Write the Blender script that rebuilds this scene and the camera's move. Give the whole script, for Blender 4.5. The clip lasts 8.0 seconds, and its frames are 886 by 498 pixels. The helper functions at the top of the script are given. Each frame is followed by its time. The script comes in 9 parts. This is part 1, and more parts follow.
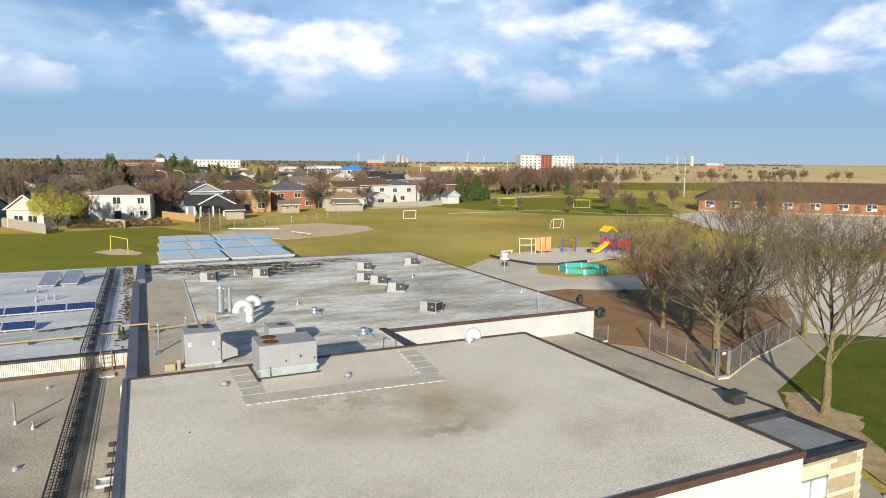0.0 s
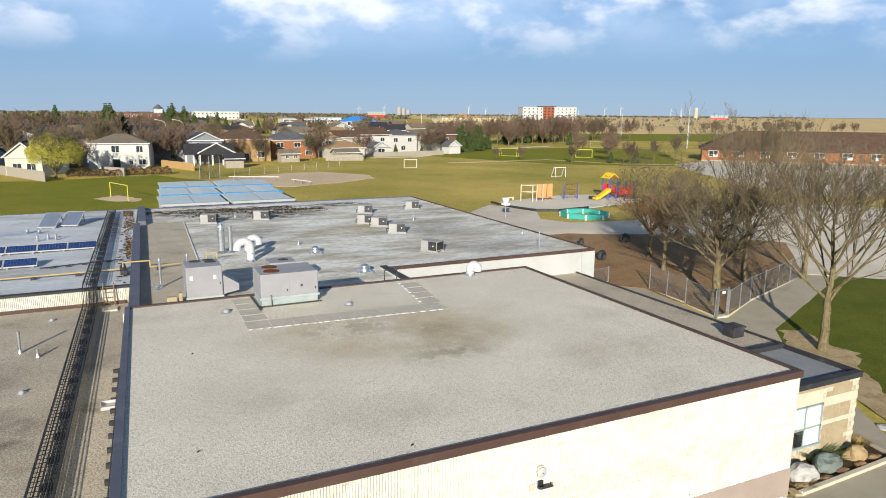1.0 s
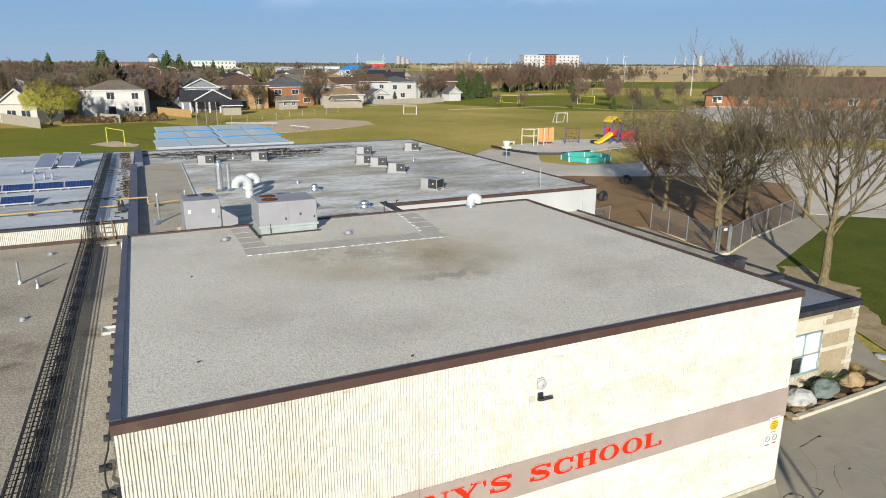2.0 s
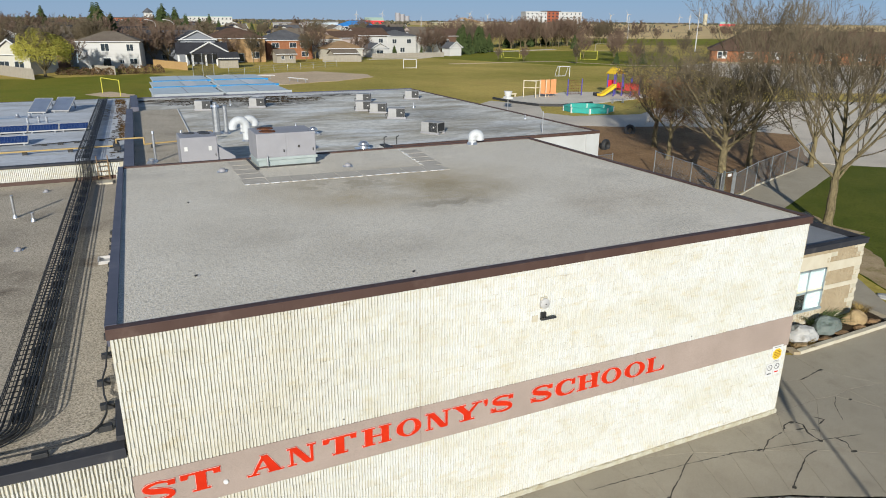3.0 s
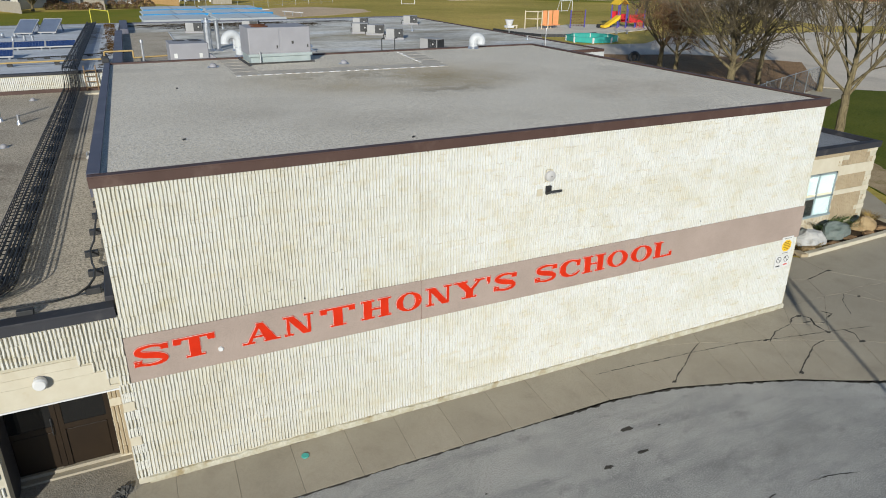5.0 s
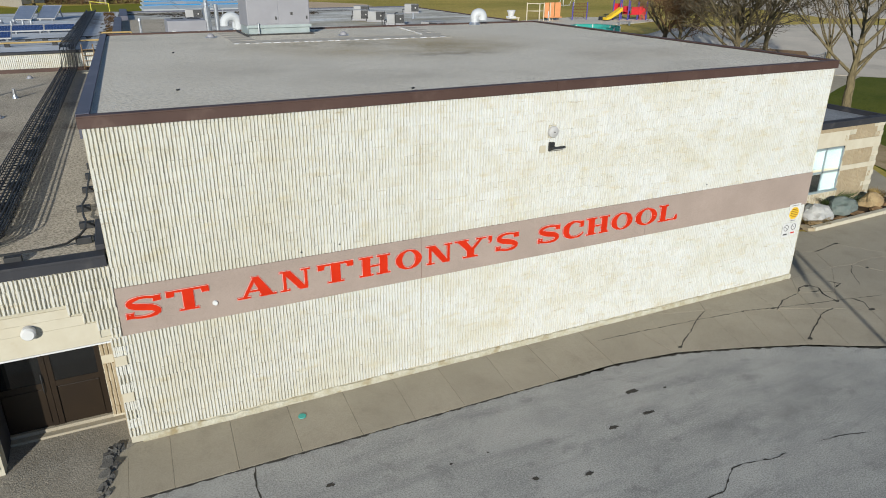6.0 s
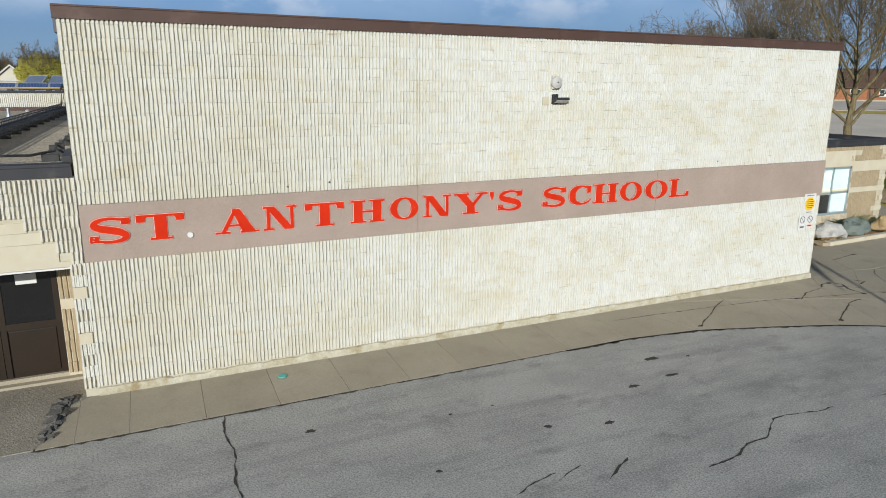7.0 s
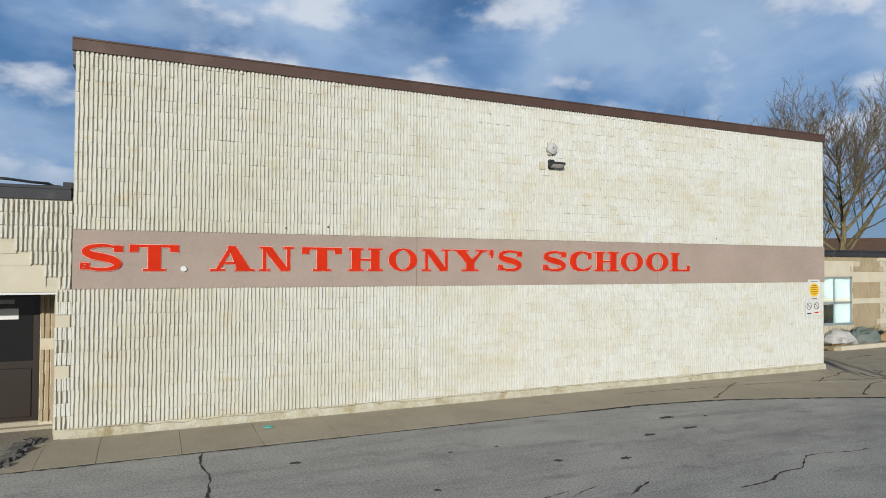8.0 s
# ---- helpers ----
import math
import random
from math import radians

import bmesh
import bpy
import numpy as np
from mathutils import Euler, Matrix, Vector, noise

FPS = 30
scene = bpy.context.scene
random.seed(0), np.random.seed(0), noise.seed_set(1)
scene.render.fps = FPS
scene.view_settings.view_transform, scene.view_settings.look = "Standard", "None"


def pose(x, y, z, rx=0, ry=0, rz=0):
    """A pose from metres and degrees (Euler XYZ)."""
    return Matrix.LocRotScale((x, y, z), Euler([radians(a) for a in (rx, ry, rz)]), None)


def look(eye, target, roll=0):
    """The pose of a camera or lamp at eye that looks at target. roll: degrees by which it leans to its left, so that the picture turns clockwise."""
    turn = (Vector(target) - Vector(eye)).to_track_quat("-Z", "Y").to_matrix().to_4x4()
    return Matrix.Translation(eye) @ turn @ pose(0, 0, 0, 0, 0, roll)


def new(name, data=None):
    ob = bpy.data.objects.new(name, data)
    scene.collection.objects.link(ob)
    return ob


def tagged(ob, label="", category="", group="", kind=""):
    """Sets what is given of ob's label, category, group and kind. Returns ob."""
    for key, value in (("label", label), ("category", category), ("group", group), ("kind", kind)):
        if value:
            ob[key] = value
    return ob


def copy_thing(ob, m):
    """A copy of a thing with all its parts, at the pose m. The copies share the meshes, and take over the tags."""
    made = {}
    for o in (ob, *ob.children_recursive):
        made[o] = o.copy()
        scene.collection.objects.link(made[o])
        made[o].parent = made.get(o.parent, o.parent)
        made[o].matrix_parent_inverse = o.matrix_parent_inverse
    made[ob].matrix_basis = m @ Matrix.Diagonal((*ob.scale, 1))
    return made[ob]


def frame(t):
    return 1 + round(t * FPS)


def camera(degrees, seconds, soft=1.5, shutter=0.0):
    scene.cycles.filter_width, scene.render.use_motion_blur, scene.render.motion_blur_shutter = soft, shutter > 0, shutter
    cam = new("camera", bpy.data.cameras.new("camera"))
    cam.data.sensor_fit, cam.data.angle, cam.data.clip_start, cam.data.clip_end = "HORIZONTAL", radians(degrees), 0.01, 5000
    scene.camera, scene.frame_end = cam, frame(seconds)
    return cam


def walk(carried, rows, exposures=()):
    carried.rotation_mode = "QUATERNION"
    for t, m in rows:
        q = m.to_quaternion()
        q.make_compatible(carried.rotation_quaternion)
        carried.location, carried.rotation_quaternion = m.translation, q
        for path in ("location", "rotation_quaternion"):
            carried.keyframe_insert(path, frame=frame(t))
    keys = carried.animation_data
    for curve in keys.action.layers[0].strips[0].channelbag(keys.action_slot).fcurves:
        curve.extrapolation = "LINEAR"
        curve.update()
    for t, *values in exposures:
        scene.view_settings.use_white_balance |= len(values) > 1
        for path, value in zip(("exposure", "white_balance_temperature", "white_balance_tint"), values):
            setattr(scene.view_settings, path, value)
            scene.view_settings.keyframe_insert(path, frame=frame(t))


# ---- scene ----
cam = camera(66.4, 8.0, soft=1.0)
PATH = [
    (0, (0.631, -12.286, 14.531), (1.485, -10.496, 14.277), 0.45),
    (1, (0.643, -12.317, 13.581), (1.486, -10.545, 13.192), 0.46),
    (1.5, (0.648, -12.338, 13.043), (1.485, -10.579, 12.588), 0.52),
    (1.7, (0.673, -12.325, 12.870), (1.507, -10.573, 12.386), 0.40),
    (2.8, (0.669, -12.252, 11.803), (1.485, -10.534, 11.185), 0.38),
    (3, (0.650, -12.240, 11.533), (1.466, -10.528, 10.897), 0.48),
    (3.5, (0.646, -12.251, 11.064), (1.453, -10.559, 10.366), 0.43),
    (4, (0.651, -12.257, 10.590), (1.448, -10.586, 9.835), 0.47),
    (4.2, (0.652, -12.270, 10.426), (1.447, -10.603, 9.659), 0.38),
    (4.5, (0.643, -12.255, 10.115), (1.438, -10.588, 9.347), 0.40),
    (4.7, (0.631, -12.235, 9.930), (1.428, -10.570, 9.160), 0.40),
    (5.8, (0.615, -12.248, 8.859), (1.409, -10.586, 8.082), 0.42),
    (6, (0.637, -12.284, 8.654), (1.429, -10.618, 7.882), 0.34),
    (6.5, (0.651, -12.276, 8.108), (1.447, -10.601, 7.360), 0.37),
    (6.6, (0.643, -12.266, 7.989), (1.441, -10.588, 7.250), 0.31),
    (6.7, (0.639, -12.266, 7.917), (1.439, -10.586, 7.184), 0.36),
    (6.8, (0.638, -12.269, 7.815), (1.440, -10.586, 7.091), 0.43),
    (6.9, (0.655, -12.274, 6.480), (1.476, -10.549, 5.888), 0.39),
    (7, (0.686, -12.256, 5.246), (1.522, -10.501, 4.776), 0.39),
    (7.1, (0.662, -12.264, 4.008), (1.516, -10.471, 3.779), 0.30),
    (7.2, (0.673, -12.270, 3.528), (1.530, -10.467, 3.407), 0.21),
    (7.3, (0.674, -12.274, 3.422), (1.533, -10.471, 3.324), 0.19),
    (7.5, (0.682, -12.268, 3.312), (1.541, -10.463, 3.247), 0.37),
    (8, (0.711, -12.274, 2.815), (1.568, -10.467, 2.858), 0.33),
]
walk(cam, [(t, look(eye, target, roll)) for t, eye, target, roll in PATH],
     exposures=((0, 0.50, 6980, 9.5), (1.7, 0.38, 6550, 9), (3.5, 0.05, 6350, 9.5), (6.0, -0.05, 6260, 8.5), (6.8, -0.05, 6260, 8.5), (7.2, -0.16, 6300, 9), (8, -0.22, 6380, 9)))

# ---- light ----
SUN_AZ, SUN_EL = radians(211), radians(17.2)
world = bpy.data.worlds.new("sky")
scene.world = world
world.use_nodes = True


def sky_nodes():
    nt = world.node_tree
    N, L = nt.nodes, nt.links
    N.clear()
    out = N.new("ShaderNodeOutputWorld")
    bg = N.new("ShaderNodeBackground")
    bg.inputs["Strength"].default_value = 0.055
    sky = N.new("ShaderNodeTexSky")
    sky.sky_type = "NISHITA"
    sky.sun_disc = False
    sky.sun_elevation, sky.sun_rotation = SUN_EL, SUN_AZ
    sky.air_density, sky.dust_density, sky.ozone_density = 1.0, 0.0, 4.0
    tc = N.new("ShaderNodeTexCoord")
    sep = N.new("ShaderNodeSeparateXYZ")
    L.new(tc.outputs["Generated"], sep.inputs[0])
    com = N.new("ShaderNodeMapping")
    com.inputs["Scale"].default_value = (1, 1, 1.9)
    L.new(tc.outputs["Generated"], com.inputs["Vector"])

    def cloud(scale, offset, lo, hi, detail, distortion):
        mp = N.new("ShaderNodeMapping")
        mp.inputs["Location"].default_value = offset
        L.new(com.outputs[0], mp.inputs["Vector"])
        nz = N.new("ShaderNodeTexNoise")
        nz.inputs["Scale"].default_value = scale
        nz.inputs["Detail"].default_value = detail
        nz.inputs["Roughness"].default_value = 0.52
        nz.inputs["Distortion"].default_value = distortion
        L.new(mp.outputs[0], nz.inputs["Vector"])
        mr = N.new("ShaderNodeMapRange")
        mr.interpolation_type = "SMOOTHSTEP"
        mr.inputs["From Min"].default_value = lo
        mr.inputs["From Max"].default_value = hi
        L.new(nz.outputs["Fac"], mr.inputs["Value"])
        return mr.outputs[0]

    def mixed(fac, a, color, amount):
        m = N.new("ShaderNodeMix")
        m.data_type = "RGBA"
        k = N.new("ShaderNodeMath")
        k.operation = "MULTIPLY"
        k.inputs[1].default_value = amount
        L.new(fac, k.inputs[0])
        L.new(k.outputs[0], m.inputs["Factor"])
        L.new(a, m.inputs[6])
        m.inputs[7].default_value = (*color, 1)
        return m.outputs[2]

    ramp = N.new("ShaderNodeValToRGB")
    stops = ((0.0, (0.38, 0.60, 0.93)), (0.10, (0.30, 0.55, 0.95)), (0.28, (0.14, 0.37, 0.82)), (0.58, (0.05, 0.115, 0.27)), (1.0, (0.035, 0.08, 0.20)))
    ramp.color_ramp.elements[0].color = (*stops[0][1], 1)
    ramp.color_ramp.elements[1].position, ramp.color_ramp.elements[1].color = 1.0, (*stops[4][1], 1)
    for at, tint in stops[1:4]:
        ramp.color_ramp.elements.new(at).color = (*tint, 1)
    L.new(sep.outputs["Z"], ramp.inputs["Fac"])
    scaled = N.new("ShaderNodeVectorMath")
    scaled.operation = "SCALE"
    scaled.inputs["Scale"].default_value = 11.0
    L.new(ramp.outputs["Color"], scaled.inputs[0])
    base = N.new("ShaderNodeMix")
    base.data_type = "RGBA"
    base.inputs["Factor"].default_value = 0.8
    L.new(sky.outputs[0], base.inputs[6])
    L.new(scaled.outputs[0], base.inputs[7])
    c = base.outputs[2]

    def zone(lo, hi):
        k = N.new("ShaderNodeMapRange")
        k.interpolation_type = "SMOOTHSTEP"
        k.inputs["From Min"].default_value, k.inputs["From Max"].default_value = lo, hi
        L.new(sep.outputs["Z"], k.inputs["Value"])
        return k.outputs[0]

    high, thin = zone(0.06, 0.15), zone(0.62, 0.34)

    def above(fac):
        for way in (high, thin):
            k = N.new("ShaderNodeMath")
            k.operation = "MULTIPLY"
            L.new(fac, k.inputs[0])
            L.new(way, k.inputs[1])
            fac = k.outputs[0]
        return fac

    c = mixed(above(cloud(3.0, (5.2, 8.1, 0), 0.33, 0.55, 5, 0.2)), c, (4.9, 7.9, 12.8), 0.85)
    c = mixed(above(cloud(4.2, (1.3, 4.6, 2.0), 0.38, 0.64, 7, 0.2)), c, (8.6, 11.0, 14.6), 0.62)
    c = mixed(above(cloud(7.5, (7.3, 2.6, 0), 0.50, 0.68, 8, 0.1)), c, (14.5, 15.2, 16.6), 0.8)
    L.new(c, bg.inputs["Color"])
    L.new(bg.outputs[0], out.inputs["Surface"])


sky_nodes()
sun = new("sun", bpy.data.lights.new("sun", "SUN"))
sun.data.energy, sun.data.angle, sun.data.color = 5.0, radians(0.5), (1.0, 0.965, 0.88)
sun.matrix_world = look((math.sin(SUN_AZ) * math.cos(SUN_EL), math.cos(SUN_AZ) * math.cos(SUN_EL), math.sin(SUN_EL)), (0, 0, 0))


# ---- materials ----
def mat(name, color, second=None, size=1.0, spread=(0.35, 0.65), rough=0.85, metal=0.0, bump=0.0, bump_size=0.02,
        stain=None, stain_size=2.0, stain_at=(0.55, 0.75), stain_amount=0.6, grain=0.0, grain_size=0.01, per_object=0.0, stretch=(1, 1, 1), spots=(), layers=(), per_piece=0.0, piece=(0.3, 0.25, 0.15)):
    """A surface: two colours mixed by noise at one scale, stains at another, fine grain and relief."""
    m = bpy.data.materials.new(name)
    m.use_nodes = True
    nt = m.node_tree
    N, L = nt.nodes, nt.links
    b = N["Principled BSDF"]
    b.inputs["Roughness"].default_value = rough
    b.inputs["Metallic"].default_value = metal
    geo = N.new("ShaderNodeNewGeometry")
    mp = N.new("ShaderNodeMapping")
    mp.inputs["Scale"].default_value = stretch
    L.new(geo.outputs["Position"], mp.inputs["Vector"])

    def noise_fac(length, lo, hi, detail=4):
        nz = N.new("ShaderNodeTexNoise")
        nz.inputs["Scale"].default_value = 1.0 / length
        nz.inputs["Detail"].default_value = detail
        nz.inputs["Roughness"].default_value = 0.6
        L.new(mp.outputs[0], nz.inputs["Vector"])
        mr = N.new("ShaderNodeMapRange")
        mr.inputs["From Min"].default_value, mr.inputs["From Max"].default_value = lo, hi
        L.new(nz.outputs["Fac"], mr.inputs["Value"])
        return mr.outputs[0]

    def mix(fac, a, bcol, amount=1.0, blend="MIX"):
        x = N.new("ShaderNodeMix")
        x.data_type, x.blend_type = "RGBA", blend
        k = N.new("ShaderNodeMath")
        k.operation = "MULTIPLY"
        k.inputs[1].default_value = amount
        L.new(fac, k.inputs[0])
        L.new(k.outputs[0], x.inputs["Factor"])
        if isinstance(a, tuple):
            x.inputs[6].default_value = (*a, 1)
        else:
            L.new(a, x.inputs[6])
        x.inputs[7].default_value = (*bcol, 1)
        return x.outputs[2]

    if second is None:
        second = tuple(v * 0.82 for v in color)
    c = mix(noise_fac(size, *spread), color, second)
    if stain:
        c = mix(noise_fac(stain_size, *stain_at, detail=6), c, stain, stain_amount)
    for sx, sy, rx, ry, hue, amount, *fine in spots:
        sm = N.new("ShaderNodeMapping")
        sm.inputs["Location"].default_value = (-sx / rx, -sy / ry, 0)
        sm.inputs["Scale"].default_value = (1 / rx, 1 / ry, 0)
        L.new(geo.outputs["Position"], sm.inputs["Vector"])
        ln = N.new("ShaderNodeVectorMath")
        ln.operation = "LENGTH"
        L.new(sm.outputs[0], ln.inputs[0])
        away = N.new("ShaderNodeMapRange")
        away.interpolation_type = "SMOOTHSTEP"
        away.inputs["From Min"].default_value, away.inputs["From Max"].default_value = 1.0, 0.15
        L.new(ln.outputs["Value"], away.inputs["Value"])
        mul = N.new("ShaderNodeMath")
        mul.operation = "MULTIPLY"
        L.new(away.outputs[0], mul.inputs[0])
        L.new(noise_fac(fine[0], 0.45, 0.53, detail=8) if fine else noise_fac(min(rx, ry) * 0.7, 0.30, 0.62, detail=8), mul.inputs[1])
        c = mix(mul.outputs[0], c, hue, amount)
    for reach, lo, hi, hue, amount in layers:
        # weathering and coloured rib lines, each in its own direction: reach along x, y and z in metres
        lm = N.new("ShaderNodeMapping")
        lm.inputs["Scale"].default_value = tuple(1 / v for v in reach)
        lm.inputs["Location"].default_value = (reach[0] * 7, 0, reach[2] * 3)
        L.new(geo.outputs["Position"], lm.inputs["Vector"])
        nz = N.new("ShaderNodeTexNoise")
        nz.inputs["Scale"].default_value = 1.0
        nz.inputs["Detail"].default_value = 5
        nz.inputs["Roughness"].default_value = 0.62
        L.new(lm.outputs[0], nz.inputs["Vector"])
        mr = N.new("ShaderNodeMapRange")
        mr.inputs["From Min"].default_value, mr.inputs["From Max"].default_value = lo, hi
        L.new(nz.outputs["Fac"], mr.inputs["Value"])
        c = mix(mr.outputs[0], c, hue, amount)
    if grain:
        c = mix(noise_fac(grain_size, 0.46, 0.62, 1), c, tuple(v * 0.30 for v in color), grain)
        c = mix(noise_fac(grain_size * 1.3, 0.56, 0.66, 1), c, tuple(min(v * 1.45, 0.9) for v in color), grain * 0.6)
    if per_object:
        info = N.new("ShaderNodeObjectInfo")
        c = mix(info.outputs["Random"], c, tuple(v * 0.6 for v in color), per_object)
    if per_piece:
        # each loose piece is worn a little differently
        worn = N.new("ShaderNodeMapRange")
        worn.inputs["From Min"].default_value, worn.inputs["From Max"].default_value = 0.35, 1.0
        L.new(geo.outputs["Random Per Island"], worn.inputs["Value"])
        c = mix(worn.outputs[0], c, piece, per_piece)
    L.new(c, b.inputs["Base Color"])
    if rough >= 0.9:
        b.inputs["Specular IOR Level"].default_value = 0.08
    if bump:
        nz = N.new("ShaderNodeTexNoise")
        nz.inputs["Scale"].default_value = 1.0 / bump_size
        nz.inputs["Detail"].default_value = 3
        L.new(mp.outputs[0], nz.inputs["Vector"])
        bp = N.new("ShaderNodeBump")
        bp.inputs["Strength"].default_value = bump
        bp.inputs["Distance"].default_value = bump_size * 0.5
        L.new(nz.outputs["Fac"], bp.inputs["Height"])
        L.new(bp.outputs[0], b.inputs["Normal"])
    return m


def glass(name, color=(0.03, 0.04, 0.05)):
    m = bpy.data.materials.new(name)
    m.use_nodes = True
    b = m.node_tree.nodes["Principled BSDF"]
    b.inputs["Base Color"].default_value = (*color, 1)
    b.inputs["Roughness"].default_value = 0.06
    b.inputs["IOR"].default_value = 1.5
    return m


# third layer puts dark rib lines into the colour; the other layers are stains
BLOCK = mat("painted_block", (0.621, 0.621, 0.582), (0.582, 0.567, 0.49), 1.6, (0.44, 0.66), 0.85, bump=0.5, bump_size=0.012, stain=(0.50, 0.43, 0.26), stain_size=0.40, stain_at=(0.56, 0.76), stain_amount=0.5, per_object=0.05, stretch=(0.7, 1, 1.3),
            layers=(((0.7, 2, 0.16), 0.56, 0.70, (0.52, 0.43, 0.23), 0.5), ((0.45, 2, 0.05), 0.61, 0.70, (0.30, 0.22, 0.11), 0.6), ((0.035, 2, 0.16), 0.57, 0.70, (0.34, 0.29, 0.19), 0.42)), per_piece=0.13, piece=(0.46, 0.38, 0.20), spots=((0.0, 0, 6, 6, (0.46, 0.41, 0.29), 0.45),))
MORTAR = mat("block_backing", (0.50, 0.46, 0.36), (0.42, 0.38, 0.28), 0.3, rough=0.95, bump=0.3)
TAN_BLOCK = mat("tan_block", (0.394, 0.32, 0.211), (0.34, 0.272, 0.177), 0.6, rough=0.9, bump=0.3, bump_size=0.02, stain=(0.35, 0.27, 0.17), stain_size=0.7)
SMOOTH_BLOCK = mat("smooth_block", (0.541, 0.492, 0.377), (0.492, 0.435, 0.32), 0.5, rough=0.85, bump=0.15, stain=(0.40, 0.30, 0.17), stain_size=0.35, stain_at=(0.62, 0.8))
FOUND = mat("foundation", (0.528, 0.5, 0.4), (0.4, 0.352, 0.24), 0.25, rough=0.95, bump=0.7, bump_size=0.03, stain=(0.27, 0.20, 0.09), stain_size=0.35, stain_at=(0.55, 0.68), stain_amount=0.8, grain=0.2, grain_size=0.03)
BAND = mat("pebble_band", (0.385, 0.305, 0.255), (0.33, 0.262, 0.218), 1.2, rough=0.95, bump=0.5, bump_size=0.012, grain=0.28, grain_size=0.012, stain=(0.35, 0.275, 0.225), stain_size=0.8)
RED = mat("red_letter", (0.561, 0.0306, 0.0085), (0.493, 0.0238, 0.0068), 0.3, rough=0.9, bump=0.05)
PALE_EDGE = mat("letter_edge", (0.70, 0.60, 0.53), (0.64, 0.53, 0.46), 0.3, rough=0.8)
WHITE = mat("white_paint", (0.648, 0.64, 0.615), (0.583, 0.575, 0.551), 0.8, rough=0.6, bump=0.05, stain=(0.5, 0.47, 0.4), stain_size=0.9, stain_at=(0.6, 0.8), stain_amount=0.4)
FASCIA = mat("brown_metal", (0.062, 0.031, 0.022), (0.078, 0.042, 0.031), 1.5, rough=0.62, bump=0.06, bump_size=0.3, stain=(0.15, 0.10, 0.075), stain_size=0.7)
DARK_FASCIA = mat("dark_metal", (0.0205, 0.0205, 0.025), (0.0296, 0.0296, 0.0341), 1.2, rough=0.68, bump=0.06, bump_size=0.3, stain=(0.12, 0.11, 0.10), stain_size=0.8)
CAP = mat("slate_cap", (0.075, 0.078, 0.105), (0.10, 0.10, 0.13), 1.0, rough=0.6, bump=0.05, stain=(0.17, 0.165, 0.17), stain_size=1.0)
GRAVEL = mat("roof_gravel", (0.88, 0.795, 0.645), (0.79, 0.705, 0.56), 2.6, (0.35, 0.7), 0.95, bump=0.45, bump_size=0.04, stain=(0.50, 0.44, 0.35), stain_size=3.0, stain_at=(0.55, 0.78), stain_amount=0.6, grain=0.6, grain_size=0.027, spots=((8.8, 8.6, 6.5, 4.4, (0.50, 0.375, 0.19), 1.0), (10.2, 7.2, 3.4, 2.2, (0.36, 0.275, 0.14), 0.75), (7.4, 9.2, 2.8, 1.5, (0.30, 0.225, 0.12), 0.6, 0.6), (9.4, 5.6, 2.2, 0.9, (0.29, 0.23, 0.15), 0.7, 0.5), (14.5, 3.8, 3.6, 2.2, (0.48, 0.38, 0.26), 0.6), (3.5, 4.5, 3.0, 2.4, (0.50, 0.43, 0.33), 0.5), (6.0, 2.4, 3.4, 1.6, (0.48, 0.41, 0.31), 0.5)), layers=(((0.085, 0.085, 2), 0.49, 0.60, (0.44, 0.385, 0.30), 0.36), ((0.07, 0.07, 2), 0.57, 0.65, (0.19, 0.165, 0.13), 0.50), ((0.075, 0.08, 2), 0.58, 0.65, (0.90, 0.84, 0.73), 0.5)))
GRAVEL_LOW = mat("low_roof_gravel", (0.58, 0.50, 0.385), (0.46, 0.395, 0.30), 2.2, (0.35, 0.7), 0.95, bump=0.6, bump_size=0.04, stain=(0.23, 0.19, 0.14), stain_size=2.2, stain_at=(0.58, 0.74), grain=0.6, grain_size=0.045, spots=((-3.2, 10.2, 1.6, 3.2, (0.15, 0.12, 0.09), 0.9), (-0.7, 11.6, 0.7, 0.9, (0.19, 0.14, 0.095), 0.9), (-4.5, 15.5, 2.4, 3.0, (0.22, 0.18, 0.135), 0.8)), layers=(((0.10, 0.10, 2), 0.54, 0.64, (0.22, 0.185, 0.14), 0.5), ((0.08, 0.09, 2), 0.60, 0.66, (0.72, 0.64, 0.52), 0.5)))
GRAVEL_BLUE = mat("grey_gravel", (0.30, 0.31, 0.32), (0.25, 0.26, 0.27), 1.0, rough=0.95, bump=0.8, bump_size=0.035, grain=0.5, grain_size=0.03)
MEMBRANE = mat("roof_membrane", (0.74, 0.71, 0.63), (0.42, 0.38, 0.30), 1.8, (0.38, 0.62), 0.92, bump=0.15, bump_size=0.12, stain=(0.74, 0.74, 0.71), stain_size=2.4, stain_at=(0.50, 0.64), stain_amount=0.8, grain=0.3, grain_size=0.2, stretch=(0.42, 1, 1), spots=((17, 38, 4.2, 3.6, (0.36, 0.29, 0.15), 0.8), (23, 36, 6, 5, (0.20, 0.19, 0.165), 0.8), (9, 40, 5, 5, (0.28, 0.25, 0.20), 0.7), (18, 54.5, 14, 3.2, (0.82, 0.83, 0.83), 0.9), (24, 28, 6, 3, (0.28, 0.27, 0.245), 0.7), (13.5, 51.3, 6.5, 3.2, (0.03, 0.026, 0.02), 1.0, 0.75), (6, 51.5, 6, 3, (0.04, 0.033, 0.025), 1.0, 0.6), (12, 47.5, 8, 2.6, (0.05, 0.042, 0.034), 1.0, 0.5), (20, 53, 6, 2.2, (0.06, 0.05, 0.04), 1.0, 0.5)))
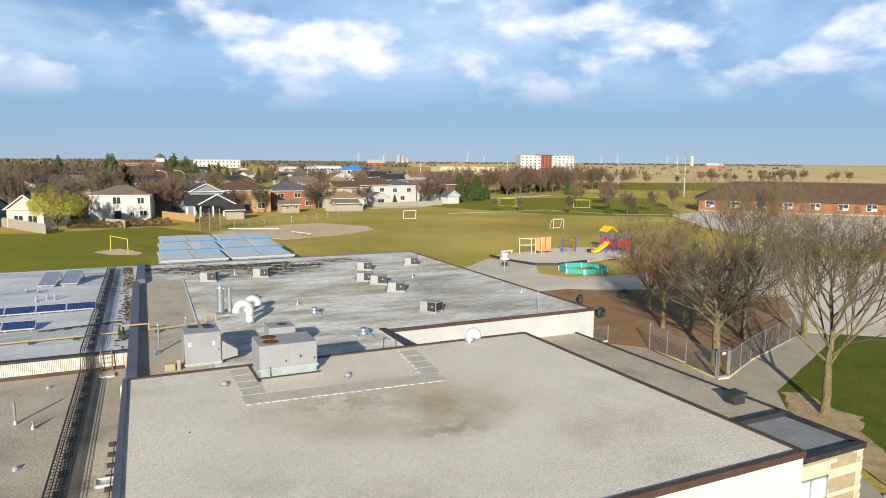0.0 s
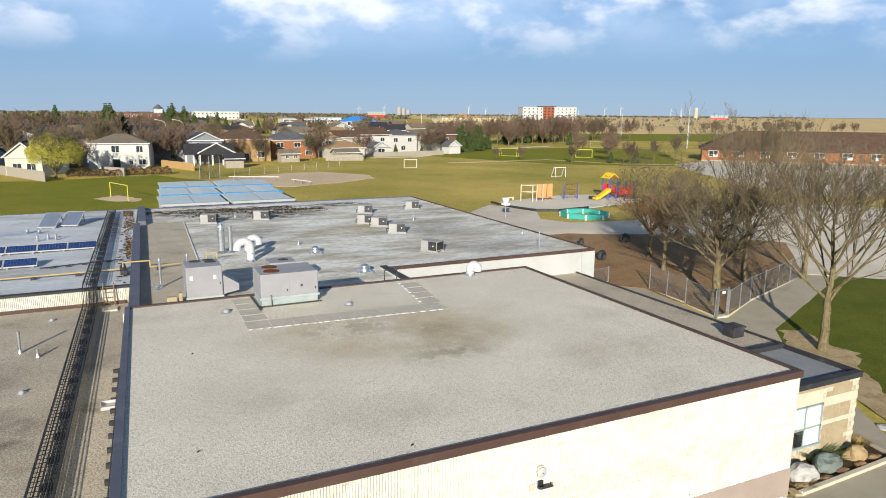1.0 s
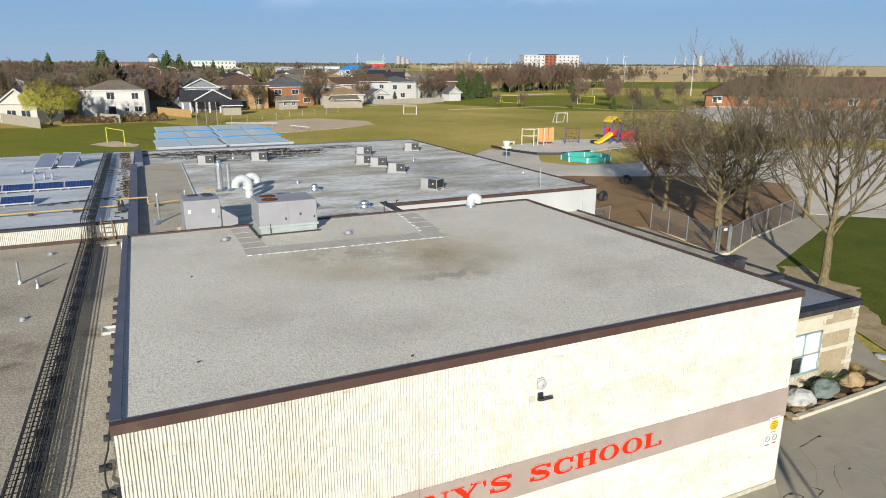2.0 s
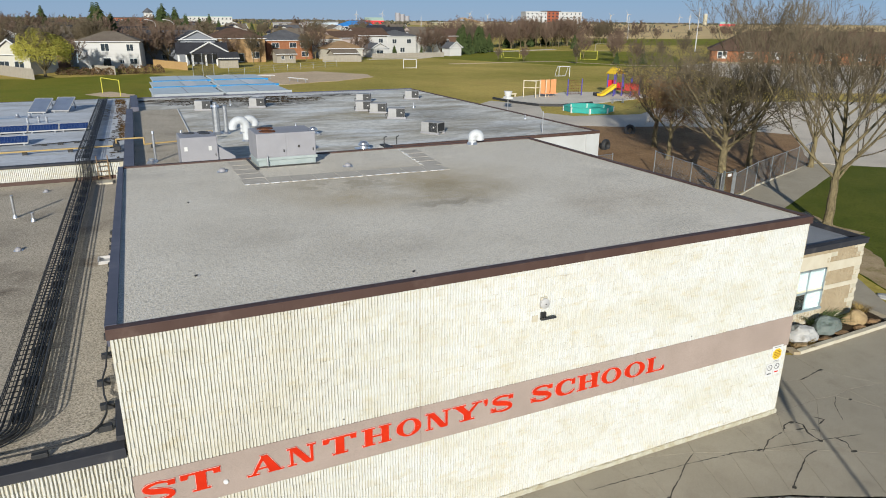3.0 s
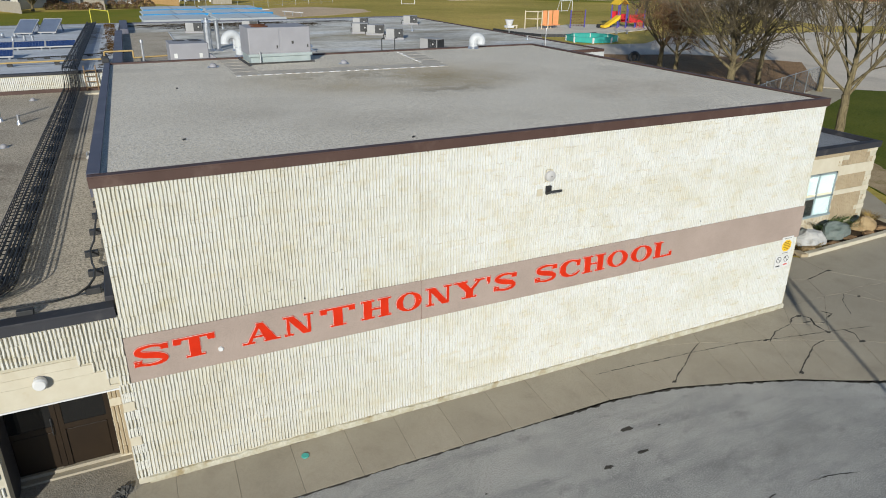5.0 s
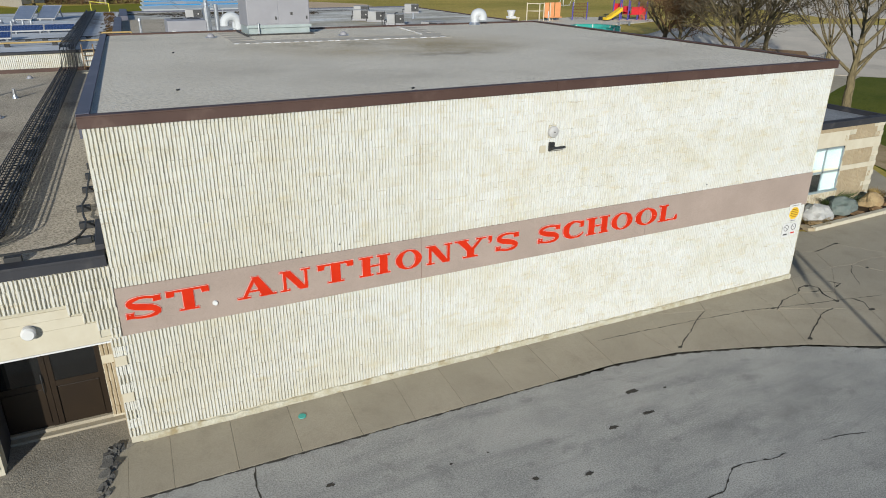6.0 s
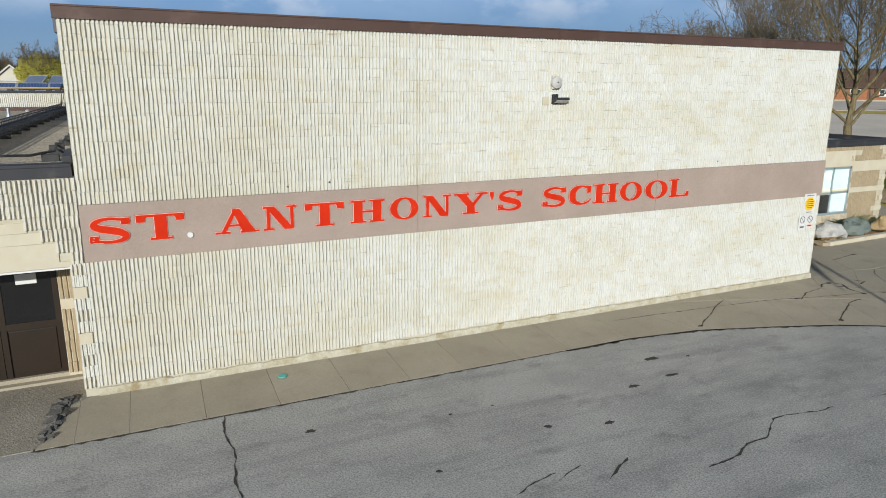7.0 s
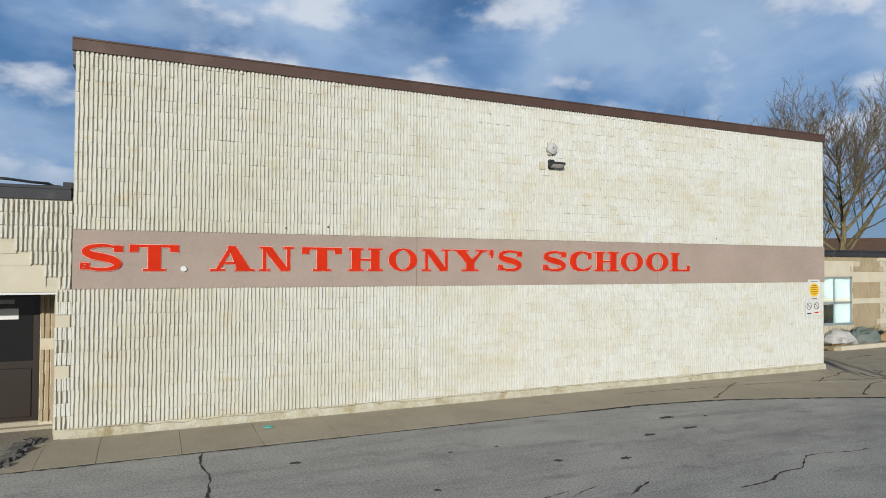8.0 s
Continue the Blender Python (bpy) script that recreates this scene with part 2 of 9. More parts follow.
MEMBRANE_B = mat("pale_membrane", (0.60, 0.62, 0.64), (0.46, 0.47, 0.47), 2.2, (0.35, 0.68), 0.8, bump=0.2, bump_size=0.12, stain=(0.26, 0.25, 0.22), stain_size=2.6, stain_at=(0.56, 0.72), stain_amount=0.8, grain=0.2, grain_size=0.2, stretch=(0.4, 1, 1), spots=((-6.8, 45.2, 2.2, 1.2, (0.10, 0.27, 0.52), 1.0), (-6.6, 45.0, 1.8, 0.9, (0.12, 0.30, 0.55), 1.0, 2.0), (-6, 30.5, 7, 2.5, (0.28, 0.26, 0.22), 0.8), (-0.2, 46, 0.9, 9, (0.16, 0.10, 0.04), 1.0, 0.4)))
MOSS = mat("roof_moss", (0.05, 0.04, 0.03), (0.10, 0.075, 0.045), 0.4, rough=1.0, bump=0.6, bump_size=0.06)
CONCRETE = mat("pavement_concrete", (0.425, 0.375, 0.285), (0.365, 0.32, 0.24), 1.6, (0.35, 0.7), 0.9, bump=0.3, bump_size=0.02, stain=(0.29, 0.25, 0.195), stain_size=0.8, stain_at=(0.56, 0.8), grain=0.25, grain_size=0.016, per_object=0.14)
APRON = mat("coarse_apron", (0.36, 0.325, 0.265), (0.29, 0.26, 0.21), 0.8, rough=0.95, bump=0.8, bump_size=0.03, stain=(0.19, 0.17, 0.14), stain_size=0.6, grain=0.5, grain_size=0.02)
MULCH = mat("garden_mulch", (0.062, 0.043, 0.026), (0.095, 0.068, 0.04), 0.4, rough=1.0, bump=0.9, bump_size=0.06, stain=(0.20, 0.155, 0.09), stain_size=0.5, stain_at=(0.6, 0.72), grain=0.5, grain_size=0.05)
RUBBLE = mat("broken_asphalt", (0.15, 0.143, 0.13), (0.10, 0.096, 0.088), 0.2, rough=0.95, bump=0.8, bump_size=0.03, grain=0.5, grain_size=0.02)
JOINT = mat("joint_dirt", (0.19, 0.16, 0.125), (0.13, 0.11, 0.085), 0.4, rough=1.0)
ASPHALT = mat("old_asphalt", (0.462, 0.451, 0.41), (0.338, 0.333, 0.308), 1.1, (0.32, 0.7), 0.95, bump=0.6, bump_size=0.018, stain=(0.17, 0.165, 0.155), stain_size=0.45, stain_at=(0.57, 0.72), stain_amount=0.6, grain=0.5, grain_size=0.022, stretch=(0.7, 1, 1), spots=((16.0, -8.0, 8.0, 4.2, (0.20, 0.197, 0.183), 0.75), (12.5, -4.6, 4.5, 0.7, (0.19, 0.187, 0.175), 0.6), (6.2, -7.2, 3.4, 0.9, (0.20, 0.197, 0.185), 0.55)),
              layers=(((3.0, 0.45, 2), 0.50, 0.68, (0.19, 0.192, 0.186), 0.45), ((0.10, 0.08, 2), 0.68, 0.73, (0.06, 0.058, 0.052), 0.8), ((0.5, 0.35, 2), 0.58, 0.72, (0.46, 0.455, 0.42), 0.4)))
ASPHALT_NEW = mat("dark_patch", (0.045, 0.044, 0.043), (0.07, 0.068, 0.066), 0.15, rough=0.95, bump=0.7, bump_size=0.04)
CRACK = mat("crack_dirt", (0.055, 0.05, 0.042), (0.085, 0.078, 0.066), 0.1, rough=1.0)
PAVING = mat("yard_asphalt", (0.649, 0.572, 0.464), (0.551, 0.486, 0.395), 6.0, rough=0.95, bump=0.2, bump_size=0.05, stain=(0.36, 0.315, 0.255), stain_size=5.0, stain_amount=0.6, grain=0.15, grain_size=0.1)
GRASS = mat("grass_ground", (0.55, 0.41, 0.11), (0.31, 0.27, 0.052), 22.0, (0.36, 0.66), 1.0, bump=0.6, bump_size=0.12, stain=(0.46, 0.32, 0.09), stain_size=7.0, stain_at=(0.5, 0.75), stain_amount=0.6, grain=0.3, grain_size=0.3)
GREEN = mat("green_grass", (0.182, 0.198, 0.0198), (0.248, 0.22, 0.0286), 6.0, rough=1.0, bump=0.6, bump_size=0.1, grain=0.3, grain_size=0.2)
LAWN = mat("lawn_grass", (0.085, 0.105, 0.014), (0.12, 0.13, 0.02), 3.0, rough=1.0, bump=0.7, bump_size=0.08, grain=0.4, grain_size=0.1)
SOIL = mat("bare_soil", (0.259, 0.158, 0.0824), (0.317, 0.201, 0.106), 2.5, rough=1.0, bump=0.6, bump_size=0.08, stain=(0.13, 0.08, 0.042), stain_size=1.3, grain=0.4, grain_size=0.12)
SAND = mat("play_sand", (0.70, 0.635, 0.52), (0.62, 0.56, 0.45), 3.0, rough=1.0, bump=0.3, bump_size=0.06, grain=0.15, grain_size=0.05)
DIRT = mat("infield_dirt", (0.66, 0.50, 0.33), (0.57, 0.43, 0.28), 6.0, rough=1.0, bump=0.2, bump_size=0.1, grain=0.2, grain_size=0.3)
GALV = mat("galvanised_steel", (0.62, 0.63, 0.64), (0.48, 0.49, 0.50), 0.2, rough=0.32, metal=0.85, bump=0.05)
UNIT_GREY = mat("unit_enamel", (0.296, 0.289, 0.3), (0.266, 0.259, 0.27), 0.7, rough=0.6, bump=0.05, stain=(0.27, 0.25, 0.24), stain_size=0.5, stain_at=(0.58, 0.8), stain_amount=0.5)
UNIT_LIGHT = mat("light_enamel", (0.484, 0.468, 0.445), (0.429, 0.413, 0.39), 0.5, rough=0.5, bump=0.05, stain=(0.36, 0.32, 0.26), stain_size=0.4, stain_at=(0.6, 0.8), stain_amount=0.4)
CURB_METAL = mat("curb_metal", (0.42, 0.47, 0.45), (0.36, 0.41, 0.39), 0.4, rough=0.5, metal=0.3)
RUST = mat("rust", (0.12, 0.045, 0.021), (0.168, 0.072, 0.036), 0.1, rough=0.9, bump=0.3)
BLACK = mat("black_rubber", (0.018, 0.018, 0.018), (0.03, 0.03, 0.03), 0.2, rough=0.6, bump=0.1)
DARK_GRILLE = mat("dark_grille", (0.03, 0.028, 0.026), (0.05, 0.045, 0.04), 0.1, rough=0.6)
GAS_YELLOW = mat("gas_pipe_yellow", (0.48, 0.33, 0.12), (0.38, 0.26, 0.10), 0.3, rough=0.7)
BARK = mat("bark", (0.20, 0.160, 0.088), (0.105, 0.084, 0.048), 0.12, rough=1.0, bump=0.9, bump_size=0.05, stain=(0.30, 0.25, 0.115), stain_size=0.35, stretch=(1, 1, 0.35))
TWIG = mat("twigs", (0.155, 0.124, 0.080), (0.10, 0.08, 0.052), 0.5, rough=1.0)
TWIG_RED = mat("brown_twigs", (0.25, 0.145, 0.075), (0.18, 0.105, 0.055), 0.5, rough=1.0)
TWIG_FAR = mat("far_twigs", (0.173, 0.119, 0.0864), (0.13, 0.09, 0.0648), 6.0, rough=1.0)
NEEDLES = mat("conifer_needles", (0.038, 0.055, 0.02), (0.058, 0.076, 0.026), 1.0, rough=1.0, bump=0.5, bump_size=0.2)
WILLOW = mat("spring_willow", (0.52, 0.47, 0.09), (0.40, 0.37, 0.07), 1.0, rough=1.0)
WINDOW = glass("window_glass")
CLEAR = glass("clear_glass", (0.9, 0.95, 0.94))
CLEAR.node_tree.nodes["Principled BSDF"].inputs["Transmission Weight"].default_value = 1.0
DOOR_GLASS = glass("door_glass", (0.012, 0.012, 0.012))
BROWN_DOOR = mat("door_brown", (0.022, 0.013, 0.006), (0.017, 0.010, 0.005), 0.6, rough=0.4)
PALE_FRAME = mat("window_frame", (0.25, 0.31, 0.32), (0.21, 0.26, 0.27), 0.5, rough=0.5)
BLIND = mat("pale_blind", (0.36, 0.43, 0.44), (0.32, 0.385, 0.39), 0.6, rough=0.8)


# ---- builders ----
def world_of(ob):
    return ob.matrix_basis if ob.parent is None else world_of(ob.parent) @ ob.matrix_parent_inverse @ ob.matrix_basis


def mesh_of(name, bm, material):
    me = bpy.data.meshes.new(name)
    bm.to_mesh(me)
    bm.free()
    me.materials.append(material)
    return me


def part(name, bm, material, parent, label=""):
    """One mesh object under a thing or a part; its shape is given in the place's own coordinates."""
    ob = new(name, bm if isinstance(bm, bpy.types.Mesh) else mesh_of(name, bm, material))
    ob.parent = parent
    ob.matrix_parent_inverse = world_of(parent).inverted()
    if label:
        tagged(ob, label)
    return ob


def solid(name, bm, material, label="", category="", group="", kind=""):
    return tagged(new(name, mesh_of(name, bm, material)), label, category, group, kind)


def thing(name, at, label, category, group="", kind=""):
    ob = new(name)
    ob.empty_display_size = 0.2
    ob.location = at
    return tagged(ob, label, category, group, kind)


def B():
    return bmesh.new()


def box(bm, x0, x1, y0, y1, z0, z1, bevel=0.0):
    r = bmesh.ops.create_cube(bm, size=1, matrix=Matrix.Translation(((x0 + x1) / 2, (y0 + y1) / 2, (z0 + z1) / 2)) @ Matrix.Diagonal((abs(x1 - x0), abs(y1 - y0), abs(z1 - z0), 1)))
    if bevel:
        edges = {e for v in r["verts"] for e in v.link_edges}
        bmesh.ops.bevel(bm, geom=list(edges), offset=bevel, segments=2, affect="EDGES", profile=0.5)
    return bm


def boxed(*a, **k):
    return box(B(), *a, **k)


def rod(bm, p, q, r0, r1=None, n=8, caps=True):
    """A tapered round bar from p to q."""
    p, q = Vector(p), Vector(q)
    r1 = r0 if r1 is None else r1
    d = q - p
    m = Matrix.Translation((p + q) / 2) @ d.to_track_quat("Z", "Y").to_matrix().to_4x4()
    bmesh.ops.create_cone(bm, cap_ends=caps, segments=n, radius1=r0, radius2=r1, depth=d.length, matrix=m)
    return bm


def rods(points, r, n=8):
    bm = B()
    for p, q in zip(points, points[1:]):
        rod(bm, p, q, r, n=n)
    return bm


def prism(bm, outline, y0, y1):
    """An outline in x and z, drawn out along y."""
    a = [bm.verts.new((x, y0, z)) for x, z in outline]
    b = [bm.verts.new((x, y1, z)) for x, z in outline]
    n = len(outline)
    bm.faces.new(a)
    bm.faces.new(b[::-1])
    for i in range(n):
        bm.faces.new((a[i], b[i], b[(i + 1) % n], a[(i + 1) % n]))
    bmesh.ops.recalc_face_normals(bm, faces=bm.faces)
    return bm


def slab(bm, outline, z0, z1):
    """An outline in x and y, drawn up from z0 to z1."""
    a = [bm.verts.new((x, y, z0)) for x, y in outline]
    b = [bm.verts.new((x, y, z1)) for x, y in outline]
    n = len(outline)
    bm.faces.new(a[::-1])
    bm.faces.new(b)
    for i in range(n):
        bm.faces.new((a[i], a[(i + 1) % n], b[(i + 1) % n], b[i]))
    bmesh.ops.recalc_face_normals(bm, faces=bm.faces)
    return bm


# ---- ground ----
SLOPE = ((-4000, 0.0), (4, 0.0), (16, 0.6), (30, 1.2), (45, 2.0), (200, 2.5), (650, 5.0), (3000, 13.0), (4800, 17.0))


def ground_z(y):
    return float(np.interp(y, [s[0] for s in SLOPE], [s[1] for s in SLOPE]))


def patch(name, outline, material, lift, label, category, kind="structure"):
    """A flat covering that lies on the slope of the ground, with a thin edge."""
    bm = B()
    bm.faces.new([bm.verts.new((x, y, 0)) for x, y in outline])
    for y, _ in SLOPE[1:-1]:
        bmesh.ops.bisect_plane(bm, geom=bm.verts[:] + bm.edges[:] + bm.faces[:], plane_co=(0, y, 0), plane_no=(0, 1, 0))
    for v in bm.verts:
        v.co.z = ground_z(v.co.y) + lift
    bmesh.ops.recalc_face_normals(bm, faces=bm.faces)
    if sum(f.normal.z for f in bm.faces) < 0:
        bmesh.ops.reverse_faces(bm, faces=bm.faces)
    rim = bmesh.ops.extrude_face_region(bm, geom=bm.faces[:])
    low = [v for v in rim["geom"] if isinstance(v, bmesh.types.BMVert)]
    top = {v for v in bm.verts} - set(low)
    for v in top:
        v.co.z -= lift + 0.05
    bmesh.ops.recalc_face_normals(bm, faces=bm.faces)
    return solid(name, bm, material, label, category, kind=kind)


def wavy(outline, step, amount, seed):
    """The same outline with a ragged edge."""
    rnd = random.Random(seed)
    out = []
    for (x0, y0), (x1, y1) in zip(outline, outline[1:] + outline[:1]):
        n = max(1, int(math.hypot(x1 - x0, y1 - y0) / step))
        for i in range(n):
            f = i / n
            j = amount if i else amount * 0.3
            out.append((x0 + (x1 - x0) * f + rnd.uniform(-j, j), y0 + (y1 - y0) * f + rnd.uniform(-j, j)))
    return out


def build_ground():
    xs = [-4500, -1500, -400, -100, 0, 100, 250, 600, 1500, 4500]
    ys = [s[0] for s in SLOPE]
    bm = B()
    grid = [[bm.verts.new((x, y, ground_z(y) - 0.02)) for x in xs] for y in ys]
    for j in range(len(ys) - 1):
        for i in range(len(xs) - 1):
            bm.faces.new((grid[j][i], grid[j][i + 1], grid[j + 1][i + 1], grid[j + 1][i]))
    solid("ground", bm, GRASS, "olive and straw-coloured spring grass rising gently towards the fields", "ground", kind="structure")


build_ground()
patch("road", [(-60, -60), (70, -60), (70, -14), (40, -8.5), (24, -6.0), (17.3, -3.92), (15.2, -2.9), (13.2, -2.2), (12, -1.85), (10.4, -1.68), (-0.9, -1.66), (-0.9, 1.0), (-9, 1.0), (-9, -1.66), (-60, -1.66)],
      ASPHALT, 0.0, "worn grey asphalt drive with cracks and patches", "road")
patch("soil_yard", wavy([(28.9, 26.5), (33.5, 27), (35.3, 25.3), (35.2, 18.6), (40, 20), (51, 24), (60, 33), (52, 40), (45, 41.7), (41, 43.5), (29.1, 43)], 2.0, 0.25, 1), SOIL, 0.004, "bare brown soil under the trees inside the fence", "soil")
patch("yard", wavy([(29.1, 42.8), (41, 43.3), (45, 41.5), (52, 39.8), (60, 33), (51, 24), (60, 18), (95, 5), (130, 20), (92, 42.6), (85, 49.5), (63, 52), (58, 50.5), (53, 47), (45, 48.5), (43.5, 52), (46.3, 57), (45, 62), (43.8, 64.5), (29.2, 51)], 3.0, 0.2, 2), PAVING, 0.008, "pale grey asphalt school yard", "yard")
patch("parking_lot", [(94, 56.3), (106, 51.2), (180, 5), (260, 40), (168, 89), (139, 119), (122, 113), (107, 89)], PAVING, 0.006, "pale grey asphalt parking lot", "parking lot")
patch("sand_area", wavy([(45.2, 66), (45.4, 61), (46.5, 57.6), (49, 56.4), (54, 57.2), (60, 58.6), (66, 60.5), (68, 63.5), (65, 68), (60, 70.5), (53, 68.5)], 2.0, 0.12, 3), SAND, 0.03, "pale playground sand", "sand")
patch("infield", wavy([(16.5, 111), (26, 118), (36, 121), (43, 112), (42.3, 104.4), (34, 98.7), (24, 95.3), (18, 103)], 2.0, 0.6, 4), DIRT, 0.006, "bare tan infield dirt of a ball diamond", "infield")
patch("goal_mouth", wavy([(-3, 89.5), (0, 92.5), (3.0, 87.5), (2.2, 84.5), (-1, 86)], 1.0, 0.3, 5), DIRT, 0.006, "worn earth before a goal", "dirt")
patch("green_field", wavy([(-30, 66), (3, 66), (12, 84), (16, 93), (13, 112), (6, 124), (-12, 118), (-40, 125)], 3.0, 0.8, 6), GREEN, 0.003, "darker green grass behind the school", "grass")
patch("upper_field", wavy([(74, 174), (87, 137), (96, 121), (118, 108), (136, 126), (170, 171), (150, 186), (114, 190), (95, 188)], 4.0, 0.8, 7), GREEN, 0.004, "green sports field beyond the school grounds", "grass")
patch("footpath", wavy([(28.0, 2.0), (29.4, 3.2), (31.4, 6.4), (32.9, 9.7), (34.1, 12.2), (36.9, 15.4), (44.5, 18.7), (53, 22.4), (50.6, 23.9), (40.4, 20.4), (36.0, 18.1), (34.9, 18.3), (35.2, 25.2), (33.4, 26.9), (28.6, 26.4), (28.3, 8)], 2.0, 0.05, 8), CONCRETE, 0.012, "pale concrete footpath beside the school", "path")
patch("field_path", wavy([(60, 158.2), (74.7, 160.4), (108.4, 190.4), (123.3, 193.2), (146, 203), (146.5, 199.6), (123.6, 189.6), (109, 187), (75.2, 157.6), (60, 156)], 4.0, 0.3, 11), SAND, 0.012, "pale gravel path along the sports field", "path")
patch("field_walk", wavy([(72, 135.5), (101.9, 137.6), (110.9, 118.6), (122, 113.8), (121.2, 112.4), (110.2, 117), (101.0, 135.9), (72, 133.9)], 4.0, 0.2, 12), DIRT, 0.012, "narrow worn path between the fields", "path")
patch("lawn", wavy([(31.8, 6.2), (33.2, 9.2), (34.2, 12.3), (36.8, 15.9), (44.2, 19.2), (53, 22.9), (62, 19), (95, 4.5), (60, -6), (38, -1), (30.5, 2.5)], 2.0, 0.2, 9), LAWN, 0.006, "deep green lawn beside the footpath", "lawn")
patch("worn_earth", wavy([(32.4, 7.6), (33.3, 10), (34.4, 12.2), (37, 15.2), (38.6, 14.8), (37.6, 12.2), (38.2, 10.8), (36.2, 9.6), (33.2, 5.0), (31.3, 4.6)], 0.5, 0.25, 10), mat("dry_earth", (0.46, 0.35, 0.21), (0.33, 0.24, 0.13), 0.9, rough=1.0, bump=0.5, bump_size=0.05, stain=(0.22, 0.19, 0.06), stain_size=0.5, stain_at=(0.5, 0.64), grain=0.3, grain_size=0.06), 0.016, "bare earth worn round the foot of a tree", "soil")


# ---- school building ----
GYM_L, GYM_D, GYM_H = 18.05, 14.95, 6.39
school = thing("school_building", (9, 20, 0), "long single-storey school with a tall cream ribbed-block gymnasium and flat roofs", "school")


def rib_block(seed, ribs, depth=0.034, gap=0.155, whole=False):
    """A split-ribbed concrete block face: rough, separate ribs that stand out of the plane y = 0 towards -y."""
    rnd = random.Random(seed)
    height = 0.2 - rnd.choice((0.0, 0.001, 0.002, 0.005))
    shift = rnd.uniform(-0.003, 0.003)
    lean = rnd.uniform(-0.0025, 0.0025)
    vs, fs = [], []
    pitch = 0.4 / ribs
    for i in range(ribs):
        x0 = i * pitch + pitch * gap * rnd.uniform(0.7, 1.4) + shift
        x1 = (i + 1) * pitch - pitch * gap * rnd.uniform(0.7, 1.4) + shift
        out = depth * rnd.uniform(0.72, 1.18)
        chip = rnd.random() < 0.12
        k = len(vs)
        levels = ((0.0, 0.86), (0.012, 1.0), (height * 0.5, 0.97), (height - 0.012, 1.0), (height, 0.84))
        for n, (z, f) in enumerate(levels):
            j = lean * (z / height - 0.5)
            if chip and n > 2:
                f *= 0.62
            f0, f1 = out * f * rnd.uniform(0.88, 1.08), out * f * rnd.uniform(0.88, 1.08)
            a, b = x0 + j + rnd.uniform(-0.0024, 0.0024), x1 + j + rnd.uniform(-0.0024, 0.0024)
            vs += [(a - 0.004, 0.002, z), (a + 0.006, -f0, z), (b - 0.006, -f1, z), (b + 0.004, 0.002, z)]
        for n in range(4):
            m = k + 4 * n
            fs += [(m, m + 1, m + 5, m + 4), (m + 1, m + 2, m + 6, m + 5), (m + 2, m + 3, m + 7, m + 6)]
        fs += [(k + 16, k + 17, k + 18, k + 19), (k + 3, k + 2, k + 1, k)]
        if whole and i:
            fs += [(m - 20 + 3, m, m + 4, m - 20 + 7) for m in range(k, k + 16, 4)]
    return vs, fs


def joined_blocks(name, spots, ribs, material, parent, label, depth=0.034, gap=0.155):
    """Many block faces in one mesh; spots are (x, y, z, part of a block's length)."""
    shapes = [rib_block(100 + s, ribs, depth, gap, True) for s in range(30)]
    rnd = random.Random(5)
    vs, fs = [], []
    for x, y, z, w in spots:
        sv, sf = shapes[rnd.randrange(30)]
        k = len(vs)
        keep = int(round(w * ribs)) * 20
        vs += [(x + a, y + b, z + c) for a, b, c in sv[:keep]]
        fs += [tuple(k + i for i in f) for f in sf if max(f) < keep]
    me = bpy.data.meshes.new(name)
    me.from_pydata(vs, [], fs)
    me.materials.append(material)
    ob = part(name, me, material, parent, label)
    return tagged(ob, kind="stuff")


def courses(x0, x1, z0, count):
    """Running bond: places of whole and half blocks."""
    for c in range(count):
        x = x0
        if c % 2:
            yield (x, z0 + 0.2 * c, 0.5)
            x += 0.2
        while x < x1 - 0.19:
            yield (x, z0 + 0.2 * c, 1.0 if x + 0.4 <= x1 + 0.01 else 0.5)
            x += 0.4


BAND_Z0, BAND_Z1 = 2.372, 3.331
gym_wall = part("gym_wall", boxed(0, GYM_L, 0.0, 0.3, -0.3, 6.2), MORTAR, school, "cream-painted split-ribbed block wall with faint yellow stains")
spots = [s for z0, n in ((0.172, 11), (BAND_Z1, 15)) for s in courses(0.0, GYM_L, z0, n)]
near = [s for s in spots if s[0] < 4.75 and s[2] == 1.0][:290]
near_set = set(near)
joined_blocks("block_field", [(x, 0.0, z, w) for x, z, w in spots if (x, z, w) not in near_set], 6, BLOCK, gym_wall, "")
rnd = random.Random(12)
found = B()
rows = []
for i in range(241):
    x = -0.02 + (GYM_L + 0.04) * i / 240
    top = 0.148 + 0.045 * noise.noise(Vector((x * 0.9, 3, 0))) + 0.03 * noise.noise(Vector((x * 4.5, 7, 0))) + rnd.uniform(-0.006, 0.006)
    out = -0.040 - 0.012 * noise.noise(Vector((x * 2.2, 11, 0)))
    rows.append([found.verts.new(p) for p in ((x, out - 0.012, -0.3), (x, out - 0.008, top * 0.55), (x, out, top - 0.012), (x, -0.002, top))])
for p, q in zip(rows, rows[1:]):
    for k in range(3):
        found.faces.new((p[k], q[k], q[k + 1], p[k + 1]))
part("foundation", found, FOUND, gym_wall, "rough cream parged foundation with a ragged top")
part("sign_band", boxed(0.0, GYM_L, -0.030, 0.02, BAND_Z0, BAND_Z1 - 0.006), BAND, gym_wall, "mauve-brown pebble-dash band")
part("control_joint", boxed(5.948, 5.954, -0.037, 0.0, BAND_Z1, 6.18), SMOOTH_BLOCK, gym_wall)
part("control_joint", boxed(5.948, 5.954, -0.035, 0.0, 0.19, BAND_Z0), SMOOTH_BLOCK, gym_wall)
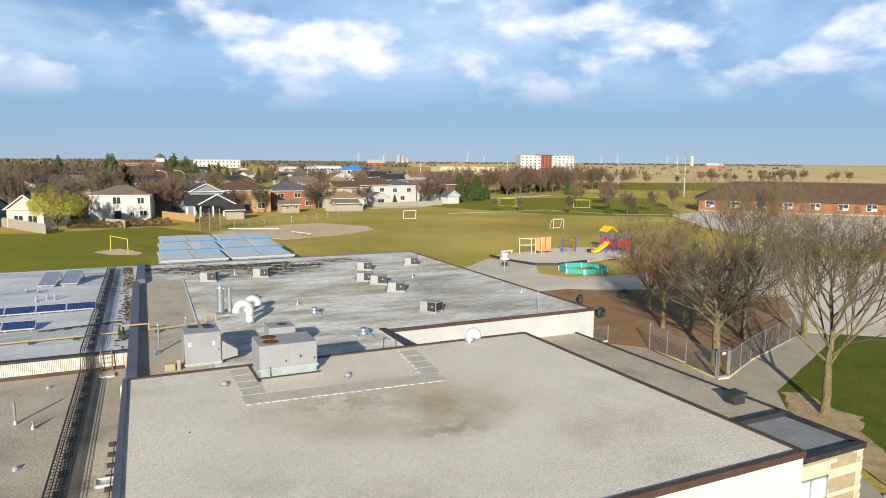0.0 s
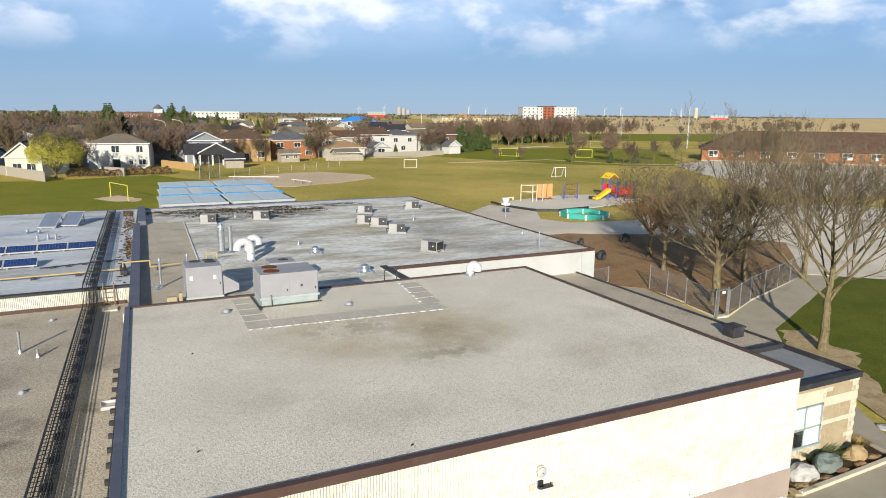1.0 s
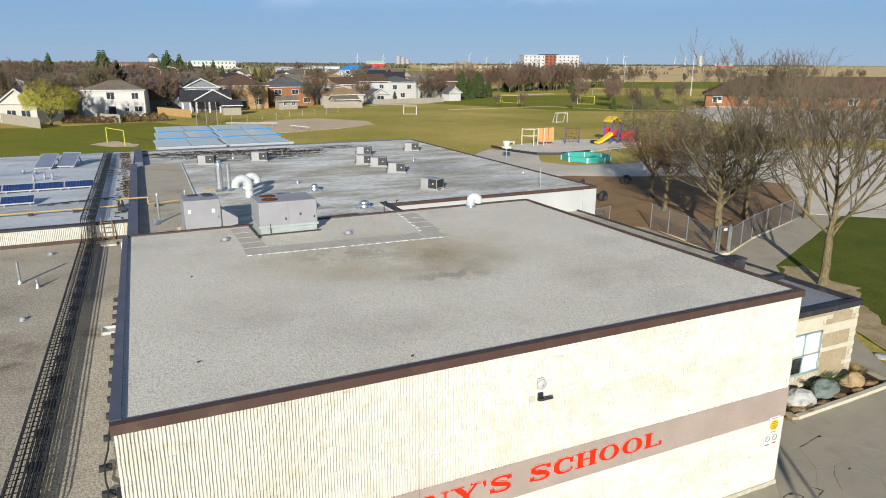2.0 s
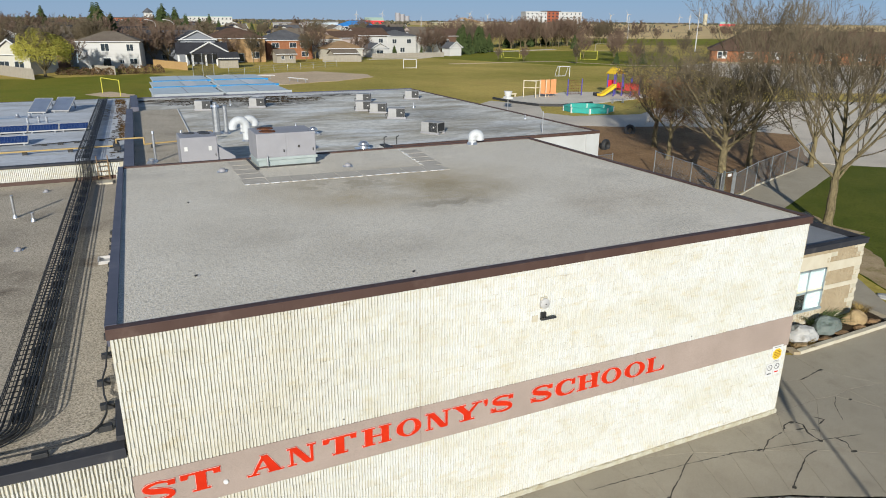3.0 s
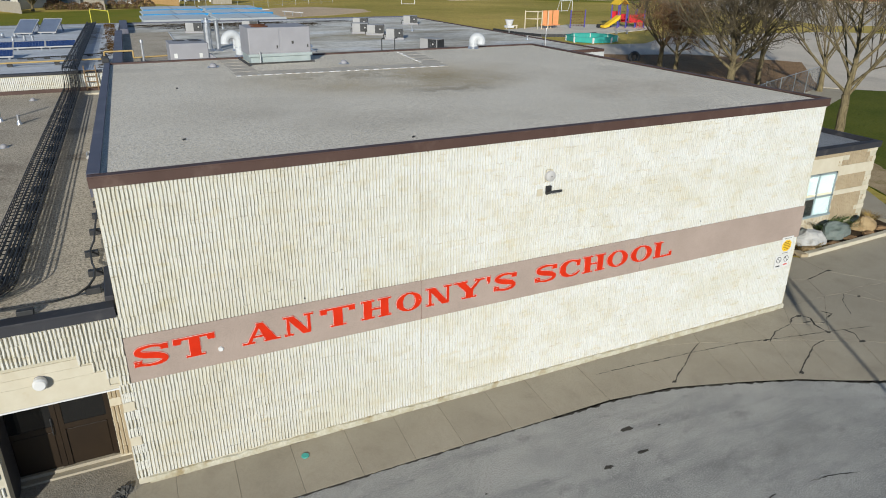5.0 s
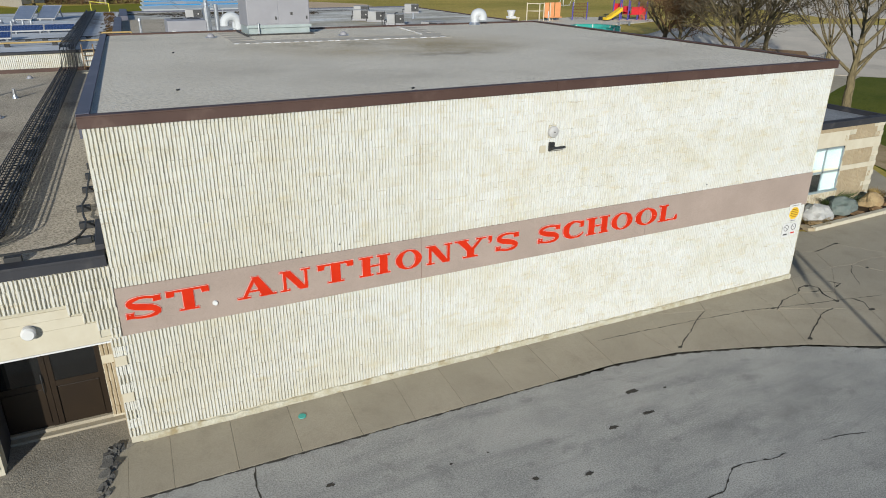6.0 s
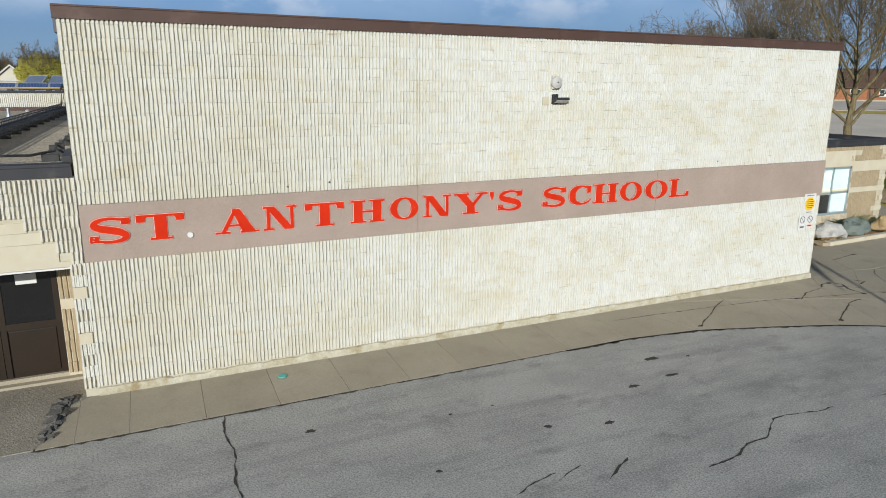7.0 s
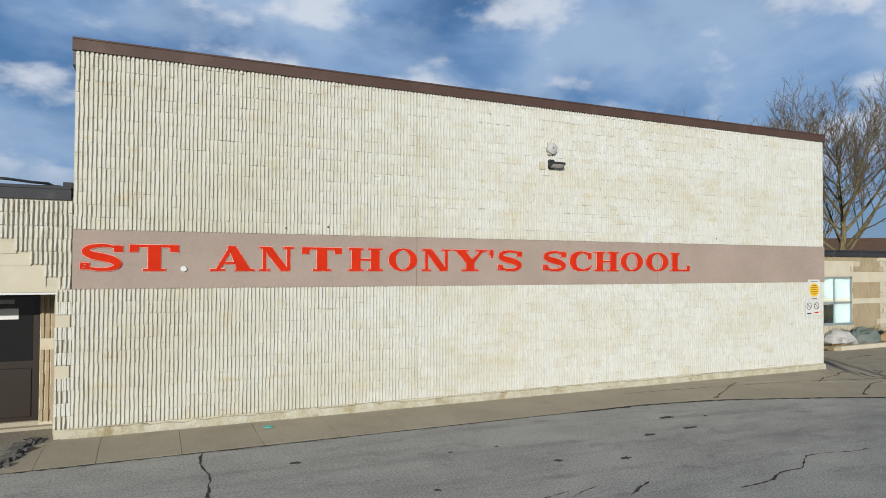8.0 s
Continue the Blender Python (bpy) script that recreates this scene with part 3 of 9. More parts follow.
part("band_joint", boxed(5.945, 5.951, -0.0315, 0.0, BAND_Z0, BAND_Z1 - 0.006), RUST, gym_wall)
part("band_joint", boxed(12.1, 12.108, -0.0315, 0.0, BAND_Z0, BAND_Z1 - 0.006), JOINT, gym_wall)
LEAN = 0.0305  # the long lines of the roofs run a little to the right of the y axis
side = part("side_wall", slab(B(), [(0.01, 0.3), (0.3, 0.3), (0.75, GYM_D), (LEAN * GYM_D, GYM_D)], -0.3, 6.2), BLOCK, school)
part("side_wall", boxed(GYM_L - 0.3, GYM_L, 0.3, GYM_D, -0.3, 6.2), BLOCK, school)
part("back_wall", boxed(0.3, GYM_L - 0.3, GYM_D - 0.3, GYM_D, -0.3, 6.2), BLOCK, school)
part("gym_roof", slab(B(), [(0.12, 0.12), (GYM_L - 0.1, 0.12), (GYM_L - 0.1, GYM_D - 0.12), (0.12 + LEAN * GYM_D, GYM_D - 0.12)], 6.1, 6.345), GRAVEL, school, "pale grey-beige gravel roof with brown water stains")


def edging(bm, p, q, out, z0, z1, wide):
    """A folded metal roof edge along p to q, standing out by out to the right of its way."""
    d = (Vector(q) - Vector(p)).normalized()
    n = Vector((d.y, -d.x))
    a, b = Vector(p) + n * out, Vector(q) + n * out
    c, e = Vector(q) - n * wide, Vector(p) - n * wide
    slab(bm, [tuple(a), tuple(b), tuple(c), tuple(e)], z0, z1)
    return bm


part("front_fascia", box(edging(B(), (-0.05, 0), (GYM_L + 0.03, 0), 0.06, 6.195, GYM_H, 0.02), -0.05, GYM_L + 0.03, -0.072, 0.12, GYM_H - 0.02, GYM_H + 0.012, bevel=0.008), FASCIA, school, "brown sheet-metal fascia")
for i in range(1, 6):
    bm = boxed(i * 3.05 - 0.02, i * 3.05 + 0.02, -0.066, -0.05, 6.19, GYM_H - 0.01)
    part("fascia_joint", bm, FASCIA, school)
bm = slab(B(), [(-0.05, 0.12), (0.01, 0.12), (0.01 + LEAN * GYM_D, GYM_D), (-0.05 + LEAN * GYM_D, GYM_D)], 6.0, GYM_H)
slab(bm, [(-0.06, 0.12), (0.145, 0.12), (0.115 + LEAN * GYM_D, GYM_D), (-0.06 + LEAN * GYM_D, GYM_D)], GYM_H - 0.03, GYM_H + 0.02)
part("side_edging", bm, CAP, school, "slate-blue metal roof edging")
part("side_edging", box(boxed(GYM_L - 0.01, GYM_L + 0.05, 0.12, GYM_D, 6.13, GYM_H), GYM_L - 0.12, GYM_L + 0.06, 0.12, GYM_D, GYM_H - 0.03, GYM_H + 0.01, bevel=0.01), FASCIA, school)
part("back_edging", box(B(), 0.45, GYM_L, GYM_D - 0.12, GYM_D + 0.06, 6.2, GYM_H + 0.01, bevel=0.01), FASCIA, school)

# the sign's letters
letters = thing("sign_lettering", (6.6, -0.03, BAND_Z0), "raised red slab-serif capitals with a thin pale line inside their edges", "sign")


def rect(x0, x1, z0, z1):
    return [(x0, z0), (x1, z0), (x1, z1), (x0, z1)]


def bar(x0, x1, x2, x3, z0=0.0, z1=1.0):
    """A slanting stroke: x0 to x1 at the foot, x2 to x3 at the head."""
    return [(x0, z0), (x1, z0), (x3, z1), (x2, z1)]


def stroke(points, aspect, n=7):
    """A curved stroke of changing width, as short four-sided pieces; points are (x, z, half width)."""
    fine = []
    for i in range(len(points) - 1):
        p = [points[max(i - 1, 0)], points[i], points[i + 1], points[min(i + 2, len(points) - 1)]]
        for k in range(n):
            t = k / n
            fine.append(tuple(0.5 * (2 * p[1][c] + (p[2][c] - p[0][c]) * t + (2 * p[0][c] - 5 * p[1][c] + 4 * p[2][c] - p[3][c]) * t * t + (3 * p[1][c] - p[0][c] - 3 * p[2][c] + p[3][c]) * t ** 3) for c in range(3)))
    fine.append(points[-1])
    sides = []
    for i, (x, z, w) in enumerate(fine):
        q, r = fine[max(i - 1, 0)], fine[min(i + 1, len(fine) - 1)]
        dx, dz = (r[0] - q[0]) * aspect, r[1] - q[1]
        d = math.hypot(dx, dz)
        sides.append(((x + dz / d * w / aspect, z - dx / d * w), (x - dz / d * w / aspect, z + dx / d * w)))
    return sides


def oval(aspect, gap=0.0):
    """An O, heavy at its sides and light above and below; gap opens it on the right."""
    out = []
    for k in range(49):
        a = gap + (math.tau - 2 * gap) * k / 48
        c, q = math.cos(a), math.sin(a)
        out.append(((0.5 + 0.5 * c, 0.5 + 0.51 * q), (0.5 + 0.25 * c, 0.5 + 0.43 * q)))
    return out


FOOT = 0.085
LETTERS = {
    "T": ([rect(0, 1, 0.90, 1), rect(0.37, 0.63, 0.05, 0.95), rect(0.27, 0.73, 0, FOOT), [(0, 0.72), (0.17, 0.72), (0.20, 0.92), (0, 0.92)], [(0.83, 0.72), (1, 0.72), (1, 0.92), (0.80, 0.92)]], None),
    "A": ([bar(0.12, 0.22, 0.43, 0.53, 0.04), bar(0.61, 0.92, 0.38, 0.57, 0.04), rect(0.24, 0.72, 0.28, 0.37), rect(0, 0.33, 0, FOOT), rect(0.56, 1, 0, FOOT)], None),
    "N": ([rect(0.10, 0.20, 0.04, 0.96), rect(0.80, 0.90, 0.04, 0.96), bar(0.62, 0.90, 0.06, 0.34), rect(0, 0.31, 0, FOOT), rect(0.0, 0.3, 1 - FOOT, 1), rect(0.69, 1, 1 - FOOT, 1)], None),
    "H": ([rect(0.09, 0.35, 0.04, 0.96), rect(0.65, 0.91, 0.04, 0.96), rect(0.3, 0.7, 0.45, 0.54), rect(0, 0.44, 0, FOOT), rect(0.56, 1, 0, FOOT), rect(0, 0.44, 1 - FOOT, 1), rect(0.56, 1, 1 - FOOT, 1)], None),
    "Y": ([bar(0.38, 0.62, 0.06, 0.34, 0.38, 0.97), bar(0.46, 0.60, 0.80, 0.90, 0.38, 0.97), rect(0.38, 0.62, 0.04, 0.45), rect(0.26, 0.74, 0, FOOT), rect(0, 0.44, 1 - FOOT, 1), rect(0.66, 1, 1 - FOOT, 1)], None),
    "L": ([rect(0.09, 0.37, 0.04, 0.96), rect(0, 0.98, 0, 0.10), rect(0, 0.47, 1 - FOOT, 1), [(0.84, 0.06), (1, 0.06), (1, 0.30), (0.88, 0.30)]], None),
    "S": ([rect(0.78, 1, 0.70, 0.96), rect(0, 0.22, 0.05, 0.31)],
          [(0.93, 0.80, 0.05), (0.80, 0.88, 0.05), (0.62, 0.94, 0.055), (0.42, 0.945, 0.06), (0.21, 0.87, 0.085), (0.12, 0.72, 0.125), (0.26, 0.59, 0.14), (0.5, 0.51, 0.145), (0.74, 0.42, 0.14), (0.88, 0.27, 0.125), (0.79, 0.12, 0.085), (0.58, 0.055, 0.06), (0.38, 0.06, 0.055), (0.20, 0.12, 0.05), (0.07, 0.20, 0.05)]),
    "C": ([rect(0.80, 0.98, 0.60, 0.95)],
          [(0.90, 0.70, 0.03), (0.78, 0.88, 0.06), (0.55, 0.955, 0.05), (0.32, 0.88, 0.11), (0.155, 0.68, 0.18), (0.13, 0.48, 0.20), (0.17, 0.28, 0.17), (0.33, 0.11, 0.10), (0.57, 0.045, 0.05), (0.80, 0.10, 0.06), (0.98, 0.27, 0.03)]),
    "'": ([[(0.0, 0.45), (1, 0.45), (0.75, 0.0), (0.25, 0.0), (0.4, 0.3)], rect(0.0, 1, 0.45, 1)], None),
}


def grown(poly, pad):
    """The same outline, moved outwards by pad."""
    n = len(poly)
    turn = 1 if sum(poly[i][0] * poly[(i + 1) % n][1] - poly[(i + 1) % n][0] * poly[i][1] for i in range(n)) > 0 else -1
    out = []
    for i in range(n):
        p, q, r = (Vector(poly[(i + k) % n]) for k in (-1, 0, 1))
        u, v = (q - p).normalized(), (r - q).normalized()
        a, b = Vector((u.y, -u.x)) * turn, Vector((v.y, -v.x)) * turn
        m = a + b
        out.append(tuple(q + m * (pad * min(2 / max(m.length_squared, 0.2), 2.0))))
    return out


def letter(ch, x0, x1, z0=2.665, z1=3.10):
    """One raised letter with a thin pale line and a red rim behind it."""
    w, h = x1 - x0, z1 - z0
    flat, curve = LETTERS.get(ch, ([], None))
    if ch == "O":
        sides = oval(w / h)
    else:
        sides = stroke(curve, w / h) if curve else []
    for name, mt, pad, front in (("letter", RED, 0.0, -0.050), ("outline", PALE_EDGE, 0.0062, -0.043), ("rim", RED, 0.0115, -0.0365)):
        bm = B()
        for k, poly in enumerate(flat):
            pts = [(x0 + x * w, z0 + z * h) for x, z in poly]
            prism(bm, grown(pts, pad) if pad else pts, front - 0.0003 * k, -0.028)
        if sides:
            rows = []
            for i, ((ax, az), (bx, bz)) in enumerate(sides):
                near_y = front - 0.0016 - 0.00006 * i
                p, q = Vector((x0 + ax * w, z0 + az * h)), Vector((x0 + bx * w, z0 + bz * h))
                d = (p - q).normalized() * pad
                p, q = p + d, q - d
                rows.append([bm.verts.new((v.x, y, v.y)) for v, y in ((p, -0.028), (p, near_y), (q, near_y), (q, -0.028))])
            for r0, r1 in zip(rows, rows[1:]):
                for k in range(3):
                    bm.faces.new((r0[k], r0[k + 1], r1[k + 1], r1[k]))
            if ch != "O":
                bm.faces.new(rows[0])
                bm.faces.new(rows[-1][::-1])
            bmesh.ops.recalc_face_normals(bm, faces=bm.faces)
        part(name, bm, mt, letters)


for word in (("S", 0.11, 0.73), ("T", 0.82, 1.58)), (("A", 2.08, 2.83), ("N", 2.91, 3.52), ("T", 3.67, 4.42), ("H", 4.55, 5.23), ("O", 5.35, 5.95), ("N", 6.06, 6.68), ("Y", 6.74, 7.52), ("S", 7.77, 8.37)), (("S", 8.89, 9.5), ("C", 9.6, 10.19), ("H", 10.26, 10.94), ("O", 11.0, 11.65), ("O", 11.75, 12.43), ("L", 12.5, 13.11)):
    for ch, x0, x1 in word:
        letter(ch, x0, x1)
letter("'", 7.57, 7.67, 2.93, 3.10)
knob = rod(B(), (1.66, -0.02, 2.70), (1.66, -0.06, 2.70), 0.055, 0.045, 16)
solid("sign_point", knob, WHITE, "round white boss that serves as the full stop of the sign", "sign")

# roof of the low wing, doors and its ribbed front
WING_X0 = -16.0
low_wall = part("wing_wall", boxed(WING_X0, -2.35, 0.0, 0.3, -0.3, 3.80), MORTAR, school, "cream ribbed block wall over the entrance")
part("wing_wall", boxed(-2.35, -0.22, 0.0, 0.3, 2.32, 3.80), MORTAR, school)
part("wing_wall", boxed(-0.22, -0.003, 0.0, 0.3, -0.3, 3.80), MORTAR, school)
wing_spots = []
for c in range(18):
    z = 0.172 + 0.2 * c
    for k in range(int(-WING_X0 / 0.4)):
        x = -0.4 * (k + 1) + (0.2 if c % 2 else 0.0)
        over = c >= 15
        steps = z > 2.30 and x >= -0.2 - (z - 2.30) * 1.05
        pier = -0.22 <= x and c not in (4, 8)
        if x + 0.4 > 0.0:
            wing_spots.append((x, 0.0, z, 0.5)) if (over or steps or pier) else None
        elif over or steps or (x < -2.6 and c not in (10, 11)):
            wing_spots.append((x, 0.0, z, 1.0))
for c in range(11):
    if c not in (4, 8):
        wing_spots.append((-0.24, 0.0, 0.172 + 0.2 * c, 0.6))
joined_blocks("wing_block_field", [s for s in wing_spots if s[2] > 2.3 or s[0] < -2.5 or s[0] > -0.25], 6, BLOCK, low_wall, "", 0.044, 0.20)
part("lintel", boxed(-2.7, -0.36, -0.02, 0.0, 2.33, 2.74), SMOOTH_BLOCK, low_wall, "smooth cream lintel courses with rust marks")
bm = boxed(-2.7, -0.56, -0.021, 0.0, 2.744, 2.93)
box(bm, -2.7, -0.76, -0.022, 0.0, 2.934, 3.10)
box(bm, -0.37, -0.02, -0.021, 0.0, 2.33, 2.42)
part("lintel", bm, SMOOTH_BLOCK, low_wall)
for z in (0.97, 1.77):
    part("pier_block", boxed(-0.22, -0.02, -0.03, 0.0, z, z + 0.195), SMOOTH_BLOCK, low_wall)
part("soffit_trim", boxed(-2.6, -0.22, -0.03, 0.02, 2.295, 2.325), WHITE, low_wall, "white metal drip edge")
part("wing_fascia", box(boxed(WING_X0, -0.03, -0.05, 0.02, 3.79, 3.97), WING_X0, -0.03, -0.06, 0.24, 3.95, 4.005, bevel=0.01), DARK_FASCIA, school, "dark folded metal parapet cap")
part("wing_fascia", boxed(-0.17, -0.02, 0.24, 1.7, 3.95, 4.10, bevel=0.015), DARK_FASCIA, school)
part("wing_roof", slab(B(), [(WING_X0, 0.2), (-0.02, 0.2), (0.30, 14.9), (0.74, 25.0), (WING_X0, 25.0)], 3.7, 3.97), GRAVEL_LOW, school, "tan gravel roof of the low wing with damp stains")
# entrance recess
part("recess_wall", boxed(-0.26, -0.22, 0.3, 1.2, -0.2, 2.32), TAN_BLOCK, school)
part("recess_wall", boxed(-2.6, -2.35, 0.3, 1.2, -0.2, 2.32), DARK_FASCIA, school, "grey metal side of the entrance")
part("recess_ceiling", boxed(-2.35, -0.26, 0.3, 1.2, 2.32, 2.4), SMOOTH_BLOCK, school)
part("recess_pier", boxed(-0.52, -0.26, 1.0, 1.2, -0.2, 2.32), SMOOTH_BLOCK, school, "tan ribbed block pier beside the doors")
joined_blocks("recess_block_field", [(-0.52, 1.0, 0.12 + 0.2 * c, 0.6) for c in range(11) if c != 6], 5, TAN_BLOCK, school, "", 0.034, 0.15)
door = part("entrance_door", boxed(-2.35, -0.52, 1.08, 1.12, 0.12, 2.32), BROWN_DOOR, school, "pair of brown glazed metal entrance doors")
for x0 in (-2.44, -1.48):
    part("stile", box(box(boxed(x0, x0 + 0.09, 1.045, 1.08, 0.14, 2.28), x0 + 0.86, x0 + 0.95, 1.045, 1.08, 0.14, 2.28), x0 + 0.09, x0 + 0.86, 1.05, 1.08, 1.02, 1.14), BROWN_DOOR, door)
    part("glass", boxed(x0 + 0.09, x0 + 0.86, 1.062, 1.078, 1.14, 2.22), DOOR_GLASS, door)
    part("panel", boxed(x0 + 0.11, x0 + 0.84, 1.06, 1.078, 0.2, 1.0, bevel=0.006), BROWN_DOOR, door)
part("handle", rods([(-1.60, 1.02, 0.95), (-1.60, 1.0, 1.0), (-1.60, 1.0, 1.3), (-1.60, 1.02, 1.35)], 0.012), BLACK, door, "black pull handle")
part("notice", boxed(-1.16, -0.84, 1.052, 1.058, 1.84, 2.02), WHITE, door, "white notice taped behind the glass")
part("notice", boxed(-1.16, -0.90, 1.052, 1.058, 2.10, 2.17), UNIT_GREY, door)
part("threshold", boxed(-2.35, -0.52, 1.0, 1.1, 0.05, 0.13), CONCRETE, door, "pale concrete sill")
part("step", boxed(-2.35, -0.26, 0.85, 1.0, 0.0, 0.06, bevel=0.01), CONCRETE, school)

lampb = thing("wall_lamp", (-1.42, -0.02, 2.81), "round white glass entrance lamp on the block lintel", "lamp")
bm = B()
rod(bm, (-1.42, -0.06, 2.81), (-1.42, -0.16, 2.81), 0.115, 0.118, 24)
rod(bm, (-1.42, -0.16, 2.81), (-1.42, -0.20, 2.81), 0.118, 0.09, 24)
part("globe", bm, WHITE, lampb, "white opal glass drum")
part("bracket", rod(B(), (-1.42, -0.02, 2.81), (-1.42, -0.06, 2.81), 0.11, 0.10, 20), UNIT_GREY, lampb)

# fire bell and flood light
bell = thing("fire_bell", (9.085, -0.03, 5.32), "round weathered alarm bell on the ribbed wall", "bell")
part("gong", rod(rod(B(), (9.085, -0.07, 5.32), (9.085, -0.125, 5.32), 0.128, 0.122, 24), (9.085, -0.125, 5.32), (9.085, -0.15, 5.32), 0.122, 0.05, 24), UNIT_LIGHT, bell)
part("back_box", boxed(9.0, 9.17, -0.075, -0.02, 5.18, 5.46, bevel=0.01), SMOOTH_BLOCK, bell)
part("bolt", rod(B(), (9.085, -0.15, 5.32), (9.085, -0.165, 5.32), 0.014), DARK_GRILLE, bell)
flood = thing("flood_light", (9.15, -0.03, 4.95), "black wall flood light on a short arm", "lamp")
part("mount", boxed(9.02, 9.16, -0.085, -0.02, 4.88, 5.08, bevel=0.012), BLACK, flood)
head = B()
box(head, -0.10, 0.24, -0.085, 0.075, -0.028, 0.028, bevel=0.01)
tip = pose(9.10, -0.165, 4.955, -28, 0, 0)
bmesh.ops.transform(head, matrix=tip, verts=head.verts)
head = part("head", head, BLACK, flood)
lens = boxed(-0.075, 0.215, -0.065, 0.055, -0.034, -0.027)
bmesh.ops.transform(lens, matrix=tip, verts=lens.verts)
part("lens", lens, UNIT_LIGHT, head, "pale glass lens facing down")
part("knuckle", rods([(9.10, -0.06, 4.95), (9.12, -0.12, 4.96)], 0.028, 8), BLACK, flood)
solid("cover_plate", boxed(8.80, 8.95, -0.04, -0.02, 4.86, 5.02), SMOOTH_BLOCK, "square patch of bare cream block", "plate")
for x, z in ((3.38, 3.44), (4.16, 3.48), (14.0, 3.47)):
    solid("wall_anchor", rod(B(), (x, -0.02, z), (x, -0.045, z), 0.02, 0.015, 8), DARK_GRILLE, "small dark bolt head in the cream wall", "bolt", "bolts in the wall")

# notices by the corner; unreadable small print becomes bars
YELLOW = mat("sign_yellow", (0.78, 0.50, 0.02), (0.74, 0.46, 0.02), 0.2, rough=0.5)
INK = mat("sign_ink", (0.03, 0.03, 0.03), (0.05, 0.05, 0.05), 0.1, rough=0.6)


def notice(x0, x1, z0, z1, label):
    s = thing("notice_board", ((x0 + x1) / 2, -0.03, z0), label, "sign", "notices at the wall's corner")
    part("plate", boxed(x0, x1, -0.042, -0.034, z0, z1), WHITE, s)
    return s


s = notice(17.38, 17.83, 1.90, 2.44, "white notice with a yellow octagon of small print")
oct_pts = [(17.605 + 0.20 * math.cos(math.pi / 8 + k * math.pi / 4), 2.16 + 0.19 * math.sin(math.pi / 8 + k * math.pi / 4)) for k in range(8)]
part("octagon", prism(B(), oct_pts, -0.046, -0.042), YELLOW, s)
for k in range(5):
    w = (0.10, 0.14, 0.13, 0.15, 0.09)[k]
    part("print_bar", boxed(17.605 - w, 17.605 + w, -0.0485, -0.046, 2.265 - k * 0.055, 2.285 - k * 0.055), RUST, s)
part("print_bar", boxed(17.46, 17.75, -0.0445, -0.042, 2.385, 2.40), INK, s)
part("print_bar", boxed(17.50, 17.72, -0.0445, -0.042, 1.925, 1.94), INK, s)
for x0, x1, z0, z1, hue in ((17.26, 17.54, 1.45, 1.87, INK), (17.57, 17.83, 1.47, 1.87, RED)):
    s = notice(x0, x1, z0, z1, "small white prohibition sign with a ring and a slanted bar")
    xc, zc = (x0 + x1) / 2, z1 - 0.14
    ring = [(xc + 0.09 * math.cos(a), -0.044, zc + 0.09 * math.sin(a)) for a in [k * math.pi / 10 for k in range(21)]]
    part("ring", rods(ring, 0.008, 6), INK, s)
    part("slash", rods([(xc - 0.062, -0.044, zc + 0.062), (xc + 0.062, -0.044, zc - 0.062)], 0.007, 6), INK, s)
    part("print_bar", boxed(xc - 0.08, xc + 0.08, -0.0445, -0.042, z0 + 0.06, z0 + 0.10), hue, s)

# middle block with its pale roof
MID = 4.72
CREAM_WALL = mat("cream_render", (0.47, 0.475, 0.46), (0.42, 0.42, 0.40), 1.5, rough=0.8, bump=0.1, stain=(0.45, 0.40, 0.31), stain_size=1.2, stain_at=(0.58, 0.8))
part("mid_wall", boxed(14.25, 29.25, 24.0, 24.3, 0, MID - 0.05), CREAM_WALL, school, "white-painted wall below the middle roof")
part("mid_wall", boxed(28.95, 29.25, 24.3, 56.0, 0, MID - 0.05), CREAM_WALL, school)
part("mid_wall", boxed(-12.0, 28.95, 55.7, 56.0, 0, MID - 0.05), CREAM_WALL, school)
part("mid_wall", boxed(13.95, 14.25, GYM_D + 0.1, 24.3, 0, MID + 0.12), CREAM_WALL, school)
part("mid_pilaster", boxed(28.25, 29.31, 23.93, 24.0, 0, MID - 0.1), CREAM_WALL, school)
part("mid_roof", boxed(4.1, 29.25, 24.3, 55.9, MID - 0.3, MID), MEMBRANE, school, "weathered grey and white membrane roof with stains")
part("mid_roof", boxed(4.1, 13.95, GYM_D + 0.1, 24.3, MID - 0.3, MID), MEMBRANE, school)
part("mid_roof", boxed(1.3, 5.0, 46.62, 55.9, MID - 0.3, MID + 0.003), MEMBRANE, school)
part("gravel_roof", slab(B(), [(0.5, GYM_D + 0.1), (4.0, GYM_D + 0.1), (4.97, 46.6), (1.4, 46.6)], MID - 0.3, MID + 0.006), GRAVEL_LOW, school, "brown gravel strip of roof")
part("gravel_roof", boxed(4.2, 13.95, GYM_D + 0.1, 19.8, MID - 0.3, MID + 0.012), GRAVEL_LOW, school)
part("roof_strip", box(slab(B(), [(4.13, 19.8), (4.19, 19.8), (5.04, 46.7), (4.98, 46.7)], MID, MID + 0.05), 4.21, 13.9, 19.75, 19.85, MID, MID + 0.05), WHITE, school, "white metal gravel stop")
part("roof_edge", box(boxed(14.2, 29.31, 23.92, 24.12, MID - 0.10, MID + 0.08, bevel=0.01), 29.17, 29.33, 24.1, 56.0, MID - 0.15, MID + 0.07), FASCIA, school, "brown metal roof edge")
part("roof_edge", boxed(-12.0, 29.25, 55.85, 56.06, MID - 0.15, MID + 0.10, bevel=0.01), CAP, school)
part("roof_edge", boxed(13.9, 14.3, GYM_D + 0.1, 24.1, MID + 0.12, MID + 0.2, bevel=0.02), DARK_FASCIA, school)
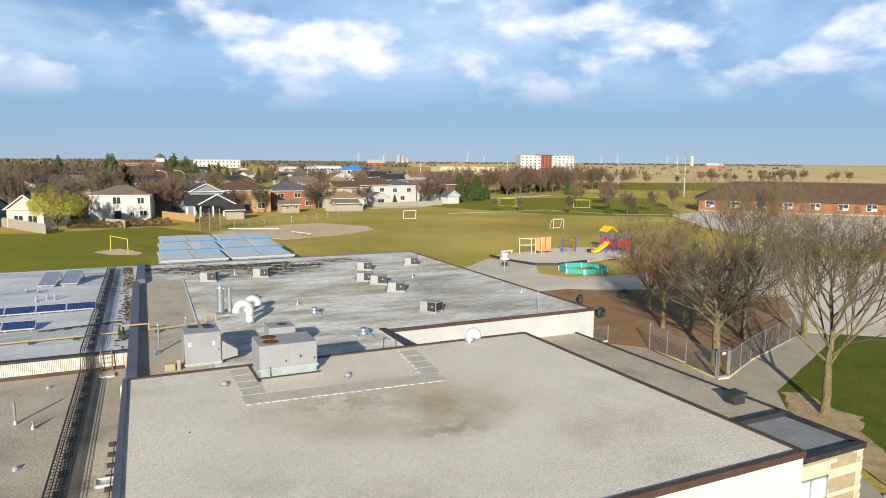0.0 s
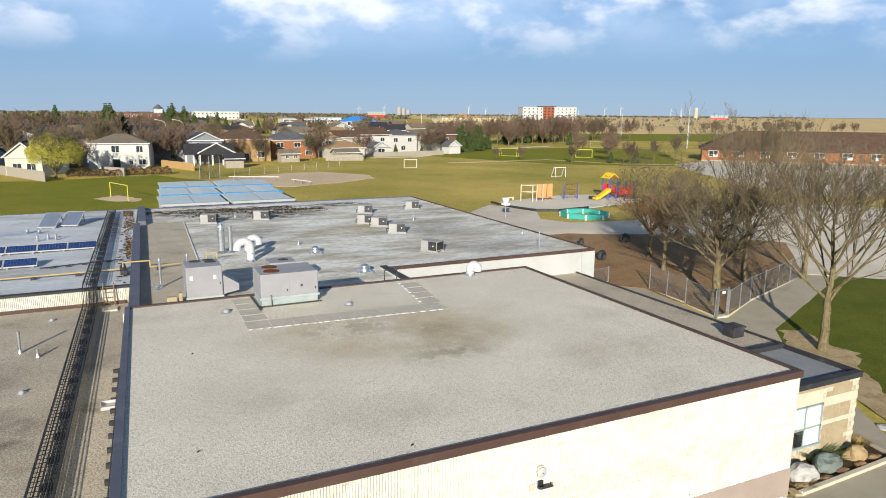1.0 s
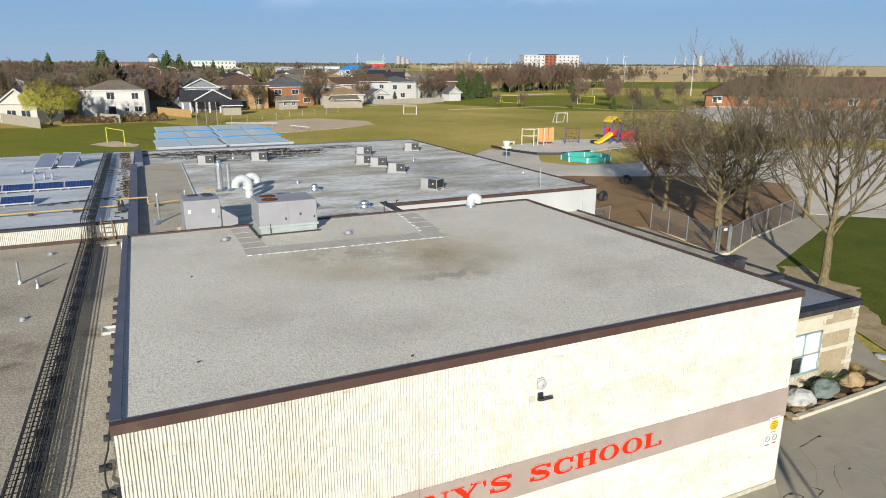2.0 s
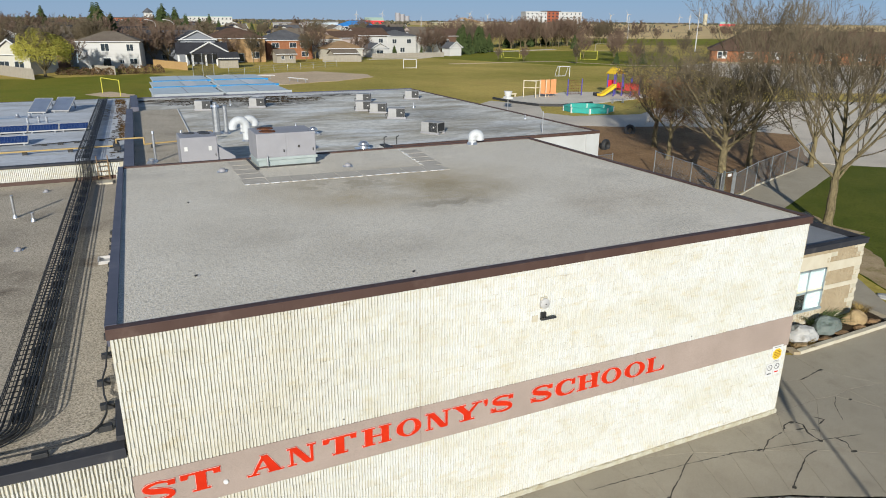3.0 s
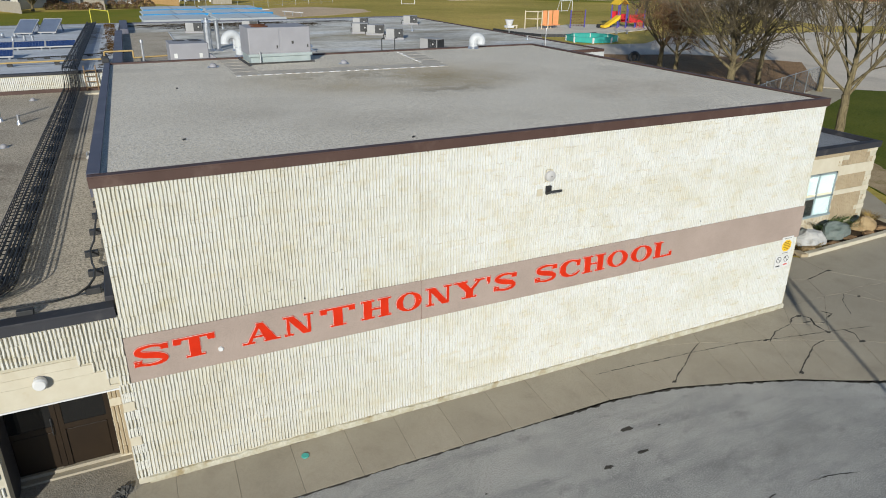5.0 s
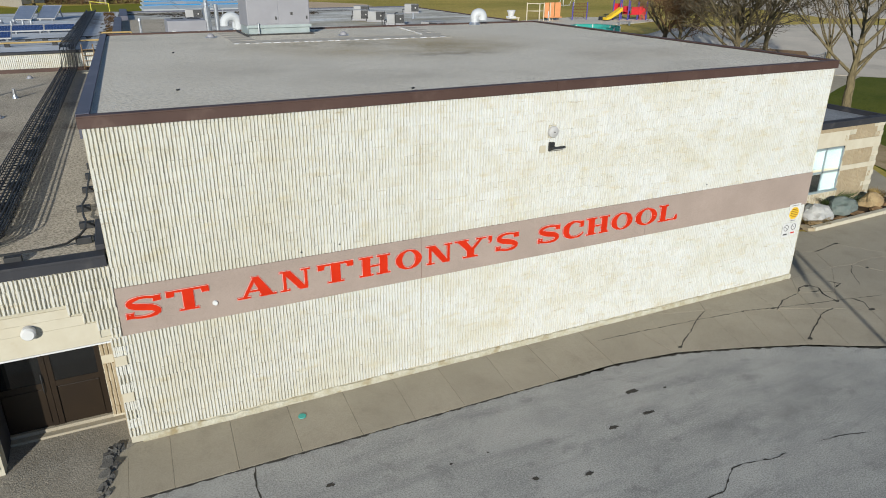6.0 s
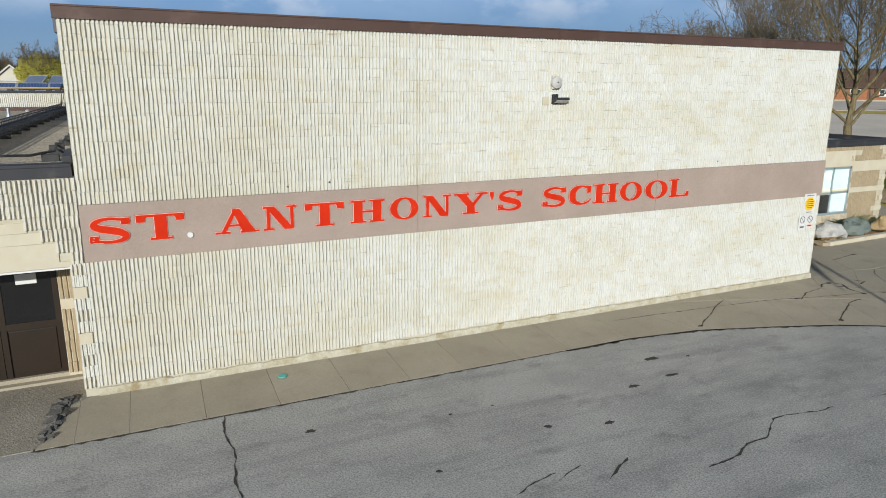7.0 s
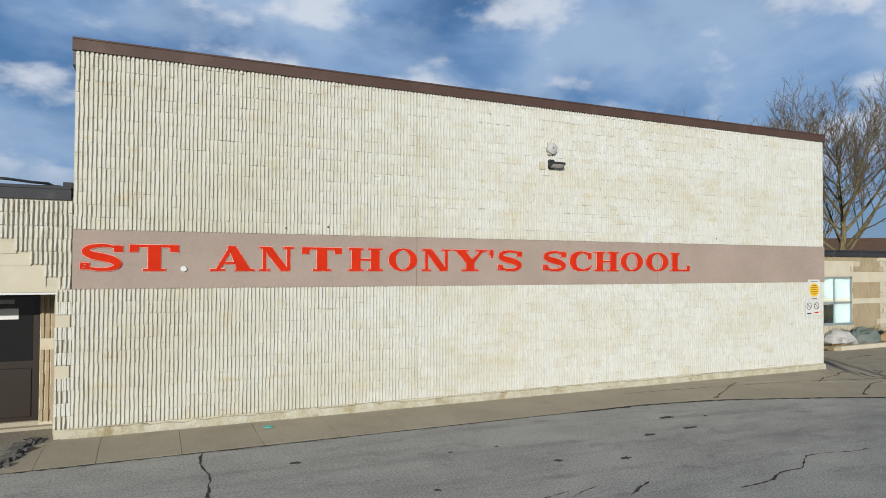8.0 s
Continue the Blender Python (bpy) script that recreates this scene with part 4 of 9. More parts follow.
bm = slab(B(), [(0.33, 15.05), (0.80, 15.05), (1.70, 45.4), (1.24, 45.4)], 4.2, 5.05)
slab(bm, [(1.60, 46.3), (2.16, 46.3), (2.40, 55.8), (1.80, 55.8)], 4.2, 5.05)
part("divider_cap", bm, CAP, school, "slate-blue metal cap of the dividing parapet")
bm = B()
rnd = random.Random(3)
for k in range(150):
    x, y = rnd.uniform(2.5, 15), rnd.gauss(53.2, 0.9)
    if k > 80:
        y = rnd.uniform(26, 55)
        x = rnd.uniform(-0.55, 0.1) + 0.033 * (y - 15)
    a, b = rnd.uniform(0.1, 0.7) * (1 if k <= 80 else 0.3), rnd.uniform(0.06, 0.22)
    z = MID + 0.012 if k <= 80 else 4.815
    pts = [(x + a * math.cos(t) * rnd.uniform(0.5, 1.2), y + b * math.sin(t) * rnd.uniform(0.5, 1.2)) for t in [i * 0.698 for i in range(9)]]
    if y < 55.4:
        slab(bm, pts, z, z + 0.012)
tagged(part("roof_moss", bm, MOSS, school, "dark ragged moss and leaf litter on the roof"), kind="stuff")

# left back roof with the solar panels
part("back_left_roof", slab(B(), [(WING_X0, 25.3), (0.74, 25.3), (1.35, 45.4), (1.8, 55.9), (WING_X0, 55.9)], 4.4, 4.80), MEMBRANE_B, school, "pale blue-grey membrane roof")
rib_wall = part("ribbed_wall", boxed(WING_X0, 0.75, 25.0, 25.3, 3.5, 4.80), MORTAR, school, "cream ribbed block upstand between two roofs")
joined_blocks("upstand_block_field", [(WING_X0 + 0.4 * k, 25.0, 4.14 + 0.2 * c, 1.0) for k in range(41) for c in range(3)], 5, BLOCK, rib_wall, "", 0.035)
# dark strip standing in for the shadow band under the ribbed wall
part("upstand_base", boxed(WING_X0, 0.4, 24.9, 25.0, 3.97, 4.14), FASCIA, rib_wall)
part("upstand_cap", boxed(WING_X0, 0.75, 24.93, 25.35, 4.78, 4.88, bevel=0.01), DARK_FASCIA, rib_wall)

# low roof beside the gymnasium and the office wing
part("office_wall", boxed(GYM_L, 27.5, 4.1, 4.4, -0.3, 3.2), MORTAR, school, "tan ribbed block wall with smooth bands")
office_spots = []
for c in range(15):
    for k in range(24):
        x = GYM_L + 0.05 + 0.4 * k - (0.2 if c % 2 else 0.0)
        z = 0.2 + 0.2 * c
        if x < GYM_L or x + 0.4 > 27.5 or c in (6, 10, 11) or (22.2 < x < 25.3 and 2 <= c <= 13) or (25.3 <= x < 25.9 and c == 13) or (x > 26.9 and c % 4 > 1):
            continue
        office_spots.append((x, 4.1, z, 1.0))
ow = joined_blocks("office_block_field", office_spots, 6, TAN_BLOCK, school, "tan split-ribbed blocks")
bm = boxed(GYM_L, 27.48, 4.075, 4.1, 1.40, 1.59)
box(bm, 25.45, 27.48, 4.075, 4.1, 2.20, 2.59)
box(bm, 22.2, 25.5, 4.074, 4.1, 2.42, 3.0)
box(bm, 22.0, 25.5, 4.072, 4.1, 0.2, 0.66)
for k in range(7):
    box(bm, 27.05, 27.5, 4.073, 4.1, 0.62 + 0.4 * k, 0.80 + 0.4 * k)
part("smooth_course", bm, SMOOTH_BLOCK, school, "smooth cream block courses")
part("office_wall", boxed(27.2, 27.5, 4.4, 7.9, -0.3, 3.1), TAN_BLOCK, school)
part("office_roof", boxed(GYM_L + 0.05, 27.4, 4.2, 7.7, 3.0, 3.22), GRAVEL_BLUE, school, "grey gravel roof of the office wing")
part("passage_roof", boxed(GYM_L + 0.05, 27.9, 7.9, 24.5, 3.0, 3.20), GRAVEL_LOW, school, "tan gravel roof beside the gymnasium")
part("passage_wall", boxed(27.6, 27.9, 8.0, 24.5, -0.3, 2.98), TAN_BLOCK, school)
part("office_fascia", box(boxed(GYM_L, 27.55, 4.0, 4.08, 3.16, 3.36), GYM_L, 27.55, 3.97, 4.3, 3.34, 3.40, bevel=0.012), DARK_FASCIA, school, "dark metal fascia of the office wing")
part("office_fascia", box(boxed(27.42, 27.55, 4.3, 7.9, 3.1, 3.40), GYM_L + 0.06, 27.55, 7.65, 7.95, 3.1, 3.44, bevel=0.02), DARK_FASCIA, school)
part("passage_edge", box(boxed(27.83, 27.98, 7.95, 24.6, 3.0, 3.28, bevel=0.02), 23.5, 27.9, 24.3, 24.6, 3.0, 3.40), DARK_FASCIA, school)
win = part("office_window", boxed(22.35, 25.35, 4.090, 4.097, 0.72, 2.38), BLIND, school, "aluminium window with pale blinds")
bm = B()
for x in (22.35, 23.35, 24.35, 25.29):
    box(bm, x, x + 0.07, 4.05, 4.13, 0.70, 2.40)
box(bm, 22.35, 25.36, 4.05, 4.13, 2.33, 2.40)
box(bm, 22.35, 25.36, 4.05, 4.13, 1.42, 1.50)
box(bm, 22.30, 25.42, 4.02, 4.13, 0.64, 0.72)
# dark panel laid over the blind, standing in for the dim room behind
part("dark_backing", boxed(23.43, 24.35, 4.083, 4.088, 0.72, 1.42), DOOR_GLASS, win, "dark panel where no blind covers the lower pane")
part("window_frame", bm, PALE_FRAME, win, "pale green-grey aluminium frame")
for x0 in (22.42, 23.42, 24.42):
    for z0, z1 in ((0.72, 1.42), (1.50, 2.33)):
        pane = part("pane", boxed(x0, x0 + 0.93, 4.070, 4.076, z0, z1), CLEAR, win)
        pane.visible_shadow = False
solid("roof_camera", rod(boxed(GYM_L + 0.02, GYM_L + 0.10, 3.3, 3.4, 2.85, 2.95), (GYM_L + 0.06, 3.2, 2.88), (GYM_L + 0.14, 3.05, 2.84), 0.05, 0.06, 12), BLACK, "small dark dome fixture below the roof corner", "fixture")


# ---- things on the roofs ----
def roof_unit(name, x0, x1, y0, y1, z0, z1, material, label, curb=0.0, fans=(), fan_mat=None, panels=2):
    u = thing(name, ((x0 + x1) / 2, (y0 + y1) / 2, z0), label, "air handler")
    part("casing", boxed(x0, x1, y0, y1, z0 + curb, z1, bevel=0.025), material, u)
    if curb:
        part("curb", boxed(x0 + 0.03, x1 - 0.03, y0 + 0.03, y1 - 0.03, z0, z0 + curb + 0.02), CURB_METAL, u, "pale green metal curb")
        part("rail", boxed(x0 - 0.04, x1 + 0.04, y0 - 0.03, y0 + 0.03, z0 + curb - 0.04, z0 + curb + 0.06, bevel=0.01), CURB_METAL, u)
    w = (x1 - x0) / panels
    for k in range(panels):
        part("access_panel", boxed(x0 + k * w + 0.03, x0 + (k + 1) * w - 0.03, y0 - 0.012, y0 + 0.01, z0 + curb + 0.10, z1 - 0.08, bevel=0.004), material, u)
        part("latch", boxed(x0 + (k + 1) * w - 0.14, x0 + (k + 1) * w - 0.10, y0 - 0.035, y0 - 0.012, (z0 + z1) / 2 - 0.1, (z0 + z1) / 2, bevel=0.004), DARK_GRILLE, u)
    for x, y, r in fans:
        f = part("fan_guard", rod(B(), (x, y, z1), (x, y, z1 + 0.02), r, r * 0.97, 24), fan_mat or DARK_GRILLE, u)
        part("fan_hub", rod(B(), (x, y, z1 + 0.02), (x, y, z1 + 0.035), r * 0.3, r * 0.25, 12), fan_mat or DARK_GRILLE, f)
    return u


unit = roof_unit("air_handler", 5.10, 7.32, 13.1, 14.75, 6.345, 7.58, UNIT_GREY, "large grey rooftop air handler on a pale green curb", 0.28, ((5.62, 13.62, 0.31), (5.68, 14.36, 0.31)), RUST)
part("conduit", rods([(5.45, 13.02, 6.36), (5.45, 13.02, 6.75), (5.45, 13.08, 6.75)], 0.025), GALV, unit)
part("label_plate", boxed(6.62, 6.70, 13.085, 13.09, 7.0, 7.1), DARK_GRILLE, unit)
bm = boxed(5.0, 7.4, 12.95, 13.0, 6.35, 6.40)
box(bm, 4.95, 5.02, 12.6, 14.8, 6.35, 6.40)
part("skid", bm, DARK_GRILLE, unit)
unit2 = roof_unit("air_handler", 3.06, 4.72, 21.2, 23.0, MID, 6.34, UNIT_GREY, "plain grey rooftop unit with two round fan grilles", 0.1, ((3.6, 22.6, 0.28), (4.3, 22.3, 0.28), (4.25, 22.75, 0.26)), None, 1)
for x, z in ((3.22, 5.72), (4.30, 5.70)):
    part("label_plate", boxed(x, x + 0.14, 21.178, 21.188, z, z + 0.2), WHITE, unit2, "white maker's label")
solid("disconnect_box", box(boxed(2.15, 2.6, 20.9, 21.2, MID + 0.006, MID + 0.34, bevel=0.02), 2.68, 2.82, 20.85, 21.1, MID + 0.006, MID + 0.52), TAN_BLOCK, "low tan electrical box on the gravel roof", "box")
hood = B()
prism(hood, [(4.72, MID + 0.15), (5.5, MID + 0.3), (5.5, MID + 0.62), (4.72, MID + 1.15)], 21.3, 22.3)
part("intake_hood", hood, UNIT_GREY, unit2, "sloping grey sheet-metal hood")
roof_unit("air_handler", 7.1, 8.45, 21.6, 22.9, MID, 6.14, UNIT_GREY, "low grey rooftop unit with one round fan", 0.1, ((7.9, 22.3, 0.26),), None, 1)


CONDENSER = mat("condenser_enamel", (0.312, 0.306, 0.296), (0.274, 0.268, 0.259), 0.5, rough=0.55, stain=(0.32, 0.30, 0.26), stain_size=0.4)


def ac_unit(at, turn, dark=True):
    """A small condensing unit on timber sleepers, its coil guard on the +x end."""
    u = thing("condenser", (0, 0, 0), "small grey rooftop condenser on sleepers with a black fan grille", "condenser", "condensers on the middle roof")
    part("casing", boxed(-0.62, 0.62, -0.45, 0.45, 0.12, 0.76, bevel=0.02), CONDENSER, u)
    part("grille", boxed(-0.02, 0.60, -0.462, -0.445, 0.15, 0.74), BLACK, u, "black fan grille")
    part("fan_ring", rod(B(), (0.35, -0.462, 0.45), (0.35, -0.475, 0.45), 0.19, 0.19, 20, caps=False), UNIT_GREY, u)
    part("fan_hub", rod(B(), (0.35, -0.462, 0.45), (0.35, -0.48, 0.45), 0.055, 0.05, 10), UNIT_LIGHT, u)
    part("end_grille", boxed(0.615, 0.63, -0.38, 0.38, 0.2, 0.70), BLACK, u)
    for y in (-0.36, 0.36):
        part("sleeper", boxed(-0.70, 0.70, y - 0.06, y + 0.06, 0.0, 0.12, bevel=0.01), UNIT_GREY, u)
    part("pipe", rods([(-0.63, 0.2, 0.3), (-0.8, 0.2, 0.3), (-0.8, 0.2, 0.02)], 0.03, 6), BLACK, u)
    u.matrix_basis = pose(*at, 0, 0, turn)
    return u


first = ac_unit((18.85, 27.6, MID), 0)
for x, y, turn in ((19.35, 35.2, -22), (19.2, 38.7, -24), (18.6, 40.4, -24), (20.5, 46.0, -24), (25.6, 47.1, -24), (6.9, 45.4, -20), (11.2, 45.8, -20)):
    copy_thing(first, pose(x, y, MID, 0, 0, turn))
first.matrix_basis = pose(18.85, 27.6, MID, 0, 0, -58)


def flue(x, y, z, h, r, label, cowl=True):
    u = thing("flue", (x, y, z), label, "flue")
    part("pipe", rod(B(), (x, y, z), (x, y, z + h), r, r, 20), GALV, u)
    part("flashing", rod(B(), (x, y, z), (x, y, z + 0.14), r * 1.9, r * 1.05, 20), GALV, u)
    if cowl:
        part("cowl", rod(rod(B(), (x, y, z + h), (x, y, z + h + 0.12), r * 0.7, r * 0.7, 16), (x, y, z + h + 0.12), (x, y, z + h + 0.24), r * 1.3, r * 1.1, 16), GALV, u)
    return u


u = flue(6.16, 32.6, MID, 1.55, 0.22, "tall stainless double-wall flue with a cowl")
part("upper_pipe", rod(B(), (6.16, 32.6, MID + 1.5), (6.16, 32.6, MID + 1.95), 0.13, 0.13, 16), GALV, u)
flue(6.70, 32.4, MID, 1.75, 0.13, "slim stainless steel flue pipe", False)
flue(2.07, 24.5, MID, 1.3, 0.06, "slim galvanised vent pipe with a small cap")
flue(3.66, 28.0, MID, 0.75, 0.06, "slim galvanised vent pipe with a small cap")
flue(1.85, 24.2, MID, 0.22, 0.13, "short galvanised vent stub", False)
flue(11.35, 33.4, MID, 0.28, 0.06, "short white plumbing vent", False)
flue(22.96, 40.5, MID, 0.42, 0.06, "short white plumbing vent", False)
flue(27.98, 31.1, MID, 0.3, 0.06, "short white plumbing vent", False)
flue(9.3, 47.8, MID, 0.5, 0.05, "short white plumbing vent", False)


DUCT_WHITE = mat("duct_enamel", (0.52, 0.53, 0.53), (0.45, 0.46, 0.46), 0.4, rough=0.5, stain=(0.34, 0.32, 0.28), stain_size=0.5, stain_at=(0.6, 0.8))


def gooseneck(x, y, z, r, rise, reach, turn, label):
    """A round duct that rises, bends over and opens downwards."""
    u = thing("gooseneck_vent", (x, y, z), label, "vent")
    n, bm = 12, B()
    c = Vector((math.cos(turn), math.sin(turn), 0))
    path = [Vector((x, y, z)), Vector((x, y, z + rise))]
    for k in range(1, n + 1):
        a = math.pi * k / n
        path.append(Vector((x, y, z + rise)) + c * (reach / 2) * (1 - math.cos(a)) + Vector((0, 0, reach / 2 * math.sin(a))))
    path.append(path[-1] - Vector((0, 0, 0.12)))
    rings = []
    side_dir = Vector((-c.y, c.x, 0))
    for i, p in enumerate(path):
        t = (path[min(i + 1, len(path) - 1)] - path[max(i - 1, 0)]).normalized()
        nrm = side_dir.cross(t).normalized()
        rings.append([bm.verts.new(p + r * (math.cos(b) * side_dir + math.sin(b) * nrm)) for b in [j * math.tau / 16 for j in range(16)]])
    for r0, r1 in zip(rings, rings[1:]):
        for j in range(16):
            bm.faces.new((r0[j], r0[(j + 1) % 16], r1[(j + 1) % 16], r1[j]))
    bmesh.ops.recalc_face_normals(bm, faces=bm.faces)
    part("duct", bm, DUCT_WHITE, u, "white-painted bent duct")
    part("seam", rod(B(), (x, y, z + rise * 0.6), (x, y, z + rise * 0.6 + 0.03), r * 1.04, r * 1.04, 20), GALV, u)
    part("flashing", rod(B(), (x, y, z), (x, y, z + 0.1), r * 1.3, r * 1.05, 20), GALV, u)
    return u


gooseneck(7.42, 29.2, MID, 0.24, 0.85, 0.78, math.pi, "white gooseneck duct curving over the roof")
gooseneck(7.75, 32.2, MID, 0.22, 0.55, 0.72, 0.0, "second white gooseneck duct behind the first")
gooseneck(14.85, 14.6, 6.345, 0.19, 0.30, 0.34, -0.3, "white bent vent at the gymnasium roof's edge")


def turbine(x, y, z, r):
    u = thing("roof_ventilator", (x, y, z), "round galvanised roof ventilator on a square base", "ventilator", "ventilators")
    part("base", boxed(x - r * 1.25, x + r * 1.25, y - r * 1.25, y + r * 1.25, z, z + 0.12, bevel=0.02), GALV, u)
    part("throat", rod(B(), (x, y, z + 0.1), (x, y, z + 0.28), r * 0.75, r * 0.6, 20), GALV, u)
    dome = B()
    bmesh.ops.create_uvsphere(dome, u_segments=20, v_segments=10, radius=r * 0.8, matrix=Matrix.Translation((x, y, z + 0.36)) @ Matrix.Diagonal((1, 1, 0.62, 1)))
    part("head", dome, GALV, u)
    part("skirt", rod(B(), (x, y, z + 0.30), (x, y, z + 0.36), r * 0.98, r * 0.85, 20), GALV, u)


turbine(11.62, 29.95, MID, 0.30)
turbine(12.77, 23.55, MID, 0.34)
for x, y in ((3.78, 12.9), (8.22, 12.05)):
    u = thing("roof_drain", (x, y, 6.345), "small cast roof drain dome with a collar", "drain", "drains on the gymnasium roof")
    dome = B()
    bmesh.ops.create_uvsphere(dome, u_segments=14, v_segments=8, radius=0.13, matrix=Matrix.Translation((x, y, 6.37)) @ Matrix.Diagonal((1, 1, 0.9, 1)))
    part("dome", dome, UNIT_GREY, u)
    part("collar", rod(B(), (x, y, 6.345), (x, y, 6.365), 0.2, 0.18, 16), GALV, u)
for x, y, a in ((1.71, 2.2, 0.035), (6.05, 0.55, 0.03), (2.2, 8.7, 0.025)):
    solid("roof_debris", rod(B(), (x - a, y, 6.36), (x + a, y + a * 0.4, 6.37), 0.022, 0.015, 6), BLACK, "scrap of black debris on the gravel", "debris", "scraps on the roof")
# walkway pads and the marked line by the air handler
PAD = mat("walk_pad", (0.58, 0.525, 0.44), (0.50, 0.45, 0.375), 0.8, rough=0.95, bump=0.5, bump_size=0.03, grain=0.4, grain_size=0.03)
pads = thing("roof_walkway", (8, 12.5, 6.345), "grey walkway pads laid on the gravel with a worn white edge", "walkway")
for k in range(9):
    x0 = 4.15 + 0.82 * k
    part("pad", slab(B(), [(x0, 10.45 - 0.05 * k), (x0 + 0.80, 10.40 - 0.05 * k), (x0 + 0.80, 11.30 - 0.04 * k), (x0, 11.35 - 0.04 * k)], 6.345, 6.352), PAD, pads)
for k in range(4):
    part("pad", boxed(4.2, 5.0, 11.4 + 0.8 * k, 12.15 + 0.8 * k, 6.345, 6.352), PAD, pads)
    part("pad", boxed(10.9 + 0.1 * k, 11.7 + 0.1 * k, 11.0 + 0.85 * k, 11.8 + 0.85 * k, 6.345, 6.352), PAD, pads)
rnd = random.Random(8)
x = 4.15
while x < 11.2:
    w = rnd.uniform(0.10, 0.28)
    y = 10.42 - 0.055 * (x - 4.15)
    part("edge_strip", boxed(x, x + w, y - 0.06, y + 0.03, 6.352, 6.372), WHITE, pads)
    x += w + rnd.uniform(0.05, 0.22)
y = 11.3
while y < 14.4:
    w = rnd.uniform(0.1, 0.22)
    xx = 10.86 + (y - 11.3) * 0.12
    part("edge_strip", boxed(xx, xx + 0.09, y, y + w, 6.352, 6.372), WHITE, pads)
    y += w + rnd.uniform(0.1, 0.4)
rail = thing("roof_hook", (11.0, 15.0, 6.4), "two short black bent posts at the roof's edge", "post")
for x in (10.76, 11.33):
    part("post", rods([(x, 14.9, 6.35), (x, 14.9, 6.86), (x + 0.12, 14.9, 6.88)], 0.022, 8), BLACK, rail)
solid("aerial", rods([(25.5, 25.0, 3.2), (25.5, 25.0, 6.1)], 0.025, 6), GALV, "thin galvanised aerial mast", "aerial")

hatch = thing("roof_hatch", (26.6, 9.9, 3.2), "black metal roof exhaust box", "vent")
part("box", boxed(26.45, 27.15, 9.6, 10.25, 3.2, 3.66, bevel=0.03), DARK_FASCIA, hatch)
part("lid", boxed(26.39, 27.21, 9.54, 10.31, 3.66, 3.76, bevel=0.03), DARK_FASCIA, hatch)

# gas pipe
gas = thing("gas_pipe", (0, 28.6, 4.9), "yellow gas pipe on low supports", "pipe")
part("run", rods([(-14, 28.3, 4.98), (0.2, 28.7, 4.98), (0.35, 28.8, 4.98), (0.35, 28.8, 5.32), (0.5, 28.8, 5.32), (1.75, 28.8, 5.32), (1.75, 28.8, 4.95), (4.7, 29.5, 4.95), (4.9, 29.6, 4.95), (4.9, 29.6, 5.35), (5.5, 29.6, 5.35), (5.5, 29.6, 4.95)], 0.042, 8), GAS_YELLOW, gas)
for x, y in ((-10, 28.42), (-7, 28.5), (-4, 28.58), (-1.9, 28.64), (2.2, 28.9), (3.9, 29.3)):
    part("support", boxed(x - 0.12, x + 0.12, y - 0.1, y + 0.1, 4.72 if x > 1 else 4.8, 4.93), BLACK, gas)
meter = thing("gas_regulator", (0.35, 28.4, 4.8), "dark gas regulators and valves against the parapet", "regulator")
part("body", boxed(0.2, 0.55, 27.4, 27.75, 4.9, 5.15, bevel=0.04), BLACK, meter)
part("diaphragm_case", rod(B(), (0.35, 28.2, 4.95), (0.35, 28.2, 5.15), 0.17, 0.17, 16), BLACK, meter)
part("bonnet", rod(B(), (0.35, 29.1, 5.0), (0.35, 29.35, 5.1), 0.16, 0.12, 16), BLACK, meter)
part("feed", rods([(0.38, 27.5, 4.82), (0.38, 29.2, 4.9), (0.2, 29.6, 4.9)], 0.04), BLACK, meter)

# black lines and blocks on the left back roof
line = thing("roof_conduit", (-4, 31, 4.8), "black conduit on rubber blocks across the pale roof", "conduit")
part("line", rods([(-3.9, 31.2, 4.88), (-2.6, 31.4, 4.9), (-1.6, 31.7, 4.88), (0.4, 32.0, 4.9)], 0.03, 6), BLACK, line)
for x, y in ((-3.3, 31.3), (-2.5, 31.4), (-1.7, 31.65), (-0.4, 31.9)):
    part("block", boxed(x - 0.14, x + 0.14, y - 0.09, y + 0.09, 4.8, 4.89, bevel=0.01), BLACK, line)

# solar panels
SOLAR = mat("solar_cells", (0.018, 0.040, 0.135), (0.024, 0.052, 0.165), 0.4, rough=0.15)
GRID = mat("cell_lines", (0.07, 0.10, 0.20), (0.06, 0.09, 0.18), 0.5, rough=0.4)


SOLAR_OLD = mat("weathered_cells", (0.17, 0.205, 0.27), (0.13, 0.16, 0.22), 0.5, rough=0.3)


